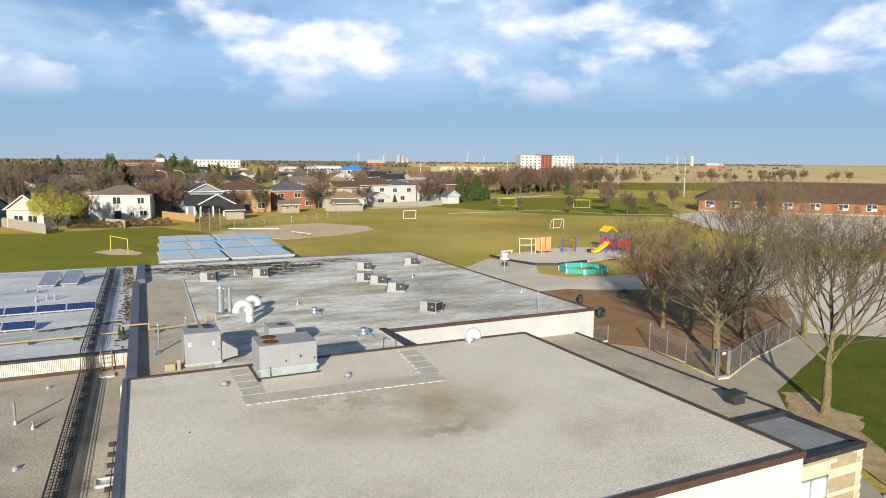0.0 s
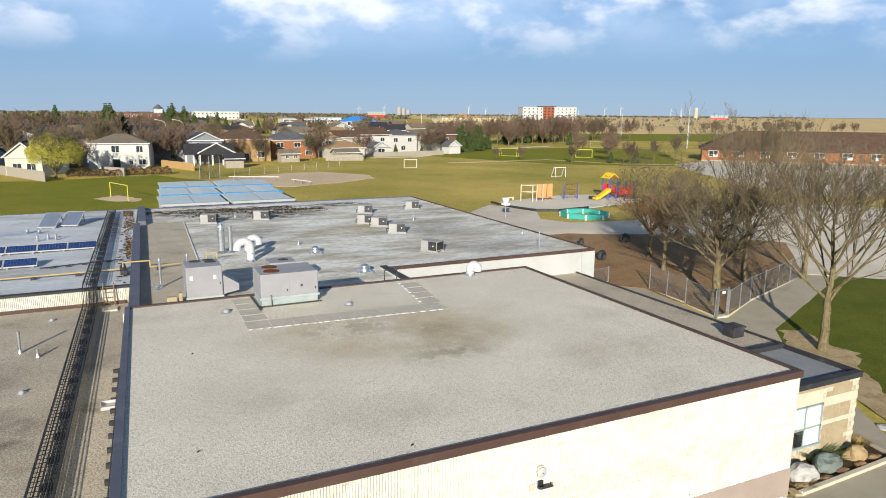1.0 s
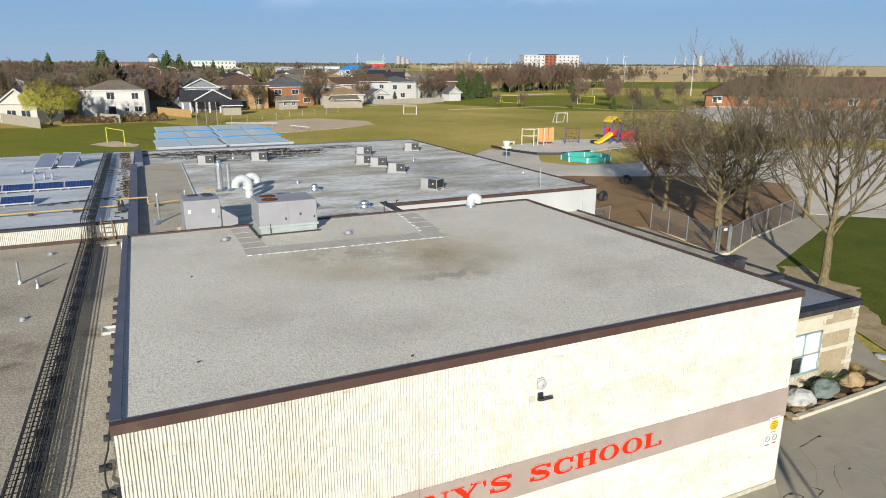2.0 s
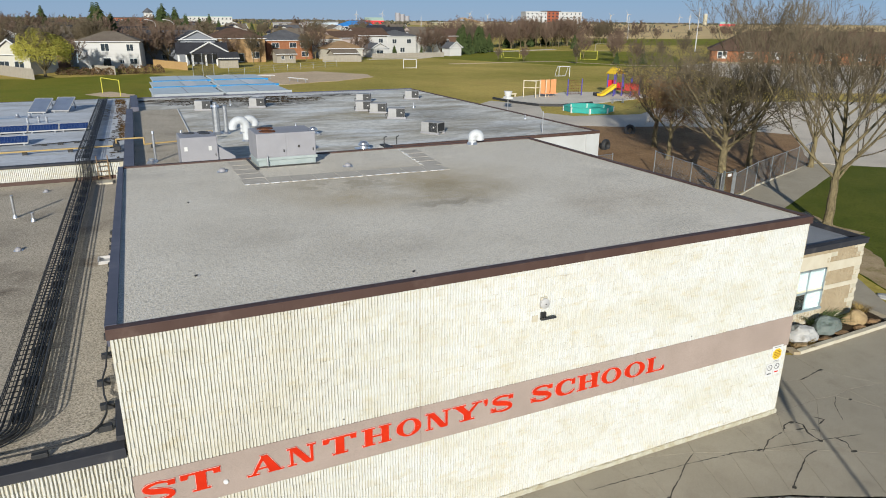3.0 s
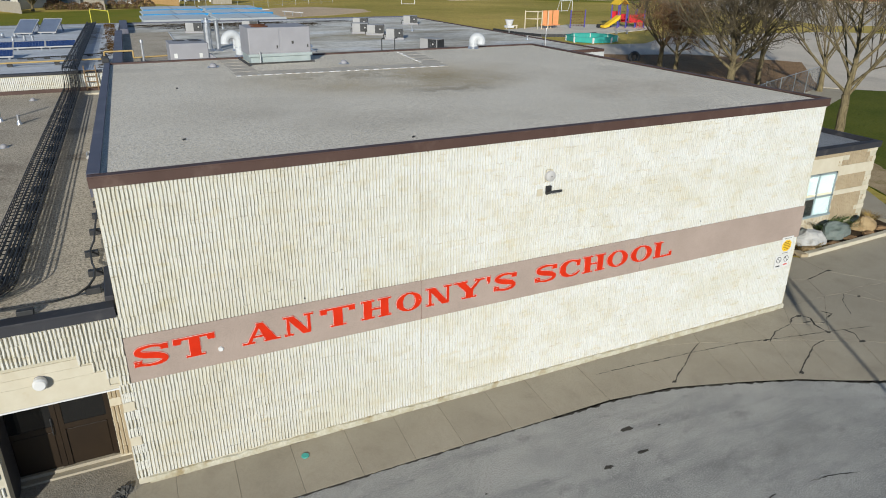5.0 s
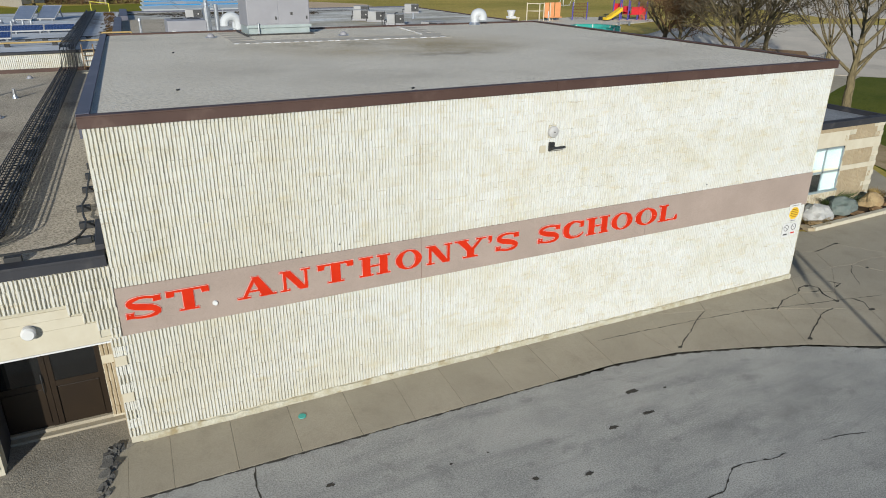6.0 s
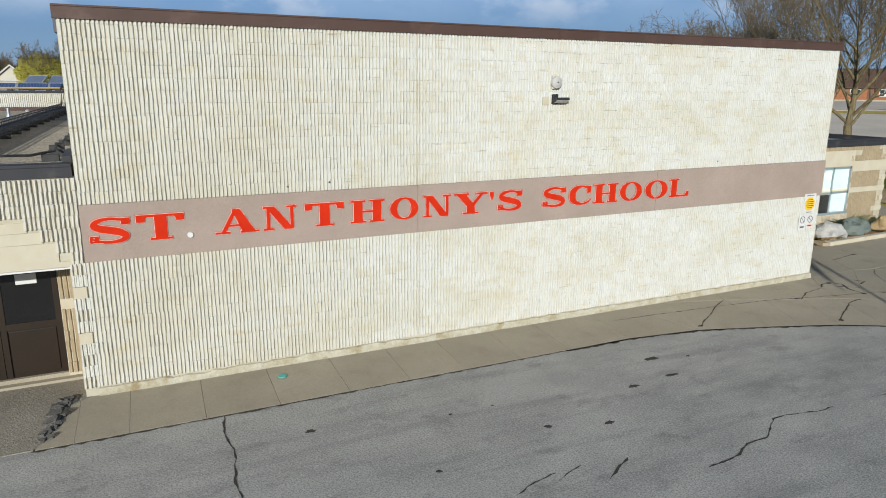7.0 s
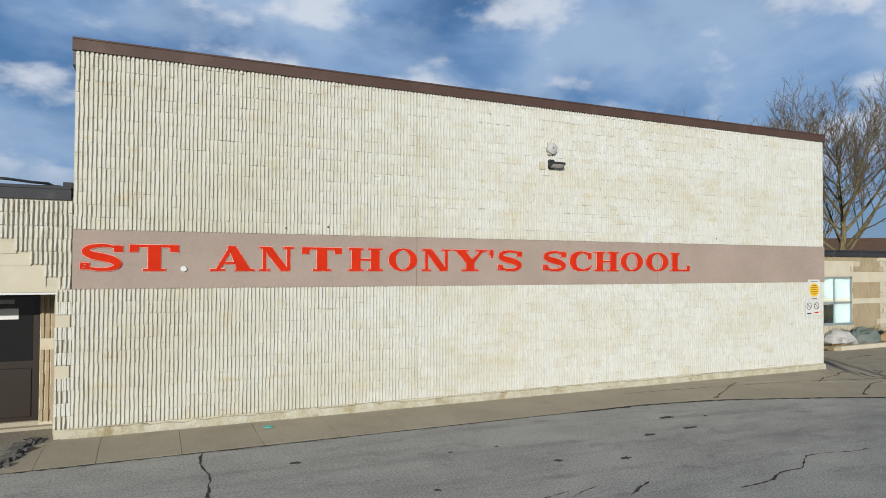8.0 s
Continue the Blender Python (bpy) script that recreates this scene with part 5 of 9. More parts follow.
def solar_panel(w, d, tilt, m, label, cells=SOLAR):
    p = thing("solar_panel", (0, 0, 0), label, "solar panel", "solar panels on the roof")
    part("glass", boxed(-w / 2, w / 2, -d / 2, d / 2, 0.0, 0.03), cells, p)
    bm = B()
    for x in (-w / 2, w / 2):
        box(bm, x - 0.018, x + 0.018, -d / 2, d / 2, -0.03, 0.04)
    for y in (-d / 2, d / 2):
        box(bm, -w / 2, w / 2, y - 0.018, y + 0.018, -0.03, 0.04)
    part("panel_rim", bm, UNIT_LIGHT, p)
    bm = B()
    for i in range(1, 10):
        box(bm, -w / 2 + w * i / 10 - 0.004, -w / 2 + w * i / 10 + 0.004, -d / 2, d / 2, 0.03, 0.0315)
    for i in range(1, 6):
        box(bm, -w / 2, w / 2, -d / 2 + d * i / 6 - 0.004, -d / 2 + d * i / 6 + 0.004, 0.03, 0.0318)
    tagged(part("cell_grid", bm, GRID, p), kind="stuff")
    for x in (-w / 2 + 0.2, w / 2 - 0.2):
        leg = math.sin(radians(tilt)) * d + 0.12
        part("leg", boxed(x - 0.03, x + 0.03, d / 2 - 0.06, d / 2, -leg, 0.0), GALV, p)
        part("foot", boxed(x - 0.05, x + 0.05, -d / 2, -d / 2 + 0.1, -0.15, 0.0), GALV, p)
    p.matrix_basis = m
    return p


row = solar_panel(1.65, 1.0, 15, pose(-1.98, 36.9, 5.06, 15, 0, 1), "dark blue solar panel tilted in a long row")
for k in range(1, 6):
    copy_thing(row, pose(-1.98 - 1.7 * k, 36.9 - 0.03 * k, 5.06, 15, 0, 1))
for k in range(4):
    copy_thing(row, pose(-4.95 - 1.7 * k, 32.3 - 0.03 * k, 5.06, 15, 0, 1))
big = solar_panel(1.25, 2.0, 24, pose(-4.55, 47.6, 5.33, 24, 0, -16), "grey-blue solar array tilted steeply on a frame", SOLAR_OLD)
copy_thing(big, pose(-3.05, 47.9, 5.33, 24, 0, -16))
for k, (x, y) in enumerate(((-4.9, 41.0), (-4.3, 41.6), (-3.8, 41.2))):
    flue(x, y, 4.8, 0.42, 0.09, "short galvanised roof pipe", False)
flue(-5.1, 44.6, 4.8, 0.3, 0.12, "low round roof vent", False)
flue(-5.9, 45.0, 4.8, 0.3, 0.12, "low round roof vent", False)
# low wing's roof
flue(-3.6, 18.6, 3.97, 0.92, 0.055, "tall white vent pipe on the low roof", False)
flue(-2.9, 17.75, 3.97, 0.35, 0.055, "short white vent pipe on the low roof", False)
for x, y in ((-3.05, 13.9), (-2.8, 23.0)):
    u = thing("roof_drain", (x, y, 3.97), "pale domed drain on the tan gravel", "drain", "drains on the low roof")
    dome = B()
    bmesh.ops.create_uvsphere(dome, u_segments=12, v_segments=8, radius=0.11, matrix=Matrix.Translation((x, y, 3.99)))
    part("dome", dome, UNIT_GREY, u)
    part("collar", rod(B(), (x, y, 3.97), (x, y, 3.985), 0.16, 0.15, 14), GALV, u)
for x, y in ((-3.6, 8.1), (-3.5, 7.0)):
    flue(x - 0.6, y - 0.7, 3.97, 0.5, 0.06, "short vent pipe on the low roof", False)
scup = thing("scupper_box", (-0.35, 11.5, 3.97), "open white metal tray beside the wall", "tray")
part("tray", box(box(box(boxed(-0.55, 0.3, 11.2, 11.75, 3.97, 3.99), -0.57, -0.53, 11.18, 11.77, 3.97, 4.08), -0.57, 0.3, 11.18, 11.22, 3.97, 4.08), -0.57, 0.3, 11.73, 11.77, 3.97, 4.08), UNIT_LIGHT, scup)

# roof ladder
LADDER = mat("worn_ladder", (0.23, 0.15, 0.075), (0.17, 0.11, 0.055), 0.3, rough=0.85)
lad = thing("roof_ladder", (-0.3, 24.95, 3.97), "short tan timber ladder against the ribbed upstand", "ladder")
for x in (-0.62, -0.12):
    part("stile", rods([(x, 24.7, 3.97), (x, 24.86, 5.15)], 0.028, 6), LADDER, lad)
for k in range(4):
    part("rung", rods([(-0.62, 24.74 + 0.03 * k, 4.15 + 0.25 * k), (-0.12, 24.74 + 0.03 * k, 4.15 + 0.25 * k)], 0.02, 6), LADDER, lad)
part("platform", boxed(-0.75, -0.02, 23.6, 24.2, 3.97, 4.05), SMOOTH_BLOCK, lad)

# cable tray
tray = thing("cable_tray", (-1.6, 12, 3.97), "long black wire-mesh cable tray with cables raised over the gravel roof", "cable tray")


def tray_x(y):
    return -2.19 + 0.0305 * y


def tray_line(dx, dz, r, n=5, name="wire"):
    """One long wire, bent to the left at its near end and up over the wall at the far one."""
    pts = [(-6.0, 0.42 + (0.55 - dx) * 0.9, 4.17 + dz)]
    for k in range(7):
        a = math.pi / 2 * k / 6
        pts.append((-2.75 + (0.58 + dx) * math.sin(a), 1.35 - (0.93 - 0.9 * (0.55 - dx)) * math.cos(a), 4.17 + dz))
    pts += [(tray_x(y) + dx, y, 4.17 + dz) for y in (3, 8, 14, 20, 24.3)]
    pts += [(tray_x(24.7) + dx, 24.72, 4.4 + dz), (tray_x(24.8) + dx, 24.76, 4.92 + dz), (tray_x(25.2) + dx, 25.4, 5.02 + dz), (tray_x(30) + dx, 30, 5.02 + dz), (tray_x(42) + dx, 42, 5.02 + dz), (tray_x(54) + dx, 54, 5.02 + dz)]
    return part(name, rods(pts, r, n), BLACK, tray)


for dx in (-0.09, 0.55):
    for dz in (0.0, 0.07, 0.14):
        tray_line(dx, dz, 0.014, name="side_rail")
for k in range(7):
    tray_line(-0.01 + k * 0.08, 0.0, 0.0105)
for dx, r in ((0.06, 0.016), (0.19, 0.020), (0.27, 0.018), (0.36, 0.022), (0.43, 0.018), (0.50, 0.020)):
    tray_line(dx, 0.03, r, name="cable")
bm = B()
y = 2.0
while y < 54:
    z = 4.165 if y < 24.4 else 5.015
    if not 24.3 < y < 25.4:
        x = tray_x(y)
        rod(bm, (x - 0.10, y, z - 0.01), (x + 0.56, y, z - 0.01), 0.013, n=4, caps=False)
        rod(bm, (x - 0.09, y, z), (x - 0.09, y, z + 0.14), 0.011, n=4, caps=False)
        rod(bm, (x + 0.55, y, z), (x + 0.55, y, z + 0.14), 0.011, n=4, caps=False)
    y += 0.26 if y < 26 else 0.4
tagged(part("rung_field", bm, BLACK, tray), kind="stuff")
y = 1.8
while y < 54:
    z = 3.97 if y < 24.4 else 4.8
    x = tray_x(y)
    if not 23.9 < y < 25.6:
        part("support_block", boxed(x + 0.12, x + 0.43, y - 0.07, y + 0.07, z, z + 0.18, bevel=0.01), BLACK, tray)
    y += 1.55
# cable beside the gymnasium on rubber blocks
side_cable = thing("roof_cable", (-0.33, 2, 3.97), "black cable on rubber blocks along the gymnasium wall", "cable")
pts = [(-9, 0.30, 4.12), (-1.43, 0.30, 4.13), (-0.95, 0.36, 4.12), (-0.62, 0.52, 4.10), (-0.42, 0.8, 4.12), (-0.33, 1.2, 4.10), (-0.32, 1.63, 4.12), (-0.38, 2.1, 4.05), (-0.40, 2.7, 4.12), (-0.34, 3.4, 4.06), (-0.31, 4.05, 4.12), (0.02, 14.7, 4.12)]
part("cable", rods(pts, 0.022, 6), BLACK, side_cable)
for x, y in ((-1.43, 0.30), (-3.0, 0.30), (-0.36, 0.78), (-0.32, 1.63), (-0.39, 2.7), (-0.31, 4.05)):
    part("rubber_block", boxed(x - 0.13, x + 0.13, y - 0.07, y + 0.07, 3.97, 4.09, bevel=0.008), BLACK, side_cable)
for k in range(11):
    y = 5.1 + 0.95 * k
    x = -0.25 + 0.021 * (y - 5)
    part("rubber_block", boxed(x - 0.14, x + 0.12, y, y + 0.15, 3.97, 4.10, bevel=0.008), BLACK, side_cable)


def litter(name, x0, x1, y0, y1, z, count, size, material, label, seed):
    """Loose flakes of dead moss and leaves that lie on a roof."""
    rnd = random.Random(seed)
    vs, fs = [], []
    knots = [(rnd.uniform(x0, x1), rnd.uniform(y0, y1)) for k in range(26)]
    while len(fs) < count:
        kx, ky = rnd.choice(knots)
        x, y = kx + rnd.gauss(0, (x1 - x0) * 0.06 + 0.12), ky + rnd.gauss(0, (y1 - y0) * 0.06)
        if not (x0 < x < x1 and y0 < y < y1):
            continue
        a, r = rnd.uniform(0, 6.3), size * rnd.uniform(0.4, 1.3)
        c, s = math.cos(a) * r, math.sin(a) * r
        i = len(vs)
        h = z + rnd.uniform(0.004, 0.02)
        vs += [(x - c, y - s, h), (x + s * 0.6, y - c * 0.6, h + rnd.uniform(0, 0.05)), (x + c, y + s, h), (x - s * 0.6, y + c * 0.6, h + rnd.uniform(0, 0.05))]
        fs.append((i, i + 1, i + 2, i + 3))
    me = bpy.data.meshes.new(name)
    me.from_pydata(vs, [], fs)
    me.materials.append(material)
    tagged(new(name, me), label, "litter", kind="stuff")


LEAF_LITTER = mat("leaf_litter", (0.16, 0.095, 0.04), (0.10, 0.06, 0.025), 0.3, rough=1.0)
litter("moss_flakes", 4.0, 18.0, 48.6, 53.6, 4.72, 1500, 0.12, MOSS, "dark flakes of dead moss on the pale roof", 3)
litter("leaf_litter", 0.55, 1.35, 31.5, 55.0, 4.8, 1300, 0.08, LEAF_LITTER, "brown leaves blown along the parapet", 5)


# ---- pavement in front ----
CURB = ((-0.9, -1.65), (10.4, -1.66), (11.9, -1.88), (13.2, -2.27), (15.1, -2.95), (16.6, -3.75), (19.0, -4.75), (24.0, -6.0), (40.0, -8.5))


def curb_y(x):
    return float(np.interp(x, [c[0] for c in CURB], [c[1] for c in CURB]))


patch("pavement", [(-0.85, 0.0), (-0.85, -1.62), (10.4, -1.63), (11.9, -1.85), (13.2, -2.24), (15.1, -2.92), (16.6, -3.72), (19, -4.72), (24, -5.97), (34, -7.6), (34, 2.4), (28.4, 2.6), (22.2, 2.3), (18.2, 4.1), (18.2, 0.0)], JOINT, 0.004, "concrete pavement of cracked slabs before the school wall", "pavement")
pavement = bpy.data.objects["pavement"]


def paving(corners, top=0.0095, gap=0.0045, label=""):
    """One slab, a little smaller than its place."""
    cx = sum(c[0] for c in corners) / len(corners)
    cy = sum(c[1] for c in corners) / len(corners)
    pts = []
    for x, y in corners:
        d = math.hypot(x - cx, y - cy)
        f = 1 - gap * 1.5 / d
        pts.append((cx + (x - cx) * f, cy + (y - cy) * f))
    n = len(pts)
    vs = [(x, y, 0.0) for x, y in pts] + [(x, y, top - 0.003) for x, y in pts] + [(cx + (x - cx) * 0.992, cy + (y - cy) * 0.992, top) for x, y in pts]
    fs = [tuple(range(2 * n, 3 * n))]
    for i in range(n):
        j = (i + 1) % n
        fs += [(i, j, n + j, n + i), (n + i, n + j, 2 * n + j, 2 * n + i)]
    me = bpy.data.meshes.new("paving_slab")
    me.from_pydata(vs, [], fs)
    me.update()
    if me.polygons[0].normal.z < 0:
        me.flip_normals()
    me.materials.append(CONCRETE)
    return part("paving_slab", me, CONCRETE, pavement, label)


TOP_J = (-0.85, -0.30, 0.46, 1.62, 2.80, 4.02, 5.20, 6.33, 7.60, 8.75, 10.33, 11.66)
LOW_J = (-0.85, -0.34, 0.42, 1.55, 2.74, 3.96, 5.11, 6.25, 7.47, 8.66, 10.18, 11.87)
for k in range(len(TOP_J) - 1):
    paving([(TOP_J[k], -0.05 if TOP_J[k] > 0 else 0.0), (TOP_J[k + 1], -0.05), (LOW_J[k + 1], curb_y(LOW_J[k + 1])), (LOW_J[k], curb_y(LOW_J[k]))])
LONG = ((11.66, -0.05), (12.5, -0.05), (14.17, -0.53), (15.09, -0.95), (16.03, -1.30), (16.96, -1.67), (18.36, -2.38), (19.4, -3.05), (21.5, -4.0), (24.5, -4.6))
LOWER = (11.87, 12.12, 13.6, 14.3, 15.15, 16.05, 17.35, 18.6, 20.8, 24.0)
for k in range(len(LONG) - 1):
    paving([LONG[k], LONG[k + 1], (LOWER[k + 1], curb_y(LOWER[k + 1])), (LOWER[k], curb_y(LOWER[k]))])
paving([(12.5, -0.05), (14.4, -0.05), (14.17, -0.53)])
paving([(14.4, -0.05), (16.3, -0.05), (16.03, -1.30), (15.09, -0.95), (14.17, -0.53)])
paving([(16.3, -0.05), (18.1, -0.05), (17.42, -0.84), (16.96, -1.67), (16.03, -1.30)])
paving([(18.1, -0.05), (19.97, -0.02), (18.41, -1.29), (17.42, -0.84)])
paving([(17.42, -0.84), (18.41, -1.29), (17.97, -1.70), (18.36, -2.38), (16.96, -1.67)])
paving([(18.41, -1.29), (19.97, -0.02), (20.73, -0.15), (21.4, -1.25), (19.4, -3.05), (18.36, -2.38), (17.97, -1.70)])
paving([(18.1, -0.05), (18.1, 2.0), (20.56, 1.07), (19.97, -0.02)])
paving([(18.1, 2.0), (18.1, 4.0), (21.9, 2.5), (21.75, 1.27), (20.56, 1.07)])
paving([(20.56, 1.07), (21.75, 1.27), (22.85, -0.22), (21.48, -0.05), (20.73, -0.15), (19.97, -0.02)])
paving([(21.75, 1.27), (21.9, 2.45), (28.4, 2.55), (30.5, -2.2), (22.85, -0.22)])
paving([(21.4, -1.25), (21.48, -0.05), (22.85, -0.22), (24.5, -4.6), (21.5, -4.0), (19.4, -3.05)])
paving([(20.73, -0.15), (21.48, -0.05), (21.4, -1.25)])
paving([(22.85, -0.22), (30.5, -2.2), (33.5, -5.0), (33.5, -7.4), (24.0, -5.95), (24.5, -4.6)])
paving([(28.4, 2.55), (34, 2.4), (33.5, -5.0), (30.5, -2.2)])


def crack(points, width, z, seed, name="crack", label="dark jagged crack in the paving"):
    """A thin ragged seam filled with dirt."""
    rnd = random.Random(seed)
    path = []
    for (x0, y0), (x1, y1) in zip(points, points[1:]):
        n = max(2, int(math.hypot(x1 - x0, y1 - y0) / 0.09))
        for i in range(n):
            f = i / n
            path.append((x0 + (x1 - x0) * f + rnd.uniform(-0.014, 0.014), y0 + (y1 - y0) * f + rnd.uniform(-0.014, 0.014)))
    path.append(points[-1])
    vs, fs = [], []
    for i, (x, y) in enumerate(path):
        a, b = path[max(i - 1, 0)], path[min(i + 1, len(path) - 1)]
        dx, dy = b[0] - a[0], b[1] - a[1]
        d = math.hypot(dx, dy) or 1
        w = width * 0.75 * rnd.uniform(0.15, 1.5) * (0.3 if i in (0, len(path) - 1) else 1)
        vs += [(x - dy / d * w, y + dx / d * w, z), (x + dy / d * w, y - dx / d * w, z)]
        if i:
            k = 2 * i
            fs.append((k - 2, k - 1, k + 1, k))
    me = bpy.data.meshes.new(name)
    me.from_pydata(vs, [], fs)
    me.update()
    if me.polygons[0].normal.z < 0:
        me.flip_normals()
    me.materials.append(CRACK)
    return tagged(new(name, me), label, "crack", "cracks in the paving", "structure")


def blotch(x, y, a, b, z, seed, material=CRACK, label="small dark broken spot in the paving"):
    rnd = random.Random(seed)
    bm = B()
    slab(bm, [(x + a * math.cos(t) * rnd.uniform(0.55, 1.2), y + b * math.sin(t) * rnd.uniform(0.55, 1.2)) for t in [k * math.tau / 13 for k in range(13)]], z - 0.01, z)
    return solid("pothole", bm, material, label, "pothole", "broken spots", "structure")


ZS = 0.0125
crack([(12.18, -1.72), (12.55, -1.45), (12.87, -1.30), (13.6, -0.8), (14.17, -0.53)], 0.02, ZS, 1)
crack([(15.46, -2.75), (15.9, -2.5), (16.33, -2.3), (16.9, -2.0), (17.48, -1.91)], 0.022, ZS, 2)
crack([(17.42, -0.84), (17.75, -0.62), (18.09, -0.58), (18.25, -0.85), (18.0, -1.2), (17.97, -1.7)], 0.03, ZS, 3)
crack([(16.03, -1.3), (16.6, -1.0), (17.42, -0.84)], 0.02, ZS, 4)
crack([(18.41, -1.29), (18.1, -1.0), (17.8, -0.95)], 0.025, ZS, 5)
crack([(18.7, -1.05), (19.1, -0.95), (18.9, -0.65)], 0.03, ZS, 6)
crack([(20.56, 1.07), (21.0, 1.1), (21.75, 1.27), (22.0, 1.2)], 0.03, ZS, 7)
crack([(20.73, -0.15), (20.2, -0.5), (19.6, -1.2)], 0.012, ZS, 8)
crack([(18.36, -2.38), (18.6, -2.0), (18.5, -1.7)], 0.035, ZS, 9)
for k, (x, y, a, b) in enumerate(((12.15, -1.72, 0.10, 0.06), (15.45, -2.78, 0.12, 0.09), (15.97, -1.22, 0.14, 0.06), (18.02, -0.62, 0.10, 0.10), (17.98, -1.66, 0.09, 0.07), (21.85, 1.25, 0.16, 0.07), (18.4, -2.4, 0.14, 0.08), (20.95, -0.5, 0.10, 0.07))):
    blotch(x, y, a * 0.75, b * 0.75, ZS + 0.001, 20 + k)
crack([(x, curb_y(x) - 0.012) for x in (-0.9, 0.5, 2, 4, 6, 8, 10.4, 11.9, 13.2, 15.1, 16.6, 19, 24)], 0.045, 0.0065, 11, label="dark seam between pavement and asphalt")
crack([(x, curb_y(x) - 0.03) for x in (8.5, 10.4, 11.9, 13.2, 15.1, 16.6, 19, 24)], 0.075, 0.0065, 19, label="wide dirt-filled seam at the asphalt's edge")
crack([(10.5, -0.62), (12, -0.72), (13.6, -0.85), (15.2, -1.02), (16.1, -1.24), (17.6, -1.55), (19.5, -1.95)], 0.015, ZS, 18)
crack([(2.2, -6.2), (2.6, -5.7), (2.2, -5.2), (2.5, -4.9)], 0.010, 0.005, 23)
crack([(1.82, -1.68), (1.74, -2.2), (1.80, -2.9), (1.68, -3.7), (1.72, -4.6), (1.55, -6.5), (1.7, -9)], 0.022, 0.005, 12)
crack([(7.84, -6.11), (8.48, -6.05), (8.84, -5.88), (9.3, -5.86), (9.55, -5.7), (9.9, -5.48), (10.2, -5.47), (10.85, -5.62), (11.2, -5.6)], 0.022, 0.005, 13)
crack([(12.12, -5.64), (12.7, -5.7), (13.3, -5.88)], 0.012, 0.005, 14)
crack([(6.34, -5.74), (6.6, -5.6), (6.95, -5.42)], 0.022, 0.005, 15)
crack([(5.7, -5.5), (5.9, -5.4), (6.2, -5.3)], 0.014, 0.005, 16)
crack([(5.0, -5.55), (5.3, -5.4), (5.75, -5.32)], 0.014, 0.005, 17)
for k, (x, y, a, b) in enumerate(((2.95, -2.74, 0.09, 0.06), (6.41, -4.16, 0.07, 0.05), (7.37, -4.46, 0.10, 0.06), (9.84, -2.71, 0.20, 0.07), (9.65, -3.47, 0.16, 0.06), (8.66, -3.55, 0.13, 0.06), (5.18, -3.15, 0.03, 0.03), (5.96, -3.16, 0.03, 0.02), (10.6, -2.9, 0.05, 0.03), (4.3, -4.6, 0.05, 0.04))):
    blotch(x, y, a, b, 0.006, 40 + k)
# broken asphalt edge by the entrance
patch("entrance_apron", wavy([(-8.9, 0.95), (-8.9, -1.6), (-0.88, -1.62), (-0.55, -1.0), (-0.50, -0.3), (-0.12, 0.0), (-0.26, 0.9)], 0.4, 0.03, 12), APRON, 0.012, "coarse pale asphalt before the entrance", "apron")
rnd = random.Random(4)
tar = thing("broken_asphalt", (-0.6, -0.6, 0.0), "heaped grey chunks of broken asphalt at the pavement's end", "rubble")
for k in range(26):
    f = k / 25
    x = -0.74 + 0.12 * math.sin(f * 3) + 0.75 * max(0, f - 0.6) + rnd.uniform(-0.07, 0.07)
    y = -1.35 + 1.6 * min(f, 0.8) + 0.2 * max(0, f - 0.8) + rnd.uniform(-0.05, 0.05)
    r = rnd.uniform(0.06, 0.14) * (0.6 if f < 0.15 or f > 0.9 else 1.0)
    lo = [(r * math.cos(a) * rnd.uniform(0.7, 1.15), r * math.sin(a) * rnd.uniform(0.7, 1.15)) for a in [j * math.tau / 6 + rnd.uniform(-0.3, 0.3) for j in range(6)]]
    bm = slab(B(), lo, 0.0, rnd.uniform(0.02, 0.05))
    bmesh.ops.transform(bm, matrix=pose(x, y, 0.012, rnd.uniform(-18, 18), rnd.uniform(-18, 18), 0), verts=bm.verts)
    part("chunk", bm, RUBBLE, tar)
cap = solid("valve_cover", rod(B(), (3.0, -0.56, 0.02), (3.0, -0.56, 0.034), 0.085, 0.08, 20), mat("teal_paint", (0.05, 0.42, 0.34), (0.08, 0.36, 0.30), 0.05, rough=0.5), "small teal-painted valve cover set in the pavement", "cover")

# planting bed by the office
patch("planting_bed", [(22.3, 2.62), (28.1, 2.78), (28.4, 4.3), (27.5, 4.1), (18.2, 4.1), (18.2, 3.6)], MULCH, 0.035, "dark mulch planting bed below the office window", "bed")
kerb = thing("bed_kerb", (25, 2.6, 0), "tan concrete kerb round the planting bed", "kerb")
for (x0, y0), (x1, y1) in (((22.25, 2.35), (24.2, 2.42)), ((24.22, 2.42), (26.2, 2.50)), ((26.22, 2.50), (28.3, 2.60))):
    part("kerb_stone", slab(B(), [(x0, y0), (x1, y1), (x1, y1 + 0.19), (x0, y0 + 0.19)], 0.0, 0.15), SMOOTH_BLOCK, kerb)
part("kerb_stone", slab(B(), [(22.0, 2.45), (22.22, 2.36), (22.3, 2.75), (22.05, 2.9)], 0.0, 0.12), TAN_BLOCK, kerb)
part("kerb_stone", slab(B(), [(28.3, 2.6), (28.45, 2.6), (28.6, 4.4), (28.45, 4.4)], 0.0, 0.14), CONCRETE, kerb)
STONE_PALE = mat("pale_stone", (0.46, 0.45, 0.42), (0.36, 0.35, 0.33), 0.4, rough=0.9, bump=0.5, bump_size=0.06, stain=(0.22, 0.2, 0.17), stain_size=0.3)
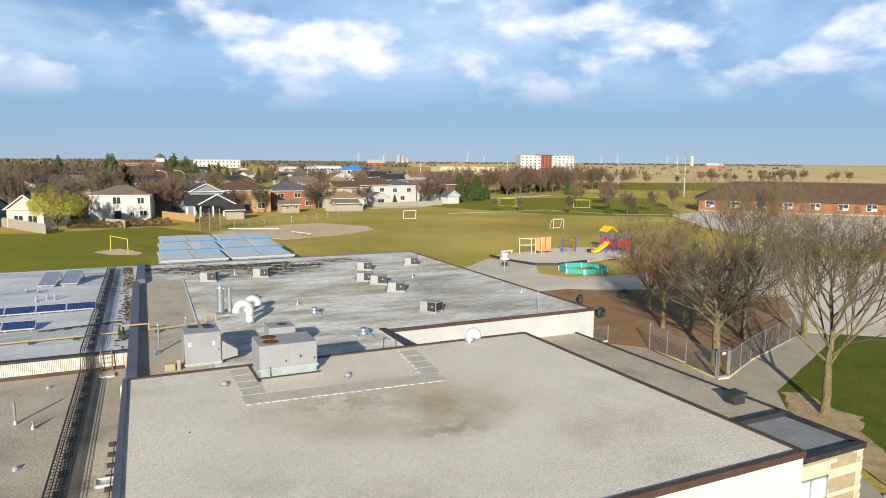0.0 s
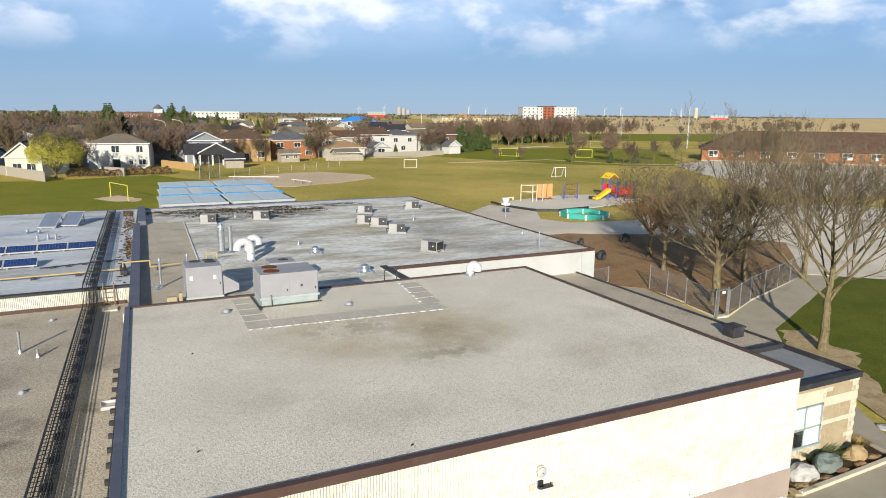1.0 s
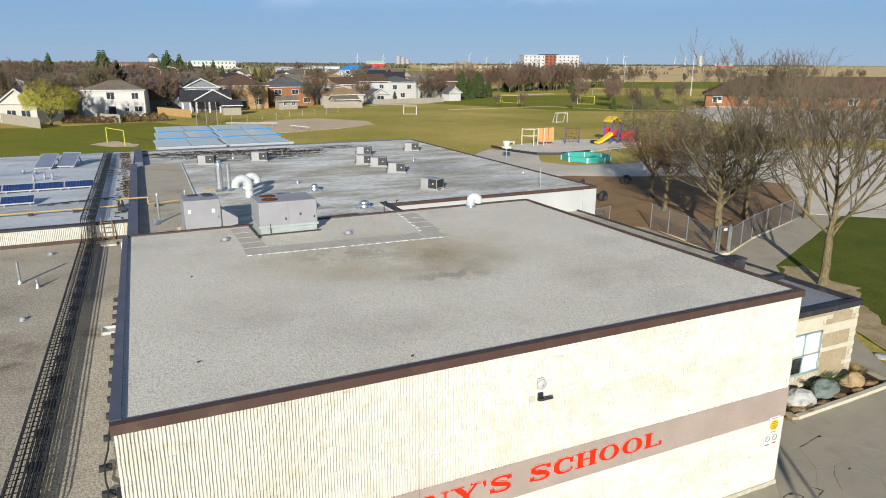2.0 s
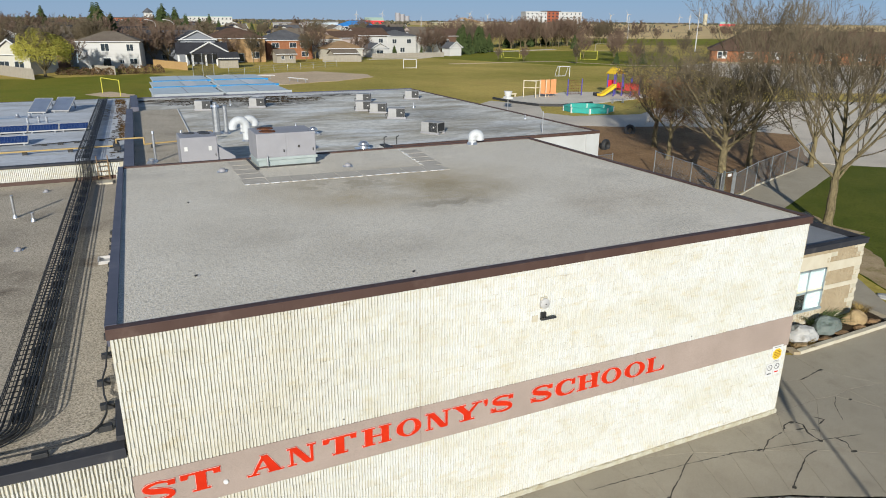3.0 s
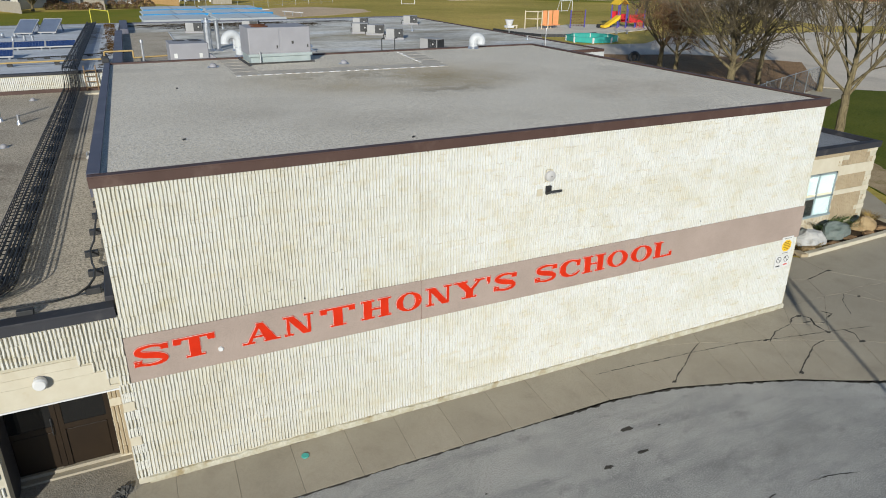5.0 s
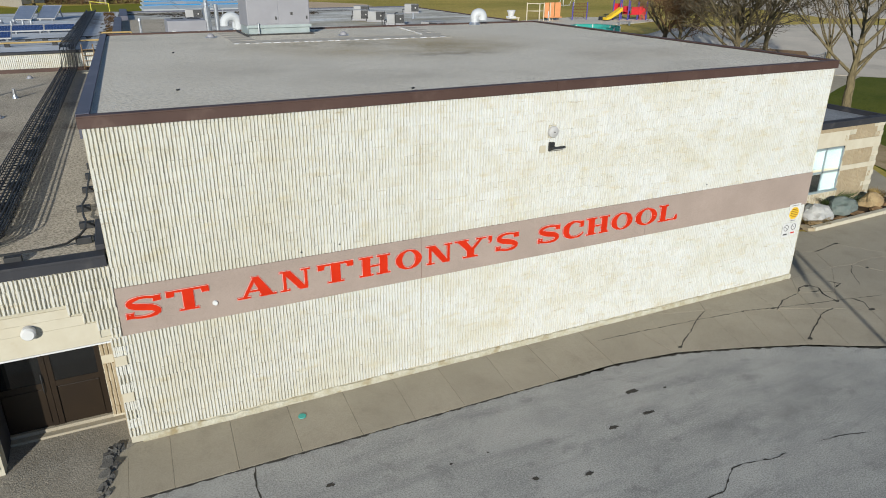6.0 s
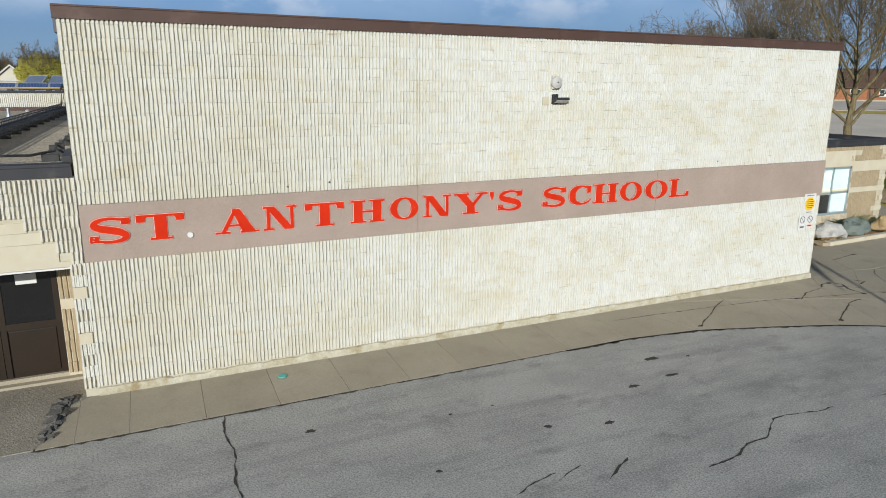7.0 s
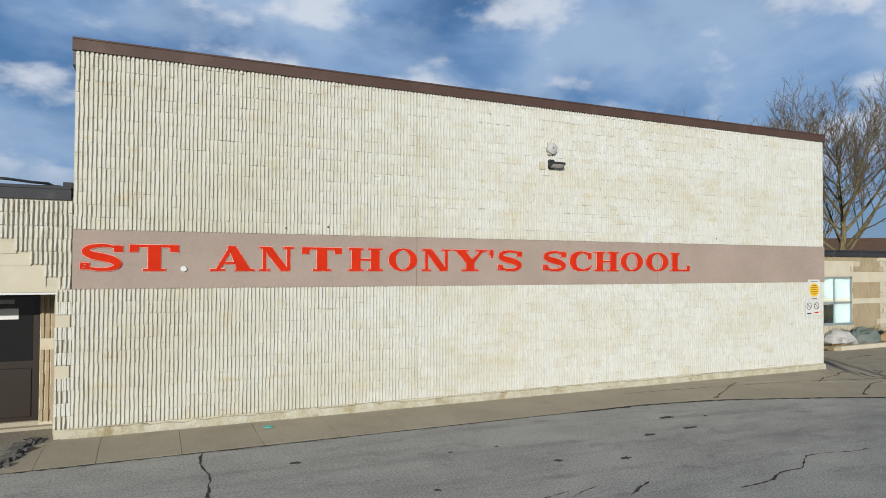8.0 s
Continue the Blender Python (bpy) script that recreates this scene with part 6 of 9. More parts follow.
STONE_GREEN = mat("green_stone", (0.13, 0.16, 0.145), (0.18, 0.20, 0.18), 0.3, rough=0.9, bump=0.5, bump_size=0.06, stain=(0.42, 0.42, 0.38), stain_size=0.25, stain_at=(0.64, 0.74))
STONE_TAN = mat("tan_stone", (0.38, 0.28, 0.15), (0.30, 0.21, 0.11), 0.4, rough=0.9, bump=0.5, bump_size=0.06)


def boulder(x, y, a, b, h, seed, material, label):
    bm = B()
    bmesh.ops.create_icosphere(bm, subdivisions=3, radius=1.0)
    for v in bm.verts:
        n = noise.noise(v.co * 1.3 + Vector((seed, 0, 0))) * 0.35 + noise.noise(v.co * 3 + Vector((0, seed, 0))) * 0.12
        v.co = v.co * (1 + n)
        v.co = Vector((x + v.co.x * a, y + v.co.y * b, ground_z(y) + 0.3 * h + v.co.z * h * 0.7))
    return solid("boulder", bm, material, label, "boulder", "boulders in the planting bed")


boulder(23.35, 3.2, 0.62, 0.42, 0.62, 1.5, STONE_PALE, "large pale grey boulder in the planting bed")
boulder(24.95, 3.35, 0.68, 0.42, 0.60, 4.2, STONE_GREEN, "dark green-grey boulder flecked with white")
boulder(26.75, 3.42, 0.48, 0.36, 0.52, 7.7, STONE_TAN, "rounded tan boulder beside the shrub")
boulder(22.75, 2.75, 0.35, 0.2, 0.2, 2.2, STONE_TAN, "flat tan stone at the bed's corner")
for x, y, s in ((25.3, 2.85, 3.1), (26.4, 2.9, 5.3), (27.5, 3.1, 8.8), (24.2, 2.75, 6.1)):
    boulder(x, y, 0.35, 0.22, 0.14, s, SOIL, "low mound of dry mulch")


def blades(name, x, y, z, count, spread, length, material, label, seed, flat=0.4):
    rnd = random.Random(seed)
    vs, fs = [], []
    for _ in range(count):
        a = rnd.uniform(0, math.tau)
        r = spread * math.sqrt(rnd.random())
        bx, by = x + r * 0.5 * math.cos(a), y + r * 0.5 * math.sin(a)
        l = length * rnd.uniform(0.6, 1.1)
        k = len(vs)
        w = 0.012
        for f, wz in ((0.0, 1.0), (0.6, 0.8), (1.0, 0.1)):
            px, py, pz = bx + math.cos(a) * l * f * flat * (0.5 + f), by + math.sin(a) * l * f * flat * (0.5 + f), z + l * (f - 0.35 * f * f)
            vs += [(px - math.sin(a) * w * wz, py + math.cos(a) * w * wz, pz), (px + math.sin(a) * w * wz, py - math.cos(a) * w * wz, pz)]
        fs += [(k, k + 1, k + 3, k + 2), (k + 2, k + 3, k + 5, k + 4)]
    me = bpy.data.meshes.new(name)
    me.from_pydata(vs, [], fs)
    me.materials.append(material)
    return tagged(new(name, me), label, "plant", kind="stuff")


SHRUB = mat("yucca_leaf", (0.06, 0.10, 0.025), (0.10, 0.14, 0.04), 0.2, rough=0.7)
STRAW = mat("dry_grass", (0.36, 0.25, 0.09), (0.26, 0.18, 0.07), 0.2, rough=1.0)
blades("shrub", 25.15, 3.85, 0.05, 420, 0.9, 0.85, SHRUB, "spiky green shrub under the window", 1, 0.7)
blades("dry_tuft", 22.9, 2.95, 0.03, 260, 0.8, 0.3, STRAW, "tuft of dry yellow grass", 2, 0.8)
blades("dry_tuft", 28.0, 4.0, 0.05, 120, 0.5, 0.4, STRAW, "tuft of dry yellow grass", 3, 0.6)
boulder(30.6, 4.6, 0.35, 0.3, 0.12, 9.1, STONE_PALE, "small pale stone on the bare soil")

# flag pole whose shadow crosses the pavement
post = thing("flag_pole", (9.6, -15.98, 0), "slim grey steel flag pole with a limp pale flag", "flag pole")
part("pole", rod(B(), (9.6, -15.98, 0), (9.6, -15.98, 8.2), 0.07, 0.045, 14), GALV, post)
part("base", rod(B(), (9.6, -15.98, 0), (9.6, -15.98, 0.25), 0.3, 0.22, 16), CONCRETE, post)
part("finial", rod(B(), (9.6, -15.98, 8.2), (9.6, -15.98, 8.3), 0.07, 0.03, 12), GAS_YELLOW, post)
cloth = B()
grid = []
for i in range(9):
    u = i / 8
    row = []
    for j in range(9):
        v = j / 8
        reach = 0.05 + 0.62 * u * (0.35 + 0.65 * v)
        sway = 0.07 * math.sin(9 * u + 2 * v)
        row.append(cloth.verts.new((9.6 - 0.857 * reach + 0.515 * sway, -15.98 + 0.515 * reach + 0.857 * sway, 7.9 - 1.5 * v - 1.3 * u * (0.5 + 0.5 * v))))
    grid.append(row)
for r0, r1 in zip(grid, grid[1:]):
    for j in range(8):
        cloth.faces.new((r0[j], r0[j + 1], r1[j + 1], r1[j]))
bmesh.ops.solidify(cloth, geom=cloth.faces[:], thickness=0.006)
part("flag", cloth, WHITE, post, "limp pale cloth flag")


# ---- trees ----
def tube_mesh(name, segs, material):
    """Tapered round bars in one mesh; segs are (p, q, r0, r1, sides)."""
    vs, fs = [], []
    for p, q, r0, r1, n in segs:
        d = (q - p).normalized()
        u = d.orthogonal().normalized()
        w = d.cross(u)
        k = len(vs)
        for c, r in ((p, r0), (q, r1)):
            for i in range(n):
                a = math.tau * i / n
                vs.append(tuple(c + (math.cos(a) * u + math.sin(a) * w) * r))
        for i in range(n):
            j = (i + 1) % n
            fs.append((k + i, k + j, k + n + j, k + n + i))
    me = bpy.data.meshes.new(name)
    me.from_pydata(vs, [], fs)
    me.materials.append(material)
    return me


def grow(seed, height, trunk_h, trunk_r, limbs, spread, counts, droop=0.0, lean=(0, 0), bare=0.25, twig=0.010, lift=0.35, leader=0.0, wiggle=1.0, fork=1.0):
    """The bars of a leafless tree at the origin: trunk and crown."""
    rnd = random.Random(seed)
    trunk, crown = [], []
    p = Vector((0, 0, -0.1))
    n = 5
    for i in range(n):
        q = Vector((lean[0] * (i + 1) / n + rnd.uniform(-0.04, 0.04), lean[1] * (i + 1) / n + rnd.uniform(-0.04, 0.04), trunk_h * (i + 1) / n))
        flare = 1.35 if i == 0 else 1.0
        trunk.append((p, q, trunk_r * (1 - 0.25 * i / n) * flare, trunk_r * (1 - 0.25 * (i + 1) / n), 12))
        p = q

    def branch(start, way, length, radius, level):
        steps = 5 if level < 2 else (4 if level == 2 else 3)
        pos, d = start, way.normalized()
        pts = [(pos, radius)]
        for s in range(steps):
            bend = Vector((rnd.uniform(-1, 1), rnd.uniform(-1, 1), rnd.uniform(-0.6, 0.8))) * (0.16 + 0.06 * level) * wiggle
            d = (d + bend + Vector((0, 0, (0.10 if level < 2 else 0.05) - droop * (level >= 2) * (0.35 + 0.3 * s)))).normalized()
            new_pos = pos + d * (length / steps)
            r1 = max(radius * (1 - 0.8 * (s + 1) / steps), twig * 0.55)
            (trunk if level == 0 else crown).append((pos, new_pos, pts[-1][1], r1, 7 if level == 0 else (5 if level == 1 else 3)))
            pos = new_pos
            pts.append((pos, r1))
        if level >= len(counts):
            return
        for c in range(counts[level]):
            f = bare + (1 - bare) * (c + rnd.random()) / counts[level]
            i = min(int(f * steps), steps - 1)
            g = f * steps - i
            at = pts[i][0].lerp(pts[i + 1][0], g)
            here = (pts[i + 1][0] - pts[i][0]).normalized()
            side_way = here.orthogonal().normalized()
            side_way.rotate(Matrix.Rotation(rnd.uniform(0, math.tau), 3, here))
            spread_f = rnd.uniform(0.55, 1.0)
            w = here * (1 - 0.45 * spread_f) + side_way * spread_f * fork + Vector((0, 0, lift * (1 if level < 2 else 0.4)))
            branch(at, w, length * rnd.uniform(0.42, 0.66) * (1 - 0.35 * f), max(pts[i][1] * 0.55, twig), level + 1)

    if leader:
        m = 8
        for i in range(m):
            q = Vector((p.x + rnd.uniform(-0.12, 0.12), p.y + rnd.uniform(-0.12, 0.12), trunk_h + (leader - trunk_h) * (i + 1) / m))
            trunk.append((p, q, trunk_r * 0.62 * (1 - i / m) + twig, trunk_r * 0.62 * (1 - (i + 1) / m) + twig, 8))
            p = q
    for k in range(limbs):
        f = k / limbs if leader else 0.0
        a = math.tau * (k * (0.382 if leader else 1.0 / limbs) + rnd.uniform(-0.25, 0.25) / limbs)
        out = spread * rnd.uniform(0.6, 1.1)
        w = Vector((math.cos(a) * out, math.sin(a) * out, 1.0))
        z = trunk_h * (0.78 + 0.22 * (k + 1) / limbs) if not leader else trunk_h * 0.92 + (leader - trunk_h) * 0.9 * f
        reach = (height - trunk_h) * rnd.uniform(0.85, 1.05) * (1 - 0.68 * f)
        branch(Vector((lean[0] * min(z / trunk_h, 1), lean[1] * min(z / trunk_h, 1), z)), w, reach, trunk_r * rnd.uniform(0.26, 0.40) * (1 - 0.6 * f), 0)
    return trunk, crown


def bare_tree(x, y, seed, label, twigs, **k):
    trunk, crown = grow(seed, **k)
    t = thing("tree", (0, 0, 0), label, "tree")
    part("trunk", tube_mesh("trunk", trunk, BARK), BARK, t)
    part("crown", tube_mesh("crown", crown, twigs), twigs, t, "dense leafless branches and twigs")
    t.matrix_basis = pose(x, y, ground_z(y) - 0.02)
    return t


bare_tree(36.6, 11.95, 17, "tall leafless tree with a pale mossy trunk beside the footpath", TWIG, height=11.4, trunk_h=2.9, trunk_r=0.27, limbs=20, spread=1.5, counts=(8, 7, 5), droop=0.03, lean=(0.15, 0.2), twig=0.012, lift=0.22, wiggle=0.45, bare=0.2, fork=0.75, leader=9.4)
bare_tree(37.4, 20.7, 12, "broad leafless tree with mossy limbs by the fence gate", TWIG, height=9.4, trunk_h=2.6, trunk_r=0.32, limbs=24, spread=2.2, counts=(8, 7, 5), droop=0.14, lean=(0.25, 0.3), twig=0.0135, lift=0.12, wiggle=0.6, bare=0.12, fork=0.85, leader=7.4)
bare_tree(44.4, 24.5, 21, "slender leafless tree among its neighbours", TWIG, height=11.5, trunk_h=2.6, trunk_r=0.22, limbs=14, spread=1.0, counts=(8, 6, 5), droop=0.0, twig=0.013, lift=0.3, wiggle=0.40, fork=0.75, leader=10.0)
bare_tree(40.4, 29.0, 33, "low spreading tree with drooping rust-brown twigs", TWIG_RED, height=6.4, trunk_h=2.2, trunk_r=0.18, limbs=17, spread=1.9, counts=(9, 8, 6), droop=0.40, twig=0.011, lift=0.15, bare=0.1, leader=5.6)
bare_tree(42.5, 33.0, 41, "leafless tree with drooping twigs in the fenced yard", TWIG, height=8.2, trunk_h=2.4, trunk_r=0.22, limbs=10, spread=1.2, counts=(9, 8, 7), droop=0.25, twig=0.010)
bare_tree(49.5, 23.0, 52, "thin leafless tree near the yard", TWIG, height=9.5, trunk_h=2.4, trunk_r=0.20, limbs=7, spread=0.6, counts=(7, 7, 6), droop=0.02, twig=0.011)


# ---- chain-link fence ----
FENCE_WIRE = mat("fence_wire", (0.16, 0.165, 0.165), (0.12, 0.125, 0.125), 0.3, rough=0.6)


def chain_fence(points, h, label):
    f = thing("chain_link_fence", (*points[0], ground_z(points[0][1])), label, "fence")
    bm = B()
    for (x0, y0), (x1, y1) in zip(points, points[1:]):
        length = math.hypot(x1 - x0, y1 - y0)
        n = max(1, round(length / 2.4))
        for i in range(n + 1):
            g = i / n
            x, y = x0 + (x1 - x0) * g, y0 + (y1 - y0) * g
            if i < n or (x1, y1) == points[-1]:
                part("post", rod(B(), (x, y, ground_z(y) - 0.1), (x, y, ground_z(y) + h + 0.08), 0.04, 0.04, 8), GALV, f)
        part("top_rail", rods([(x0, y0, ground_z(y0) + h), (x1, y1, ground_z(y1) + h)], 0.025, 6), GALV, f)
        part("bottom_board", slab(B(), [(x0, y0 - 0.04), (x1, y1 - 0.04), (x1, y1 + 0.04), (x0, y0 + 0.04)], min(ground_z(y0), ground_z(y1)) - 0.1, min(ground_z(y0), ground_z(y1)) + 0.14), SMOOTH_BLOCK, f)
        step, run = 0.11, length
        k = int(run / step)
        for i in range(-int(h / step), k):
            for s in (1, -1):
                a, b = i * step, i * step + h
                za, zb = 0.08, h
                a0, b0 = max(a, 0), min(b, run)
                if b0 <= a0:
                    continue
                z0, z1 = za + (a0 - a) / h * (zb - za), za + (b0 - a) / h * (zb - za)
                if s < 0:
                    z0, z1 = za + zb - z0, za + zb - z1
                p = (x0 + (x1 - x0) * a0 / run, y0 + (y1 - y0) * a0 / run)
                q = (x0 + (x1 - x0) * b0 / run, y0 + (y1 - y0) * b0 / run)
                rod(bm, (*p, ground_z(p[1]) + z0), (*q, ground_z(q[1]) + z1), 0.0042, n=3, caps=False)
    tagged(part("mesh_wire", bm, FENCE_WIRE, f, "woven grey wire mesh"), kind="stuff")
    return f


chain_fence([(35.6, 25.3), (35.4, 21.5), (35.0, 18.5)], 1.75, "galvanised chain-link fence with a timber kick board")
chain_fence([(36.0, 18.3), (40.2, 20.2), (50.0, 23.6)], 1.75, "galvanised chain-link fence along the footpath")
chain_fence([(28.2, 27.2), (33.6, 27.6)], 1.2, "low galvanised chain-link fence beside the wall")
gate = thing("fence_gate", (35.5, 18.4, ground_z(18.4)), "narrow metal gate with a small white plate", "gate")
z = ground_z(18.4)
for x in (35.05, 35.95):
    part("gate_post", boxed(x - 0.05, x + 0.05, 18.33, 18.43, z - 0.1, z + 2.0), GALV, gate)
part("gate_leaf", box(box(box(boxed(35.1, 35.16, 18.36, 18.4, z + 0.1, z + 1.9), 35.84, 35.9, 18.36, 18.4, z + 0.1, z + 1.9), 35.1, 35.9, 18.36, 18.4, z + 1.84, z + 1.9), 35.1, 35.9, 18.36, 18.4, z + 0.1, z + 0.22), GALV, gate)
part("plate", boxed(35.35, 35.65, 18.34, 18.36, z + 1.6, z + 1.78), WHITE, gate)
part("sill", boxed(35.0, 36.0, 18.25, 18.45, z - 0.05, z + 0.1), SMOOTH_BLOCK, gate)
for k, (x, y, tilt, turn) in enumerate(((37.7, 33.6, 90, 20), (44.2, 38.3, 90, -15), (38.8, 38.0, 90, 50))):
    bm = B()
    R, r = 0.40, 0.17
    rings = [[bm.verts.new(((R + r * math.cos(b)) * math.cos(a), (R + r * math.cos(b)) * math.sin(a), r * 1.2 * math.sin(b))) for b in [j * math.tau / 10 for j in range(10)]] for a in [i * math.tau / 22 for i in range(22)]]
    for i in range(22):
        for j in range(10):
            bm.faces.new((rings[i][j], rings[(i + 1) % 22][j], rings[(i + 1) % 22][(j + 1) % 10], rings[i][(j + 1) % 10]))
    bmesh.ops.recalc_face_normals(bm, faces=bm.faces)
    t = solid("tyre", bm, BLACK, "old black truck tyre half sunk in bare soil", "tyre", "tyres in the yard")
    t.matrix_basis = pose(x, y, ground_z(y) + 0.30, tilt, 0, turn)

# ---- playground ----
PLAY_RED = mat("play_red", (0.62, 0.025, 0.03), (0.52, 0.02, 0.025), 0.4, rough=0.5)
PLAY_BLUE = mat("play_violet", (0.07, 0.06, 0.30), (0.06, 0.05, 0.24), 0.4, rough=0.5)
PLAY_YELLOW = mat("play_yellow", (0.80, 0.52, 0.02), (0.72, 0.45, 0.02), 0.4, rough=0.5)
PLAY_ORANGE = mat("play_orange", (0.72, 0.30, 0.12), (0.64, 0.26, 0.10), 0.4, rough=0.55)
PLAY_BEIGE = mat("play_beige", (0.60, 0.52, 0.36), (0.52, 0.45, 0.31), 0.4, rough=0.6)
TEAL = mat("teal_board", (0.03, 0.36, 0.30), (0.04, 0.30, 0.26), 0.5, rough=0.6)
ZP = 2.03


def play_tower():
    t = thing("play_structure", (63.5, 63.5, ZP), "red, violet and yellow climbing frame with a slide", "play structure")
    for x, y, h in ((62.2, 64.6, 3.0), (63.6, 64.6, 3.0), (62.2, 63.2, 3.0), (63.6, 63.2, 3.0), (64.8, 64.4, 2.4), (66.0, 64.0, 2.4), (64.8, 62.8, 2.4), (66.0, 62.4, 2.4), (66.8, 63.4, 2.2)):
        part("post", rod(B(), (x, y, ZP), (x, y, ZP + h), 0.09, 0.09, 10), PLAY_BLUE, t)
    part("deck", boxed(62.2, 63.6, 63.2, 64.6, ZP + 1.15, ZP + 1.25), PLAY_RED, t)
    part("deck", boxed(63.6, 66.0, 62.6, 64.4, ZP + 0.75, ZP + 0.85), PLAY_RED, t)
    for x0, x1, y0, y1, z0, z1 in ((62.2, 63.6, 64.55, 64.65, 1.25, 2.1), (63.6, 66.0, 62.55, 62.65, 0.85, 1.75), (66.0, 66.1, 62.6, 64.2, 0.85, 1.75), (63.7, 64.7, 64.35, 64.45, 0.85, 1.75)):
        part("panel", boxed(x0, x1, y0, y1, ZP + z0, ZP + z1, bevel=0.02), PLAY_RED, t)
    for k in range(5):
        part("rung", rods([(64.9 + 0.24 * k, 62.5, ZP + 0.1), (64.9 + 0.24 * k, 62.5, ZP + 1.9)], 0.035, 6), PLAY_RED, t)
    roof = B()
    prism(roof, [(61.95, ZP + 3.0), (62.9, ZP + 3.75), (63.85, ZP + 3.0), (63.75, ZP + 2.95), (62.9, ZP + 3.62), (62.05, ZP + 2.95)], 63.0, 64.8)
    part("roof", roof, PLAY_YELLOW, t, "yellow pitched roof")
    slide = B()
    prism(slide, [(62.2, ZP + 1.25), (62.2, ZP + 1.7), (61.0, ZP + 1.0), (60.2, ZP + 0.55), (59.7, ZP + 0.5), (59.7, ZP + 0.2), (60.3, ZP + 0.25)], 62.7, 63.5)
    part("slide", slide, PLAY_YELLOW, t, "yellow plastic slide")
    part("step", boxed(60.0, 60.8, 64.2, 64.8, ZP, ZP + 0.5, bevel=0.02), BLACK, t)


play_tower()
c = thing("climbing_frame", (51.5, 65.8, ZP), "beige climbing bars with an orange panel", "climbing frame")
for x, y in ((50.0, 66.7), (51.0, 65.3), (52.2, 66.1), (52.9, 65.7), (53.8, 66.4), (54.8, 66.6)):
    part("post", rod(B(), (x, y, ZP), (x, y, ZP + 2.3), 0.07, 0.07, 8), PLAY_BEIGE, c)
for p, q in (((50.0, 66.7), (51.0, 65.3)), ((51.0, 65.3), (52.2, 66.1)), ((50.0, 66.7), (52.2, 66.1))):
    part("bar", rods([(*p, ZP + 2.2), (*q, ZP + 2.2)], 0.05, 6), PLAY_BEIGE, c)
    part("bar", rods([(*p, ZP + 1.3), (*q, ZP + 1.3)], 0.04, 6), PLAY_BEIGE, c)
for x0, x1 in ((52.3, 52.9), (53.0, 53.7), (53.85, 54.7)):
    part("panel", boxed(x0, x1, 66.0, 66.1, ZP + 0.5, ZP + 2.3, bevel=0.02), PLAY_ORANGE, c, "orange plastic panel")
part("deck", boxed(52.3, 54.7, 65.6, 66.6, ZP + 0.45, ZP + 0.55), PLAY_ORANGE, c)
n = thing("net_climber", (57.6, 65.8, ZP), "violet posts with a slack climbing net", "climbing net")
for x in (56.5, 58.8):
    part("post", rod(B(), (x, 65.8, ZP), (x, 65.8, ZP + 2.3), 0.08, 0.08, 8), PLAY_BLUE, n)
bm = B()
for k in range(6):
    rod(bm, (56.5, 65.8, ZP + 0.3 + 0.36 * k), (58.8, 65.8, ZP + 0.3 + 0.36 * k), 0.022, n=4)
    rod(bm, (56.6 + 0.42 * k, 65.8, ZP + 0.3), (56.7 + 0.4 * k, 65.8, ZP + 2.1), 0.022, n=4)
tagged(part("net", bm, RUST, n), kind="stuff")
fb = thing("funnel_ball", (40.5, 54.7, ZP - 0.03), "white plastic funnel on a grey post", "play post")
part("post", rod(B(), (40.5, 54.7, 2.0), (40.5, 54.7, 3.7), 0.06, 0.06, 8), GALV, fb)
part("funnel", rod(B(), (40.5, 54.7, 3.6), (40.5, 54.7, 4.25), 0.26, 0.48, 16), WHITE, fb)
part("chutes", boxed(40.1, 40.9, 54.3, 55.1, 3.4, 3.65, bevel=0.05), WHITE, fb)
pit = thing("ball_pit", (48.7, 51.3, 2.0), "octagonal teal and white low wall of a ball court", "ball court")
for k in range(8):
    a0, a1 = k * math.pi / 4 + 0.2, (k + 1) * math.pi / 4 + 0.2
    p, q = Vector((49.2 + 2.75 * math.cos(a0), 51.4 + 2.75 * math.sin(a0))), Vector((49.2 + 2.75 * math.cos(a1), 51.4 + 2.75 * math.sin(a1)))
    o = (p + q) / 2 - Vector((49.2, 51.4))
    o = o.normalized() * 0.05
    part("board", slab(B(), [tuple(p + o), tuple(q + o), tuple(q - o), tuple(p - o)], 2.05, 2.58), TEAL, pit)
    part("post", boxed(p.x - 0.09, p.x + 0.09, p.y - 0.09, p.y + 0.09, 2.0, 2.62), WHITE, pit)
    part("cap", slab(B(), [tuple(p + o * 2), tuple(q + o * 2), tuple(q - o * 2), tuple(p - o * 2)], 2.58, 2.63), TEAL, pit)
bn = thing("bench", (57.6, 56.6, 2.0), "low grey bench on the grass", "bench")
part("seat", boxed(56.6, 58.6, 56.4, 56.8, 2.42, 2.5, bevel=0.01), UNIT_GREY, bn)
for x in (56.8, 58.4):
    part("leg", boxed(x - 0.05, x + 0.05, 56.45, 56.75, 2.0, 2.42), GALV, bn)
edge = thing("sand_edging", (46, 60, 2.0), "black timber edging of the sand area", "edging")
pts = [(45.1, 66.2), (45.3, 61), (46.4, 57.4), (49, 56.2), (54, 57.0)]
for p, q in zip(pts, pts[1:]):
    d = (Vector(q) - Vector(p)).normalized()
    o = Vector((d.y, -d.x)) * 0.12
    part("timber", slab(B(), [tuple(Vector(p) + o), tuple(Vector(q) + o), tuple(Vector(q) - o), tuple(Vector(p) - o)], 1.95, 2.32), BLACK, edge)
bar = thing("balance_bar", (48.6, 68, 2.0), "low pale balance beam", "beam")
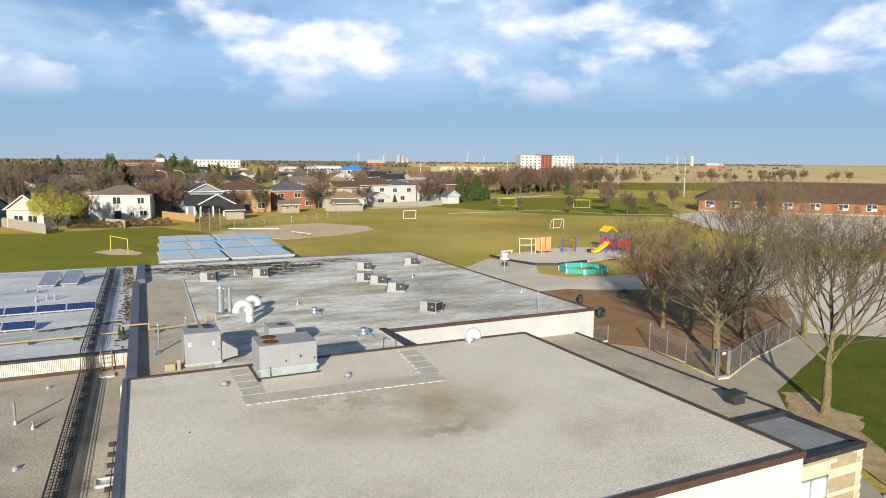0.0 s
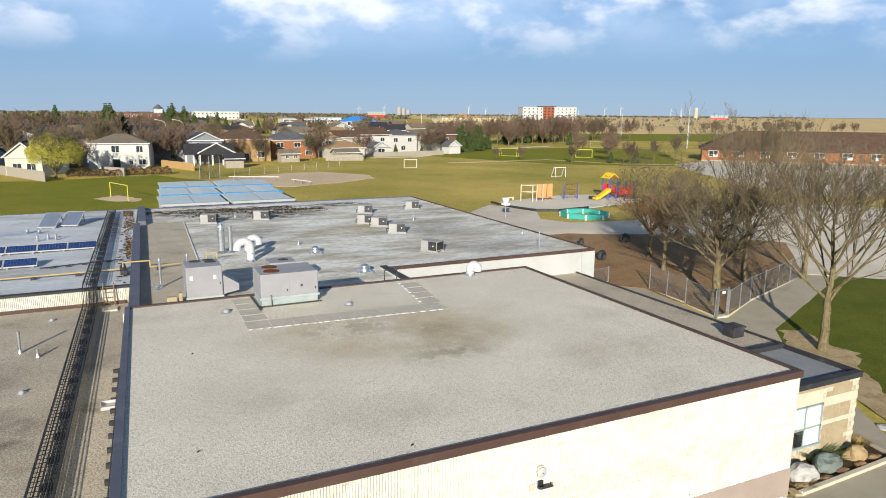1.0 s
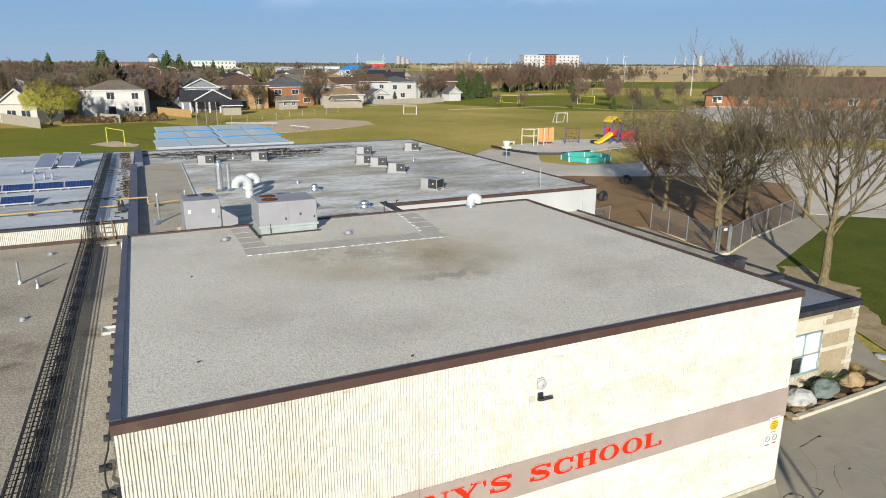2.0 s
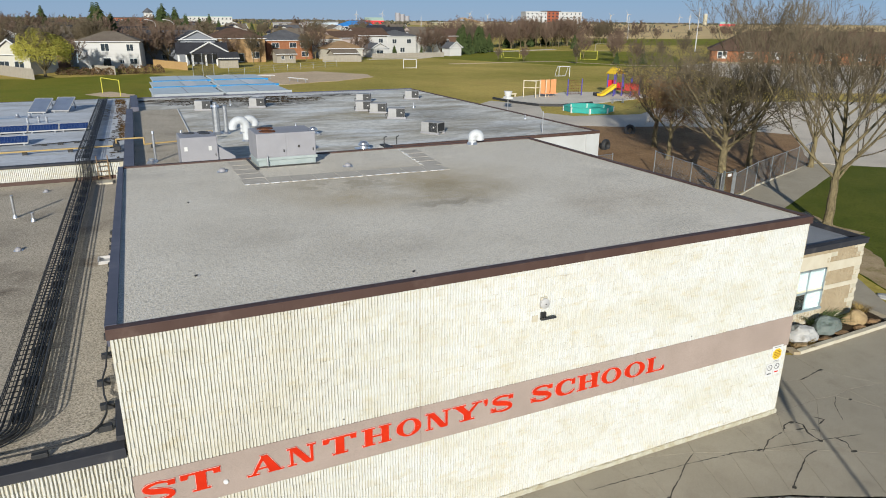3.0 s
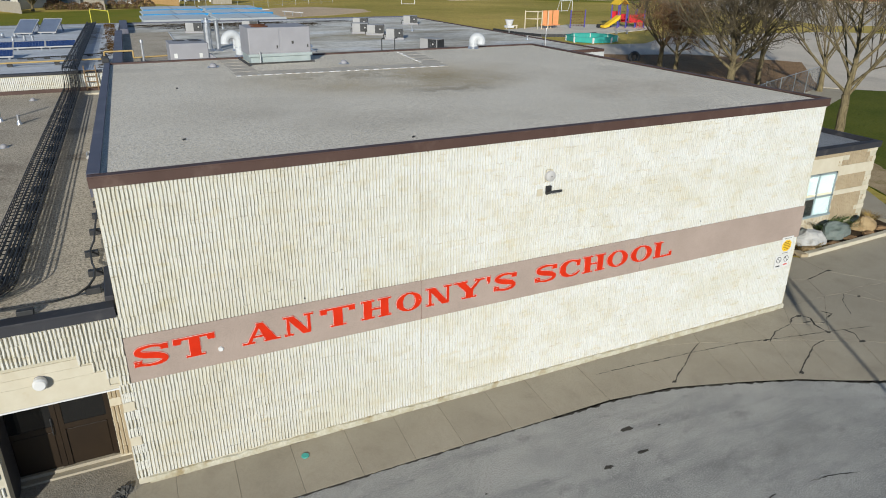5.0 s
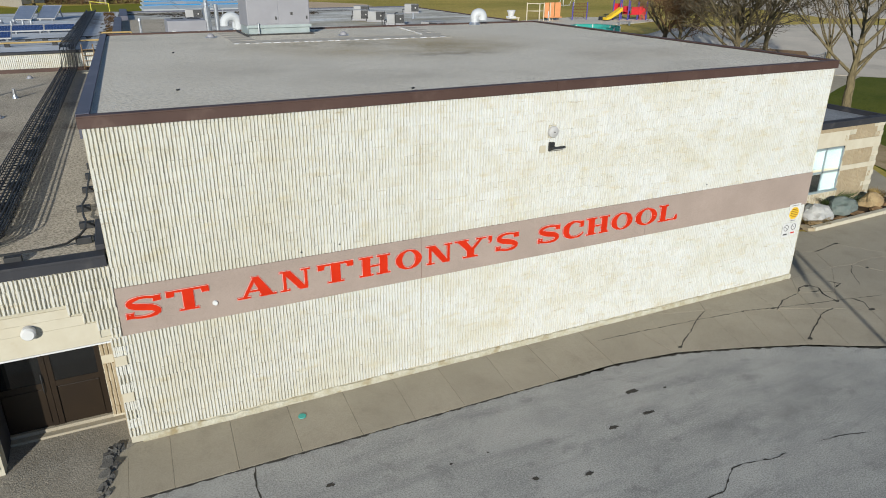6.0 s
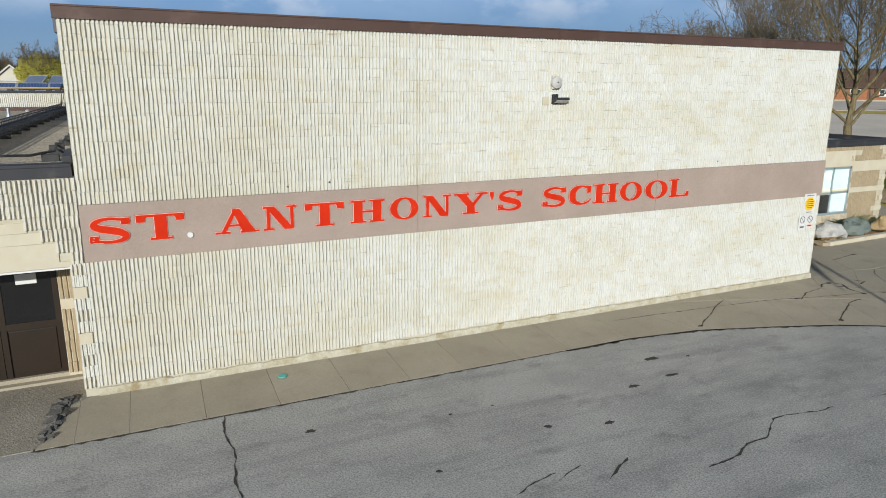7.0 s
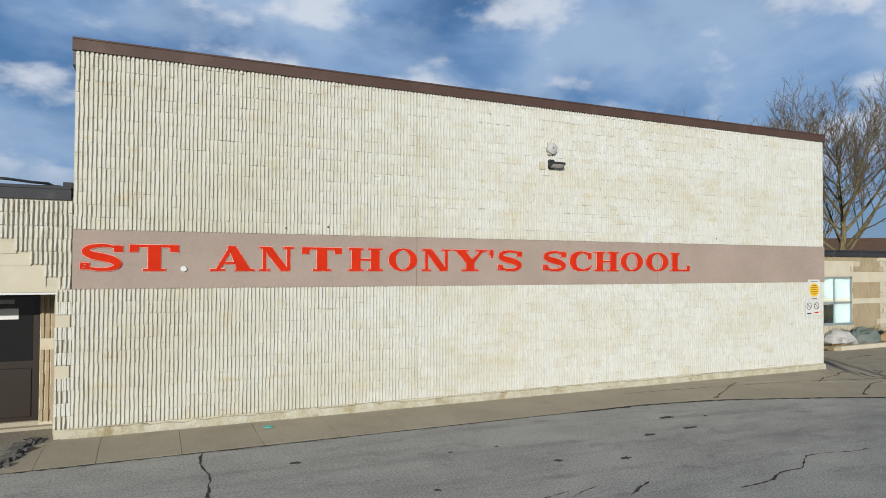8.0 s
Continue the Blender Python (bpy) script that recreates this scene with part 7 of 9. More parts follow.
part("beam", boxed(47.8, 49.6, 67.8, 68.0, 2.35, 2.5), PLAY_BEIGE, bar)
for x in (47.95, 49.45):
    part("leg", boxed(x - 0.07, x + 0.07, 67.82, 67.98, 2.0, 2.35), PLAY_BEIGE, bar)


def goal(x, y, w, h, d, turn, material, label, r=0.05):
    g = thing("goal", (0, 0, 0), label, "goal", "goals")
    for s in (-1, 1):
        part("post", rods([(s * w / 2, 0, 0), (s * w / 2, 0, h)], r, 8), material, g)
        if d:
            part("stay", rods([(s * w / 2, 0, h), (s * w / 2, d * 0.4, h), (s * w / 2, d, 0)], r * 0.8, 8), material, g)
    part("crossbar", rods([(-w / 2, 0, h), (w / 2, 0, h)], r, 8), material, g)
    if d:
        part("back_bar", rods([(-w / 2, d, 0.03), (w / 2, d, 0.03)], r * 0.8, 8), material, g)
        part("back_bar", rods([(-w / 2, d * 0.4, h), (w / 2, d * 0.4, h)], r * 0.8, 8), material, g)
    g.matrix_basis = pose(x, y, ground_z(y), 0, 0, turn)


WOOD_POLE = mat("weathered_pole", (0.42, 0.36, 0.27), (0.34, 0.29, 0.22), 0.5, rough=0.9)
GOAL_YELLOW = mat("goal_yellow", (0.66, 0.60, 0.06), (0.58, 0.52, 0.06), 0.6, rough=0.6)
goal(57.2, 123.2, 2.7, 1.8, 1.4, -20, WHITE, "small white football goal on the field", 0.05)
goal(75.8, 94.2, 2.2, 1.8, 1.5, -5, WHITE, "small white football goal on the field", 0.05)
goal(0.2, 88.4, 5.6, 2.0, 0.0, -68, GOAL_YELLOW, "yellow goal posts with a crossbar", 0.05)
goal(99.0, 152.5, 5.2, 2.2, 1.5, -55, GOAL_YELLOW, "pale yellow goal frame on the far field", 0.05)
goal(116, 140.5, 4.4, 2.2, 1.5, -35, GOAL_YELLOW, "large yellow goal frame on the far field", 0.06)
goal(154, 183, 5.4, 2.4, 1.5, -30, WOOD_POLE, "large weathered goal at the field's end", 0.06)

# ---- portable classrooms ----
PORT_ROOF = mat("portable_roof", (0.52, 0.58, 0.59), (0.47, 0.53, 0.55), 3.0, rough=0.6, bump=0.05, stain=(0.50, 0.56, 0.58), stain_size=2.0)
PORT_BLUE = mat("portable_trim", (0.02, 0.25, 0.55), (0.02, 0.22, 0.47), 1.0, rough=0.5)
PORT_WALL = mat("portable_wall", (0.385, 0.406, 0.406), (0.35, 0.371, 0.371), 1.0, rough=0.7, stretch=(8, 1, 0.2))
for col, (xa, xb) in enumerate(((3.9, 10.2), (10.6, 16.9))):
    for k in range(3):
        sh = 0.45 * k
        y0, y1 = 58.0 + 8.0 * k, 65.9 + 8.0 * k
        x0, x1 = xa + sh, xb + sh
        p = thing("portable_classroom", ((x0 + x1) / 2, (y0 + y1) / 2, 2.0), "portable classroom with a pale blue metal roof and bright blue trim", "portable", "portable classrooms")
        part("wall", boxed(x0 + 0.15, x1 - 0.15, y0 + 0.15, y1 - 0.15, 2.0, 4.55), PORT_WALL, p)
        roof = B()
        prism(roof, [(x0, 4.62), (x0, 4.76), ((x0 + x1) / 2, 4.80), (x1, 4.76), (x1, 4.62)], y0, y1)
        part("roof", roof, PORT_ROOF, p)
        part("trim", boxed(x0 - 0.03, x1 + 0.03, y0 - 0.05, y0 + 0.34, 4.66, 4.86), PORT_BLUE if k else PORT_WALL, p)
        part("seam", boxed((x0 + x1) / 2 - 0.05, (x0 + x1) / 2 + 0.05, y0 + 0.2, y1, 4.795, 4.812), UNIT_GREY, p)
        if k == 1:
            part("patch", boxed(x0 + 3.4, x0 + 4.5, y0 + 0.8, y1 - 0.3, 4.78, 4.815), WHITE, p, "white replaced roof panel")
ramp = thing("access_ramp", (3.0, 59, 2.0), "pale timber ramp railing by the portable", "railing")
for k in range(6):
    part("post", boxed(2.2 + 0.3 * k, 2.3 + 0.3 * k, 60 - 0.35 * k, 60.1 - 0.35 * k, 2.0, 4.1), PLAY_BEIGE, ramp)
part("hand_rail", rods([(2.2, 60.1, 4.1), (3.8, 58.2, 4.3)], 0.05, 6), PLAY_BEIGE, ramp)
part("hand_rail", rods([(2.2, 60.1, 3.6), (3.8, 58.2, 3.8)], 0.05, 6), PLAY_BEIGE, ramp)


# ---- houses beyond the field ----
def paint(name, c, k=0.85, rough=0.8):
    return mat(name, c, tuple(v * k for v in c), 2.0, rough=rough, bump=0.1, bump_size=0.1)


SIDING_WHITE = mat("white_siding", (0.518, 0.504, 0.475), (0.461, 0.446, 0.418), 3.0, rough=0.7, bump=0.15, bump_size=0.2, stretch=(0.1, 0.1, 4))
SIDING_CREAM = mat("cream_stucco", (0.488, 0.463, 0.392), (0.429, 0.403, 0.34), 3.0, rough=0.8, bump=0.1)
SIDING_GREY = mat("grey_siding", (0.20, 0.21, 0.23), (0.16, 0.17, 0.19), 3.0, rough=0.7, bump=0.15, bump_size=0.2, stretch=(0.1, 0.1, 4))
SIDING_BLUE = mat("blue_siding", (0.25, 0.33, 0.40), (0.20, 0.27, 0.34), 3.0, rough=0.7)
SIDING_PINK = mat("pink_stucco", (0.44, 0.352, 0.304), (0.384, 0.304, 0.264), 3.0, rough=0.8)
BRICK_TAN = mat("tan_brick", (0.399, 0.255, 0.128), (0.332, 0.212, 0.102), 0.5, rough=0.9, bump=0.3, bump_size=0.1, grain=0.2, grain_size=0.12)
BRICK_ORANGE = mat("orange_brick", (0.336, 0.148, 0.076), (0.272, 0.116, 0.06), 0.5, rough=0.9, bump=0.3, bump_size=0.1, grain=0.2, grain_size=0.12)
BRICK_RED = mat("red_brick", (0.32, 0.095, 0.05), (0.25, 0.075, 0.04), 0.6, rough=0.9, bump=0.3, bump_size=0.1, grain=0.2, grain_size=0.12)
BRICK_BROWN = mat("brown_brick", (0.17, 0.10, 0.07), (0.13, 0.08, 0.055), 0.6, rough=0.9)
SHINGLE_GREY = mat("grey_shingle", (0.13, 0.13, 0.135), (0.10, 0.10, 0.105), 1.5, rough=0.95, bump=0.3, bump_size=0.2, grain=0.2, grain_size=0.2)
SHINGLE_BROWN = mat("brown_shingle", (0.135, 0.085, 0.06), (0.10, 0.065, 0.045), 1.5, rough=0.95, bump=0.3, bump_size=0.2, grain=0.2, grain_size=0.2)
SHINGLE_TAUPE = mat("taupe_shingle", (0.20, 0.165, 0.125), (0.16, 0.13, 0.10), 1.5, rough=0.95, bump=0.3, bump_size=0.2, grain=0.2, grain_size=0.2)
SHINGLE_TAN = mat("tan_shingle", (0.33, 0.22, 0.12), (0.27, 0.18, 0.10), 1.5, rough=0.95, bump=0.3, bump_size=0.2)
SHINGLE_BLACK = mat("charcoal_shingle", (0.045, 0.045, 0.05), (0.035, 0.035, 0.04), 1.5, rough=0.95, bump=0.3, bump_size=0.2)
WOOD_TAN = mat("cedar_board", (0.42, 0.27, 0.11), (0.34, 0.21, 0.085), 0.5, rough=0.85, stretch=(6, 6, 0.3))
WOOD_GREY = mat("weathered_board", (0.36, 0.32, 0.26), (0.28, 0.25, 0.20), 0.5, rough=0.9, stretch=(6, 6, 0.3))


def gable(bm, w, d, z, rise, over=0.35, thick=0.16):
    """A pitched roof whose ridge runs along x."""
    hw, hd = w / 2 + over, d / 2 + over
    low = z - over * rise / (d / 2)
    out = [(-hd, low), (0, z + rise), (hd, low), (hd, low - thick), (0, z + rise - thick), (-hd, low - thick)]
    a = [bm.verts.new((-hw, y, q)) for y, q in out]
    b = [bm.verts.new((hw, y, q)) for y, q in out]
    for i in range(6):
        bm.faces.new((a[i], a[(i + 1) % 6], b[(i + 1) % 6], b[i]))
    bm.faces.new(a)
    bm.faces.new(b[::-1])
    bmesh.ops.recalc_face_normals(bm, faces=bm.faces)
    return bm


def hip(bm, w, d, z, rise, over=0.4):
    hw, hd = w / 2 + over, d / 2 + over
    r = max(w / 2 - d / 2, 0.15)
    vs = [bm.verts.new(p) for p in ((-hw, -hd, z - 0.14), (hw, -hd, z - 0.14), (hw, hd, z - 0.14), (-hw, hd, z - 0.14), (-hw, -hd, z), (hw, -hd, z), (hw, hd, z), (-hw, hd, z), (-r, 0, z + rise), (r, 0, z + rise))]
    for f in ((0, 1, 5, 4), (1, 2, 6, 5), (2, 3, 7, 6), (3, 0, 4, 7), (4, 5, 9, 8), (5, 6, 9), (6, 7, 8, 9), (7, 4, 8), (3, 2, 1, 0)):
        bm.faces.new([vs[i] for i in f])
    bmesh.ops.recalc_face_normals(bm, faces=bm.faces)
    return bm


def window_part(parent, x, y, z, w, h, normal="y", trim=WHITE):
    """A sash window set in a wall that faces -y (or ±x)."""
    if normal == "y":
        wf = part("window", box(box(box(boxed(x - w / 2 - 0.08, x - w / 2, y - 0.06, y + 0.02, z - 0.08, z + h + 0.08), x + w / 2, x + w / 2 + 0.08, y - 0.06, y + 0.02, z - 0.08, z + h + 0.08), x - w / 2, x + w / 2, y - 0.06, y + 0.02, z + h, z + h + 0.08), x - w / 2, x + w / 2, y - 0.08, y + 0.02, z - 0.08, z), trim, parent)
        part("pane", boxed(x - w / 2, x - 0.03, y - 0.03, y + 0.01, z, z + h), WINDOW, wf)
        part("pane", boxed(x + 0.03, x + w / 2, y - 0.03, y + 0.01, z, z + h), WINDOW, wf)
        part("mullion", boxed(x - 0.03, x + 0.03, y - 0.05, y + 0.01, z, z + h), trim, wf)
    else:
        s = 1 if normal == "+x" else -1
        wf = part("window", boxed(x - 0.04, x + 0.04, y - w / 2 - 0.08, y + w / 2 + 0.08, z - 0.08, z + h + 0.08), trim, parent)
        part("pane", boxed(x + s * 0.03, x + s * 0.05, y - w / 2, y + w / 2, z, z + h), WINDOW, wf)


def house(x, y, w, d, h, rise, turn, wall, roof, label, kind="hip", front=(), door=None, side=(), chimney=False):
    """A house whose back garden side faces -y; front windows are (x, z, width, height)."""
    t = thing("house", (0, 0, 0), label, "house", "houses beyond the field")
    part("wall", boxed(-w / 2, w / 2, -d / 2, d / 2, -0.4, h), wall, t)
    bm = B()
    if kind == "hip":
        hip(bm, w, d, h, rise)
    elif kind == "gable":
        gable(bm, w, d, h, rise)
    else:
        gable(bm, d, w, h, rise)
        bmesh.ops.rotate(bm, verts=bm.verts, cent=(0, 0, 0), matrix=Matrix.Rotation(math.pi / 2, 3, "Z"))
    part("roof", bm, roof, t)
    if kind == "gable":
        for s in (-1, 1):
            g = B()
            vs = [g.verts.new((s * (w / 2 - 0.02), yy, zz)) for yy, zz in ((-d / 2, h), (d / 2, h), (0, h + rise - 0.05))]
            vs2 = [g.verts.new((s * (w / 2 - 0.22), yy, zz)) for yy, zz in ((-d / 2, h), (d / 2, h), (0, h + rise - 0.05))]
            g.faces.new(vs)
            g.faces.new(vs2)
            part("gable_end", g, wall, t)
    elif kind == "front":
        g = B()
        prism(g, [(-w / 2, h), (w / 2, h), (0, h + rise - 0.05)], -d / 2 + 0.001, -d / 2 + 0.2)
        part("gable_end", g, wall, t)
        tr = B()
        for s in (-1, 1):
            rod(tr, (s * (w / 2 + 0.35), -d / 2 - 0.36, h - 0.2), (0, -d / 2 - 0.36, h + rise + 0.05), 0.12, n=4)
        part("bargeboard", tr, WHITE, t)
    for wx, wz, ww, wh in front:
        window_part(t, wx, -d / 2, wz, ww, wh)
    for s, wy, wz, ww, wh in side:
        window_part(t, s * w / 2, wy, wz, ww, wh, "+x" if s > 0 else "-x")
    if door:
        dx, dw = door
        dd = part("door", boxed(dx - dw / 2, dx + dw / 2, -d / 2 - 0.04, -d / 2 + 0.02, 0, 2.05), WHITE, t)
        part("pane", boxed(dx - dw / 2 + 0.12, dx + dw / 2 - 0.12, -d / 2 - 0.06, -d / 2 - 0.03, 0.2, 1.9), WINDOW, dd)
    if chimney:
        part("chimney", boxed(w * 0.2, w * 0.2 + 0.7, -0.3, 0.4, h + rise * 0.4, h + rise + 0.7), BRICK_BROWN, t)
    part("gutter", box(B(), -w / 2 - 0.35, w / 2 + 0.35, -d / 2 - 0.46, -d / 2 - 0.34, h - 0.14, h + 0.0), WHITE, t)
    t.matrix_basis = pose(x, y, ground_z(y), 0, 0, turn)
    return t


house(1.2, 145.5, 11.3, 9, 5.1, 1.8, -8, SIDING_WHITE, SHINGLE_TAUPE, "white two-storey house with a taupe hip roof", "hip", ((-0.6, 3.3, 1.4, 1.3), (3.9, 3.3, 1.2, 1.2), (4.3, 0.8, 1.3, 1.0), (2.2, 0.9, 0.7, 0.6)), (-0.5, 1.6), ((-1, -2, 3.3, 1.2, 1.2),))
house(-3.2, 152, 6, 8, 3.4, 1.6, -8, SIDING_BLUE, SHINGLE_TAUPE, "blue-grey house wing under a brown roof", "hip")
house(9.5, 160, 9, 8, 3.6, 1.8, -8, BRICK_BROWN, SHINGLE_TAUPE, "low brown house with a taupe roof", "hip", ((-2, 1.2, 1.2, 1.1), (2, 1.2, 1.2, 1.1)))
house(13.3, 157, 12, 9, 5.2, 1.8, -4, SIDING_GREY, SHINGLE_GREY, "charcoal two-storey house with white trim", "gable", ((-3.5, 3.4, 1.2, 1.1), (-1.5, 1.0, 1.0, 1.0), (3.6, 3.4, 1.1, 1.1)), None)
house(18.6, 153, 7.2, 6, 5.2, 1.7, -4, SIDING_GREY, SHINGLE_BLACK, "charcoal gabled house wing with white bargeboards", "front", ((-2.0, 3.5, 1.2, 1.1), (2.0, 3.5, 1.2, 1.1)))
pav = thing("garden_pavilion", (0, 0, 0), "open garden pavilion with white posts and a dark gabled roof", "pavilion")
for px_ in (-4.2, -2.7, -1.4, 1.2, 3.4, 5.4):
    part("post", boxed(px_ - 0.16, px_ + 0.16, -2.6, -2.3, -0.2, 2.7), WHITE, pav)
for px_ in (-4.2, 1.2, 5.4):
    part("post", boxed(px_ - 0.16, px_ + 0.16, 2.3, 2.6, -0.2, 2.7), WHITE, pav)
bm = gable(B(), 9.8, 5.4, 2.75, 1.9)
bmesh.ops.translate(bm, verts=bm.verts, vec=(0.6, 0, 0))
part("roof", bm, SHINGLE_BLACK, pav)
bm = prism(B(), [(-1.6, 2.75), (5.8, 2.75), (2.1, 4.7)], -2.8, -2.55)
part("gable_end", bm, SHINGLE_BLACK, pav)
bm = B()
for s in (-1, 1):
    rod(bm, (2.1 + s * 4.0, -2.9, 2.6), (2.1, -2.9, 4.8), 0.14, n=4)
part("bargeboard", bm, WHITE, pav)
part("beam", boxed(-4.4, 5.7, -2.62, -2.28, 2.55, 2.80), WHITE, pav)
part("back_wall", boxed(-4.2, 1.0, 2.4, 2.5, 0, 2.6), SIDING_GREY, pav)
pav.matrix_basis = pose(18.0, 146.5, ground_z(146.5), 0, 0, -4)
house(27.3, 158.5, 12.4, 10, 5.3, 2.2, 0, BRICK_TAN, SHINGLE_BROWN, "tan brick two-storey house with a brown hip roof", "hip", ((-2.8, 3.4, 1.9, 1.2), (3.9, 3.4, 1.8, 1.2), (3.9, 0.9, 1.6, 1.3), (-4.6, 3.2, 0.9, 1.6)), (0.2, 2.2), (), False)
house(41.0, 167.5, 11.5, 10, 4.6, 2.3, 4, BRICK_ORANGE, SHINGLE_GREY, "orange brick house with a grey hip roof", "hip", ((-3.6, 2.8, 1.7, 1.1), (0.8, 2.8, 1.6, 1.1), (3.6, 2.8, 1.5, 1.1), (3.8, 0.7, 1.6, 1.1)), None)
house(22.4, 136.6, 3.6, 3, 2.0, 1.1, 0, WOOD_GREY, SHINGLE_BLACK, "grey garden shed with a dark roof", "gable")
house(37.0, 150.2, 4.4, 3, 2.0, 1.0, 6, WOOD_GREY, SHINGLE_TAUPE, "weathered wooden garden shed", "gable", ((-0.8, 0.9, 0.7, 0.7), (1.2, 0.9, 0.7, 0.7)))
house(-13.0, 132.5, 6.8, 8, 3.4, 2.4, -28, SIDING_CREAM, SHINGLE_GREY, "cream gabled house with grey roof and white trim", "front", ((-1.2, 0.6, 1.6, 1.6), (1.4, 0.6, 1.6, 1.6)))
house(-24.5, 134.5, 10, 9, 3.6, 2.4, -28, SIDING_BLUE, SHINGLE_BLACK, "dark blue-grey house with a charcoal roof", "gable")
house(-11, 150, 9, 8, 4.0, 2.0, -10, BRICK_BROWN, SHINGLE_BLACK, "dark brown house behind a yellow-green tree", "hip")
house(50.5, 172.5, 10.5, 9, 4.6, 1.9, 6, SIDING_CREAM, SHINGLE_TAN, "cream house with a tan roof", "hip", ((-3, 2.9, 1.4, 1.1), (1, 2.9, 1.4, 1.1)))
house(53.5, 160, 9.0, 7, 2.8, 1.6, 6, SIDING_CREAM, SHINGLE_TAN, "low cream house with a tan hip roof", "hip", ((-2, 0.9, 1.3, 1.1),))
house(60.0, 178, 9.5, 9, 4.8, 1.8, 6, SIDING_PINK, SHINGLE_BROWN, "pinkish stucco house with a brown roof", "gable", ((-2.5, 3.0, 1.3, 1.0), (2, 3.0, 1.3, 1.0)))
house(67.5, 180, 9.5, 9, 5.4, 2.0, 8, SIDING_WHITE, SHINGLE_BROWN, "white house with a red-brown roof", "gable", ((-2.6, 3.4, 1.3, 1.1), (2.2, 3.4, 1.3, 1.1), (0.4, 0.8, 1.6, 1.6)))
house(76.5, 181, 9.5, 9, 5.2, 1.6, 8, SIDING_WHITE, SHINGLE_GREY, "white house with a blue-grey roof", "hip", ((-2.6, 3.2, 1.3, 1.1), (2.2, 3.2, 1.3, 1.1), (0, 0.8, 1.4, 1.2)))
house(86.0, 184, 9.0, 9, 4.8, 1.8, 8, SIDING_WHITE, SHINGLE_TAUPE, "white bungalow with a taupe roof", "gable", ((-2, 2.8, 1.3, 1.1), (2, 2.8, 1.3, 1.1)))
house(97.0, 190, 10, 9, 5.0, 2.0, 8, BRICK_BROWN, SHINGLE_BROWN, "brown brick house with a brown roof", "gable", ((-2, 2.8, 1.3, 1.1), (2, 2.8, 1.3, 1.1)))
house(66.0, 168.5, 5.2, 5, 2.4, 1.3, 8, SIDING_WHITE, SHINGLE_GREY, "small white garage with a grey roof", "front", ((0.0, 0.4, 2.0, 1.4),))
house(89.5, 169.5, 4.0, 4, 2.4, 1.4, 8, SIDING_WHITE, SHINGLE_GREY, "small white gabled shed", "front")
house(52.0, 153, 6.0, 4, 1.9, 0.9, 4, WOOD_GREY, SHINGLE_TAUPE, "low weathered shed behind the fence", "gable")

rnd = random.Random(17)
walls = (SIDING_WHITE, SIDING_CREAM, BRICK_BROWN, SIDING_PINK, BRICK_ORANGE, SIDING_WHITE, SIDING_GREY)
roofs = (SHINGLE_TAUPE, SHINGLE_BROWN, SHINGLE_GREY, SHINGLE_TAN, SHINGLE_BLACK)
models = [house(90, 286, 10, 9, 4.6, 2.2, 10, SIDING_WHITE, SHINGLE_TAUPE, "white gabled house among bare trees", "front", ((-2, 2.6, 1.3, 1.1), (2, 2.6, 1.3, 1.1))),
          house(116, 290, 11, 9, 4.2, 2.0, 8, SIDING_CREAM, SHINGLE_TAN, "cream house with a tan roof among bare trees", "hip", ((-3, 2.4, 1.3, 1.1), (2, 2.4, 1.3, 1.1))),
          house(131, 292, 10, 9, 4.2, 2.2, 8, SIDING_PINK, SHINGLE_TAUPE, "pinkish house among bare trees", "gable", ((-3, 2.4, 1.3, 1.1), (2, 2.4, 1.3, 1.1))),
          house(-34, 256, 10, 9, 4.4, 2.4, -10, BRICK_BROWN, SHINGLE_GREY, "brown brick house among bare trees", "gable", ((-3, 2.4, 1.3, 1.1), (2, 2.4, 1.3, 1.1))),
          house(-8, 268, 10, 9, 4.4, 2.4, -10, SIDING_WHITE, SHINGLE_BLACK, "white house with a charcoal roof among bare trees", "gable", ((-3, 2.4, 1.3, 1.1), (2, 2.4, 1.3, 1.1))),
          house(60, 240, 10, 9, 4.4, 2.2, 4, BRICK_ORANGE, SHINGLE_BROWN, "orange brick house with a brown roof", "hip", ((-3, 2.4, 1.3, 1.1), (2, 2.4, 1.3, 1.1)))]
for row_y, x_from, x_to, gap in ((205, -60, 40, 17), (232, -70, 95, 18), (262, -75, 115, 19), (300, -80, 150, 21), (345, -85, 160, 24), (395, -90, 165, 27), (450, -90, 110, 32)):
    x = x_from
    while x < x_to:
        y = row_y + rnd.uniform(-7, 7)
        copy_thing(rnd.choice(models), pose(x, y, ground_z(y), 0, 0, rnd.choice((0, 8, -8, 90, 172))))
        x += gap * rnd.uniform(0.8, 1.35)


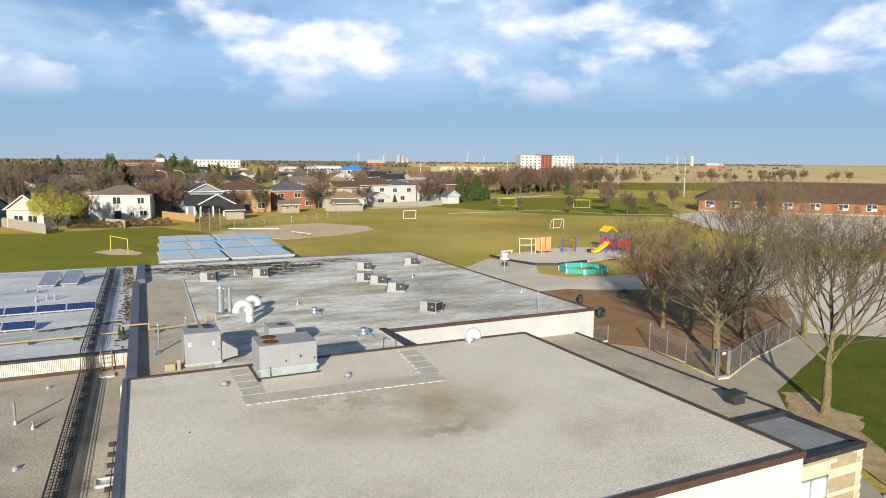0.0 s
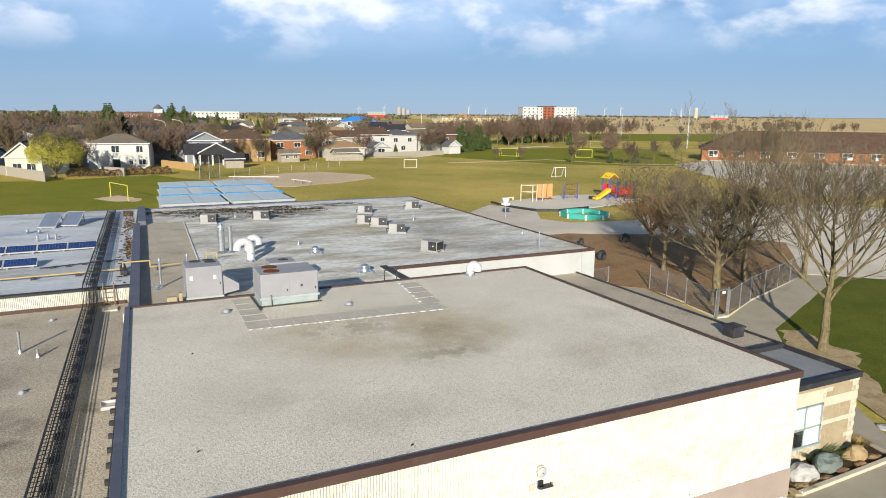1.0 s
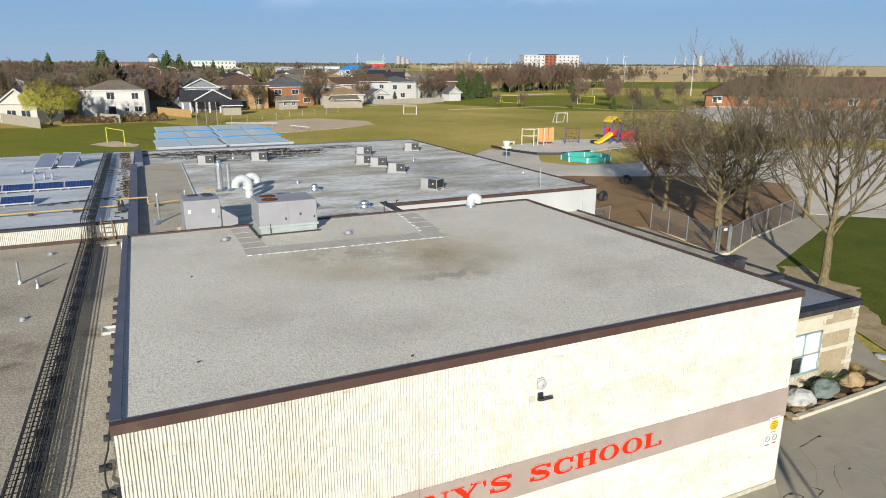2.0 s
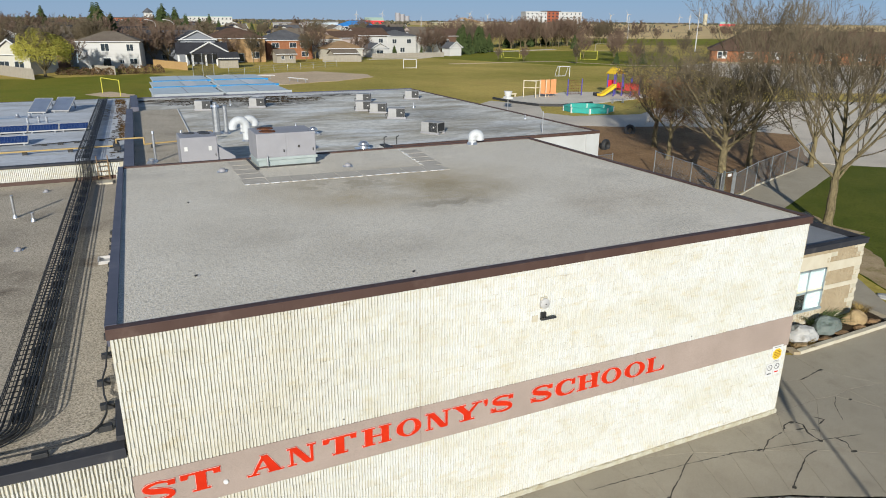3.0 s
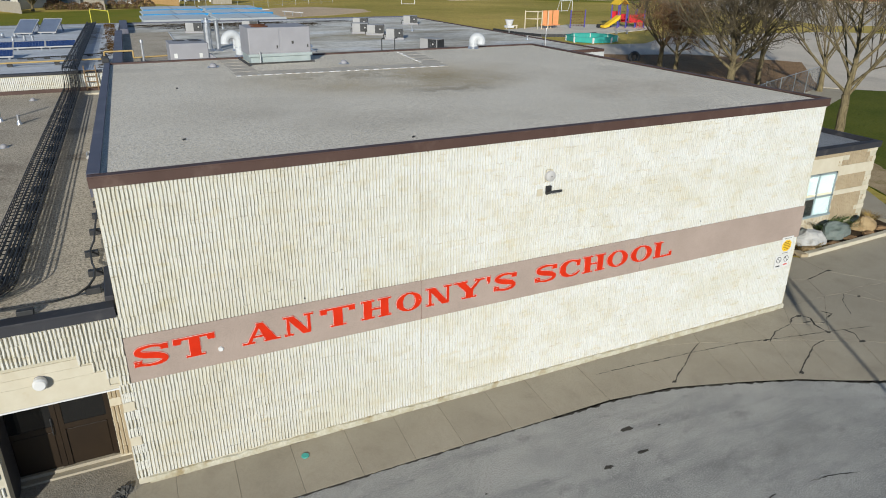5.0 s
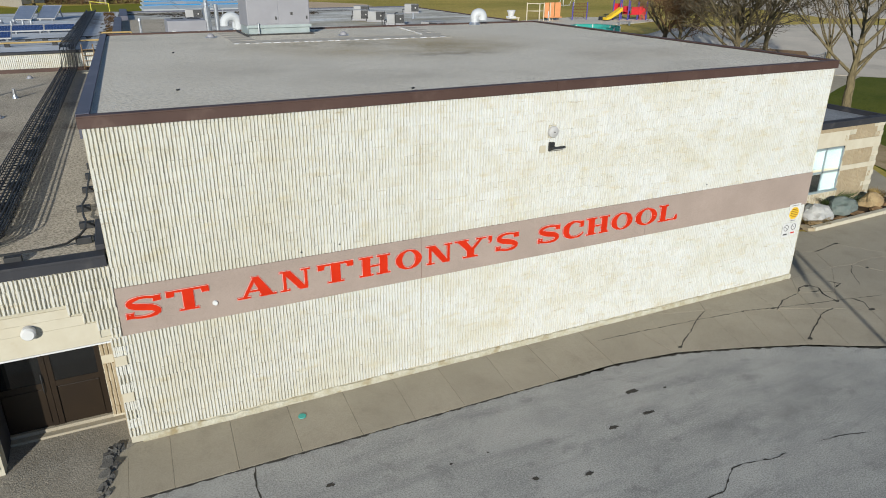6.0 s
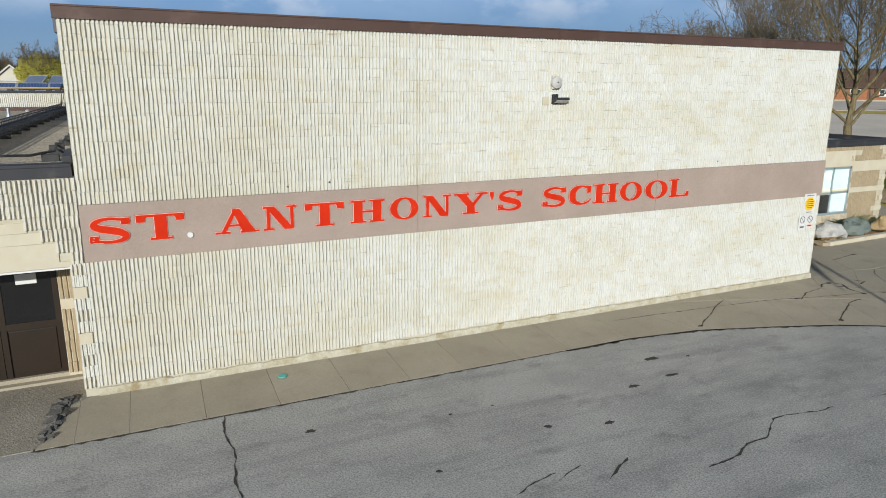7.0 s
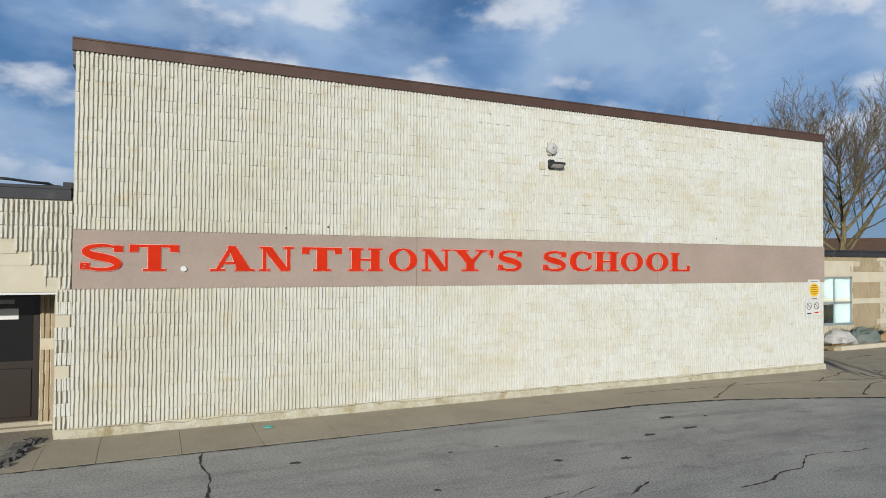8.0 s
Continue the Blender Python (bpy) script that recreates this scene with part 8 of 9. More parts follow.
# ---- larger buildings on the skyline ----
def block_building(name, x, y, w, d, h, turn, wall, roof, label, storeys, bays, category, win_w=1.5, win_h=1.5, trim=None):
    t = thing(name, (0, 0, 0), label, category)
    part("wall", boxed(-w / 2, w / 2, -d / 2, d / 2, -1, h), wall, t)
    part("roof", boxed(-w / 2 - 0.3, w / 2 + 0.3, -d / 2 - 0.3, d / 2 + 0.3, h, h + 0.6), roof, t)
    for s in range(storeys):
        z = h * (s + 0.35) / storeys
        for b in range(bays):
            xx = -w / 2 + w * (b + 0.5) / bays
            wf = part("window", boxed(xx - win_w / 2 - 0.15, xx + win_w / 2 + 0.15, -d / 2 - 0.1, -d / 2 + 0.05, z - 0.15, z + win_h + 0.15), trim or WHITE, t)
            part("pane", boxed(xx - win_w / 2, xx + win_w / 2, -d / 2 - 0.14, -d / 2 - 0.09, z, z + win_h), WINDOW, wf)
    t.matrix_basis = pose(x, y, ground_z(y), 0, 0, turn)
    return t


HOTEL = paint("hotel_panel", (0.46, 0.46, 0.45))
ht = block_building("hotel", 446, 650, 64, 18, 17.5, -14, HOTEL, HOTEL, "five-storey pale hotel with a red-brown central bay", 5, 13, "hotel", 1.6, 1.4)
m = world_of(ht)
part("central_bay", boxed(-8.0, 5.0, -9.6, -8.8, 4.5, 18.2), BRICK_RED, ht, "red-brown central bay").matrix_parent_inverse = Matrix()
part("canopy", boxed(-9, 8, -14, -9, 3.2, 4.2), DARK_FASCIA, ht).matrix_parent_inverse = Matrix()
part("parapet", boxed(-10.5, 7.5, -9.8, 6, 18.2, 19.0), SHINGLE_BLACK, ht).matrix_parent_inverse = Matrix()
for s in range(5):
    for b in range(3):
        part("pane", boxed(-6.6 + 4.4 * b, -4.6 + 4.4 * b, -9.7, -9.55, 3.6 + 3.1 * s - 0.6, 5.2 + 3.1 * s - 0.6), WINDOW, ht).matrix_parent_inverse = Matrix()
block_building("school_house", 17, 578, 33, 14, 8.0, 0, BRICK_RED, SHINGLE_GREY, "long red brick building with a grey roof", 2, 12, "building", 1.3, 1.6)
cup = thing("cupola", (31, 578, 12), "white cupola on a brick building's roof", "cupola")
part("drum", boxed(28, 34, 575, 581, ground_z(578) + 8.5, ground_z(578) + 12), SIDING_WHITE, cup)
bm = B()
bmesh.ops.create_cone(bm, cap_ends=True, segments=8, radius1=4.4, radius2=0.2, depth=3.5, matrix=Matrix.Translation((31, 578, ground_z(578) + 13.7)))
part("roof", bm, SHINGLE_GREY, cup)
block_building("long_building", 111, 872, 54, 16, 9.5, 0, SIDING_WHITE, paint("sea_green_roof", (0.30, 0.45, 0.44)), "long white building with a sea-green roof edge", 2, 12, "building", 1.6, 1.6)
block_building("shopping_plaza", 133, 545, 26, 16, 5.2, 2, SIDING_WHITE, UNIT_GREY, "low pale shopping plaza", 1, 8, "shops", 2.2, 2.2)
block_building("shopping_plaza", 158, 548, 22, 16, 6.0, 2, paint("pale_blue_panel", (0.50, 0.58, 0.64)), UNIT_GREY, "low pale blue shopping plaza", 1, 7, "shops", 2.2, 2.2)
bl = block_building("blue_roof_shop", 167, 490, 24, 14, 4.0, 4, SIDING_WHITE, paint("bright_blue_roof", (0.03, 0.22, 0.60)), "white shop under a bright blue roof", 1, 6, "shop", 2.4, 2.2)
part("hip_roof", hip(B(), 24, 14, 4.6, 3.2), paint("blue_roof_slope", (0.03, 0.24, 0.62)), bl).matrix_parent_inverse = Matrix()
st = block_building("store", 233, 442, 42, 22, 7.0, -6, paint("pale_yellow_panel", (0.62, 0.52, 0.28)), paint("store_roof", (0.55, 0.50, 0.36)), "wide pale yellow store with a dark entrance", 1, 3, "store", 3.0, 2.6, SHINGLE_BLACK)
bm = B()
for k in range(6):
    rod(bm, (-14 + 3 * k, -11, 7.4), (-6.5 + 0.5 * k, -11, 10.6), 0.2, n=4)
    rod(bm, (2 - 3 * k + 9, -11, 7.4), (-6.5 + 0.5 * k, -11, 10.6), 0.2, n=4)
part("roof_truss", bm, WOOD_TAN, st, "open timber roof trusses").matrix_parent_inverse = Matrix()
part("entrance", boxed(-3, 4, -11.4, -11, 0, 4.4), SHINGLE_BLACK, st).matrix_parent_inverse = Matrix()
block_building("red_shop", 190, 430, 9, 8, 3.6, 0, PLAY_RED, BRICK_RED, "small red shop by the parking lot", 1, 2, "shop")
block_building("tan_shop", 205, 425, 12, 8, 3.6, 0, BRICK_ORANGE, SHINGLE_BROWN, "small tan brick shop", 1, 3, "shop")
rb = block_building("farm_shed", 452, 1240, 34, 14, 6, -8, PLAY_RED, SIDING_WHITE, "long red shed with a green roof", 1, 4, "shed")
part("pitched_roof", gable(B(), 34, 14, 6.5, 5), paint("sage_roof", (0.34, 0.44, 0.36)), rb).matrix_parent_inverse = Matrix()
silo = thing("grain_silo", (1345, 1310, ground_z(1310)), "tall pale concrete grain silo", "silo")
part("cylinder", rod(B(), (1345, 1310, ground_z(1310) - 2), (1345, 1310, ground_z(1310) + 26), 5, 5, 20), FOUND, silo)
bm = B()
bmesh.ops.create_uvsphere(bm, u_segments=20, v_segments=10, radius=5, matrix=Matrix.Translation((1345, 1310, ground_z(1310) + 26)) @ Matrix.Diagonal((1, 1, 0.7, 1)))
part("dome", bm, UNIT_LIGHT, silo)
bn2 = block_building("barn", 1405, 1290, 42, 14, 5, -40, PLAY_RED, SIDING_WHITE, "long red barn with a pale green roof", 1, 3, "barn")
part("pitched_roof", gable(B(), 42, 14, 5.5, 5), paint("pale_green_roof", (0.36, 0.50, 0.46)), bn2).matrix_parent_inverse = Matrix()
el = thing("grain_elevator", (760, 1850, ground_z(1850)), "pale grain elevator on the skyline", "elevator")
for k in range(3):
    part("bin", rod(B(), (742 + 14 * k, 1850, ground_z(1850) - 2), (742 + 14 * k, 1850, ground_z(1850) + 26 - 4 * k), 7, 7, 14), UNIT_GREY, el)


def wind_turbine(x, y, h, turn):
    """A white turbine far out on the fields, its blades at rest."""
    z = ground_z(y)
    t = thing("wind_turbine", (x, y, z), "distant white wind turbine on the fields", "wind turbine", "wind turbines")
    part("tower", rod(B(), (x, y, z - 2), (x, y, z + h), 2.2, 1.2, 8), UNIT_LIGHT, t)
    part("nacelle", boxed(x - 1.6, x + 1.6, y - 4, y + 3, z + h - 1.5, z + h + 1.6, bevel=0.4), UNIT_LIGHT, t)
    for k in range(3):
        a = radians(turn + 120 * k)
        part("blade", rod(B(), (x, y - 4.5, z + h), (x + math.sin(a) * h * 0.55, y - 4.5, z + h + math.cos(a) * h * 0.55), 1.3, 0.4, 6), UNIT_LIGHT, t)


for k, (bearing, far) in enumerate(((0.3214, 3300), (0.3573, 3500), (0.4794, 3400), (0.5039, 3600), (0.6719, 3500), (0.6942, 3300), (0.7612, 3450), (0.7742, 3600))):
    wind_turbine(0.6 + far * math.sin(bearing), -12.3 + far * math.cos(bearing), 30 + 4 * (k % 3), 17 * k)


# ---- long brick building behind the parking lot ----
def long_school():
    t = thing("brick_building", (0, 0, 0), "long low brick building with brown roof and white windows", "building")
    L_, D_ = 96.0, 17.0
    part("wall", boxed(0, L_, 0, D_, -0.5, 3.1), BRICK_ORANGE, t)
    bm = hip(B(), L_, D_, 3.2, 4.6, 0.8)
    bmesh.ops.translate(bm, verts=bm.verts, vec=(L_ / 2, D_ / 2, 0))
    part("roof", bm, SHINGLE_BROWN, t)
    part("soffit", boxed(-0.7, L_ + 0.7, -0.75, 0.0, 2.95, 3.1), DARK_FASCIA, t)
    part("kerb_wall", boxed(0, L_, -0.4, 0.0, -0.5, 0.25), CONCRETE, t)
    for k in range(15):
        x = 2.8 + 6.2 * k
        wf = part("window", boxed(x - 1.15, x + 1.15, -0.08, 0.04, 1.05, 2.75), WHITE, t)
        for dx in (-0.55, 0.55):
            part("pane", boxed(x + dx - 0.48, x + dx + 0.48, -0.11, -0.07, 1.75, 2.65), WINDOW, wf)
        part("pane", boxed(x - 1.02, x - 0.05, -0.11, -0.07, 1.15, 1.68), WINDOW, wf)
        if k % 2:
            part("wall_panel", boxed(x + 2.6, x + 3.8, -0.05, 0.03, 0.5, 2.5), BRICK_BROWN, t)
    t.matrix_basis = pose(139.6, 121.2, ground_z(121), 0, 0, -45)


long_school()
CAR_RED = mat("car_paint", (0.30, 0.012, 0.025), (0.26, 0.01, 0.02), 1.0, rough=0.2)


def car(x, y, turn, paint_mat, label):
    c = thing("car", (0, 0, 0), label, "car", "parked cars")
    body = prism(B(), [(-2.2, 0.3), (2.2, 0.3), (2.25, 0.75), (1.4, 0.9), (-2.2, 0.95)], -0.88, 0.88)
    bmesh.ops.bevel(body, geom=body.edges[:], offset=0.06, segments=2, affect="EDGES")
    part("body", body, paint_mat, c)
    cab = prism(B(), [(-2.0, 0.92), (1.3, 0.88), (0.55, 1.48), (-1.6, 1.5)], -0.78, 0.78)
    part("cabin", cab, WINDOW, c)
    part("roof", boxed(-1.6, 0.55, -0.72, 0.72, 1.46, 1.53, bevel=0.03), paint_mat, c)
    for wx in (-1.35, 1.35):
        for s in (-1, 1):
            w = part("wheel", rod(B(), (wx, s * 0.70, 0.33), (wx, s * 0.90, 0.33), 0.33, 0.33, 18), BLACK, c)
            part("rim", rod(B(), (wx, s * 0.90, 0.33), (wx, s * 0.915, 0.33), 0.2, 0.18, 14), GALV, w)
    c.matrix_basis = pose(x, y, ground_z(y) + 0.01, 0, 0, turn)
    return c


car(106.5, 51.6, 35, CAR_RED, "dark red parked car")
SILVER = mat("silver_paint", (0.5, 0.5, 0.52), (0.45, 0.45, 0.47), 1.0, rough=0.25)
cars = [car(200, 415, 10, SILVER, "parked car before the shops"), car(206, 414, 12, CAR_RED, "parked car before the shops")]
for k in range(9):
    copy_thing(cars[k % 2], pose(172 + 5.2 * k, 421 - 1.2 * k, ground_z(420), 0, 0, 80 + 5 * (k % 3)))

# poles
for x, y, h, r in ((184, 171, 14.5, 0.22), (236, 128, 17, 0.2), (262, 300, 12, 0.2), (205, 330, 12, 0.2), (150, 330, 11, 0.18), (320, 420, 14, 0.2), (385, 380, 14, 0.2)):
    solid("utility_pole", rod(B(), (x, y, ground_z(y) - 0.5), (x, y, ground_z(y) + h), r, r * 0.7, 8), UNIT_LIGHT, "pale tall utility pole by the fields", "pole", "utility poles")
for x, y in ((13.5, 205), (18.5, 207)):
    sl = thing("street_lamp", (x, y, ground_z(y)), "pale street lamp with a curved arm", "street lamp", "street lamps")
    part("pole", rod(B(), (x, y, ground_z(y)), (x, y, ground_z(y) + 8), 0.12, 0.09, 8), UNIT_LIGHT, sl)
    part("arm", rods([(x, y, ground_z(y) + 8), (x - 0.8, y, ground_z(y) + 8.7), (x - 2.2, y, ground_z(y) + 9.0)], 0.08, 6), UNIT_LIGHT, sl)
    part("head", boxed(x - 2.9, x - 2.1, y - 0.15, y + 0.15, ground_z(y) + 8.9, ground_z(y) + 9.1), UNIT_LIGHT, sl)
# ball diamond backstop
bs = thing("backstop", (14.7, 112.5, ground_z(112)), "dark chain-link backstop of the ball diamond", "backstop")
for x, y in ((13.0, 112.2), (14.7, 113.2), (16.4, 112.6)):
    part("post", rod(B(), (x, y, 2.0), (x, y, 6.2), 0.045, 0.045, 6), GALV, bs)
bm = B()
for k in range(26):
    for (x0, y0), (x1, y1) in (((13.0, 112.2), (14.7, 113.2)), ((14.7, 113.2), (16.4, 112.6))):
        rod(bm, (x0, y0, 2.2 + 0.16 * k), (x1, y1, 2.2 + 0.16 * k), 0.018, n=3, caps=False)
        if k < 11:
            f = k / 10
            rod(bm, (x0 + (x1 - x0) * f, y0 + (y1 - y0) * f, 2.2), (x0 + (x1 - x0) * f, y0 + (y1 - y0) * f, 6.2), 0.018, n=3, caps=False)
tagged(part("mesh_wire", bm, DARK_GRILLE, bs), kind="stuff")
for x0, y0, x1, y1 in ((17.5, 110, 25.5, 106.5), (26.5, 101.5, 28.5, 96.5)):
    bb = thing("team_bench", ((x0 + x1) / 2, (y0 + y1) / 2, 2.2), "long white players' bench", "bench", "benches at the diamond")
    part("seat", rods([(x0, y0, 2.75), (x1, y1, 2.75)], 0.07, 4), WHITE, bb)
    for f in (0.1, 0.5, 0.9):
        x, y = x0 + (x1 - x0) * f, y0 + (y1 - y0) * f
        part("leg", boxed(x - 0.06, x + 0.06, y - 0.06, y + 0.06, 2.1, 2.7), GALV, bb)


def board_fence(p, q, h, material, label):
    f = thing("board_fence", (*p, ground_z(p[1])), label, "fence", "garden fences")
    length = math.hypot(q[0] - p[0], q[1] - p[1])
    n = int(length / 0.30)
    rnd = random.Random(int(p[0] * 10))
    bm = B()
    ang = math.atan2(q[1] - p[1], q[0] - p[0])
    for i in range(n):
        g = (i + 0.5) / n
        x, y = p[0] + (q[0] - p[0]) * g, p[1] + (q[1] - p[1]) * g
        hh = h * rnd.uniform(0.96, 1.03)
        bmesh.ops.create_cube(bm, size=1, matrix=pose(x, y, ground_z(y) + hh / 2, 0, 0, math.degrees(ang)) @ Matrix.Diagonal((0.27, 0.04, hh, 1)))
    tagged(part("boarding", bm, material, f), kind="stuff")
    for z in (0.35, h - 0.3):
        part("rail", rods([(p[0], p[1] + 0.06, ground_z(p[1]) + z), (q[0], q[1] + 0.06, ground_z(q[1]) + z)], 0.05, 4), material, f)


board_fence((-21, 137), (-10.7, 116.4), 1.7, WOOD_GREY, "pale weathered board fence")
board_fence((-2.5, 128), (1.2, 122.9), 1.5, WOOD_GREY, "pale weathered board fence")
board_fence((8.5, 143), (13.9, 130.6), 1.5, WOOD_TAN, "new cedar board fence")
board_fence((46, 150), (55, 148), 1.4, WOOD_GREY, "grey board fence behind the gardens")
board_fence((62, 160), (84, 163), 1.3, WOOD_GREY, "grey board fence behind the gardens")

# ---- distant trees ----
def leafy(seed, centre, rx, rz, count, size, material, low=-0.25):
    """Small leaves scattered through the outer shell of a rounded crown."""
    rnd = random.Random(seed)
    vs, fs = [], []
    while len(fs) < count:
        d = Vector((rnd.gauss(0, 1), rnd.gauss(0, 1), rnd.gauss(0, 1))).normalized()
        if d.z < low + rnd.uniform(-0.25, 0.25):
            continue
        lump = 1 + 0.07 * math.sin(5 * d.x + seed) * math.cos(4 * d.y) + 0.05 * math.sin(9 * d.z + 7 * d.x)
        r = lump * rnd.uniform(0.55, 1.0) ** 0.6
        c = Vector((centre[0] + d.x * rx * r, centre[1] + d.y * rx * r, centre[2] + d.z * rz * r))
        u = Vector((rnd.gauss(0, 1), rnd.gauss(0, 1), rnd.gauss(0, 0.6))).normalized() * size * rnd.uniform(0.5, 1.2)
        v = u.orthogonal().normalized() * size * rnd.uniform(0.3, 0.7)
        i = len(vs)
        vs += [tuple(c - u), tuple(c + v), tuple(c + u), tuple(c - v)]
        fs.append((i, i + 1, i + 2, i + 3))
    me = bpy.data.meshes.new("leaves")
    me.from_pydata(vs, [], fs)
    me.materials.append(material)
    return me


WL = dict(height=7.6, trunk_h=0.9, trunk_r=0.26, limbs=15, spread=0.95, counts=(8, 6, 4), droop=0.02, twig=0.03)
trunk, crown = grow(61, **WL)
wt = thing("willow_tree", (0, 0, 0), "round yellow-green willow in early leaf", "tree")
part("trunk", tube_mesh("trunk", trunk, BARK), BARK, wt)
part("crown", tube_mesh("crown", crown, TWIG), TWIG, wt)
part("foliage", leafy(3, (0, 0, 4.2), 4.5, 3.5, 12000, 0.13, WILLOW, -0.4), WILLOW, wt, "dense yellow-green spring leaves")
wt.matrix_basis = pose(-9.6, 122.9, ground_z(123))
SCRUB = mat("brown_scrub", (0.20, 0.125, 0.065), (0.14, 0.09, 0.05), 1.0, rough=1.0)
for x0, y0, x1, y1, h in ((-8.1, 126.4, 1.0, 123.4, 1.0), (1.6, 125.4, 9.2, 125.0, 1.3)):
    hg = thing("hedge", (x0, y0, ground_z(y0)), "low brown leafless hedge along the field's edge", "hedge", "hedges")
    n = 5
    for k in range(n):
        f = (k + 0.5) / n
        part("shrub", leafy(20 + k, (x0 + (x1 - x0) * f, y0 + (y1 - y0) * f, ground_z(y0) + 0.3), (x1 - x0) / n * 0.62, h, 420, 0.14, SCRUB), SCRUB, hg)
ff = thing("field_fence", (30, 124, 2.2), "thin galvanised wire fence beside the ball diamond", "fence")
for k in range(9):
    f = k / 8
    x, y = 19.4 + 24.8 * f, 116.3 + 16.3 * f
    part("post", rod(B(), (x, y, 2.0), (x, y, 3.5), 0.035, 0.035, 6), GALV, ff)
for z in (2.6, 3.05, 3.5):
    part("rail", rods([(19.4, 116.3, z), (44.2, 132.6, z)], 0.014, 4), GALV, ff)


def small_tree(seed, height, material, label, twig=0.042, spread=0.7):
    trunk, crown = grow(seed, height, height * 0.2, height * 0.022, 8, spread, (7, 6, 5), 0.02, (0, 0), 0.2, twig)
    t = thing("tree", (0, 0, 0), label, "tree", "trees beyond the field")
    part("trunk", tube_mesh("trunk", trunk, BARK), BARK, t)
    part("crown", tube_mesh("crown", crown, material), material, t)
    return t


def conifer(seed, height, label):
    """A spruce of many drooping needle sprays round a trunk."""
    rnd = random.Random(seed)
    vs, fs = [], []
    tiers = 22
    for i in range(tiers):
        f = i / tiers
        z = height * (0.08 + 0.9 * f)
        reach = height * 0.31 * (1 - f) ** 0.75 + 0.15
        for k in range(int(16 - 8 * f)):
            a = rnd.uniform(0, math.tau)
            r = reach * rnd.uniform(0.6, 1.15)
            w = 0.22 * r + 0.16
            k0 = len(vs)
            c, s = math.cos(a), math.sin(a)
            dz = rnd.uniform(0.1, 0.4) * r
            vs += [(0, 0, z + 0.15), (c * r * 0.55 - s * w, s * r * 0.55 + c * w, z - dz * 0.3), (c * r, s * r, z - dz), (c * r * 0.55 + s * w, s * r * 0.55 - c * w, z - dz * 0.3), (c * r * 0.5, s * r * 0.5, z + 0.28 * r)]
            fs += [(k0, k0 + 1, k0 + 4), (k0 + 1, k0 + 2, k0 + 4), (k0 + 2, k0 + 3, k0 + 4), (k0 + 3, k0, k0 + 4), (k0, k0 + 3, k0 + 2, k0 + 1)]
    me = bpy.data.meshes.new("crown")
    me.from_pydata(vs, [], fs)
    me.materials.append(NEEDLES)
    t = thing("conifer", (0, 0, 0), label, "conifer", "conifers")
    part("trunk", rod(B(), (0, 0, -0.2), (0, 0, height * 0.9), height * 0.02, 0.03, 8), BARK, t)
    part("crown", me, NEEDLES, t)
    return t


spruces = [conifer(70 + k, 9.0, "dark green spruce with drooping boughs") for k in range(3)]
first_spots = ((95.5, 174.5, 1.0), (103.5, 180, 0.95), (150, 227, 1.1))
for s, (x, y, k) in zip(spruces, first_spots):
    s.matrix_basis = pose(x, y, ground_z(y)) @ Matrix.Scale(k, 4)


def plant(model, x, y, size, turn):
    ob = copy_thing(model, pose(x, y, ground_z(y), 0, 0, turn))
    ob.matrix_basis = pose(x, y, ground_z(y), 0, 0, turn) @ Matrix.Scale(size, 4)
    return ob


rnd = random.Random(29)
for x, y, k in ((98.5, 176, 0.8), (107, 184, 1.0), (112, 188, 0.75), (70.5, 166, 0.4), (78.5, 166, 0.35), (-2.3, 243, 1.15), (2.5, 246, 0.9), (20.9, 281, 1.2), (25.5, 284, 1.1), (29, 280, 0.9), (-32.8, 350, 1.2), (-28, 352, 1.1), (-21, 300, 1.1), (12, 405, 1.1), (16, 408, 0.9), (48, 330, 1.1), (62, 345, 1.0), (70, 350, 0.9), (-1, 238, 1.15), (-59, 519, 1.1), (-33, 266, 0.8), (-56, 655, 1.2), (13, 407, 1.0), (22, 318, 1.1), (22, 269, 0.9), (42, 314, 0.9), (47, 791, 1.5), (70, 422, 0.95), (72, 380, 0.95), (86, 378, 0.7), (100, 186, 0.95), (121, 228, 0.9), (112, 195, 1.05), (234, 378, 0.8), (148, 222, 1.05), (165, 236, 1.0), (157, 204, 0.65), (-15, 420, 1.2), (-38, 400, 1.2), (-70, 500, 1.2), (-25, 560, 1.3), (88, 240, 0.7), (135, 215, 0.9), (160, 238, 0.9), (-42, 200, 1.3), (-46, 198, 1.1), (128, 300, 0.9), (109.5, 121, 0.38), (116, 119.5, 0.5), (50, 420, 1.2), (-10, 380, 1.0)):
    plant(spruces[rnd.randrange(3)], x, y, k * (1.4 if 185 < y < 330 and x < 80 else 0.9), rnd.uniform(0, 360))
small = [small_tree(80, 8.0, TWIG_FAR, "leafless tree with brown twigs"), small_tree(81, 8.5, TWIG_FAR, "leafless tree with brown twigs", 0.045, 0.9), small_tree(82, 7.5, TWIG, "leafless tree with grey twigs", 0.035, 0.5)]
for t, (x, y) in zip(small, ((119.3, 147.3), (113.7, 126.6), (138.2, 129.2))):
    t.matrix_basis = pose(x, y, ground_z(y)) @ Matrix.Scale(0.7, 4)
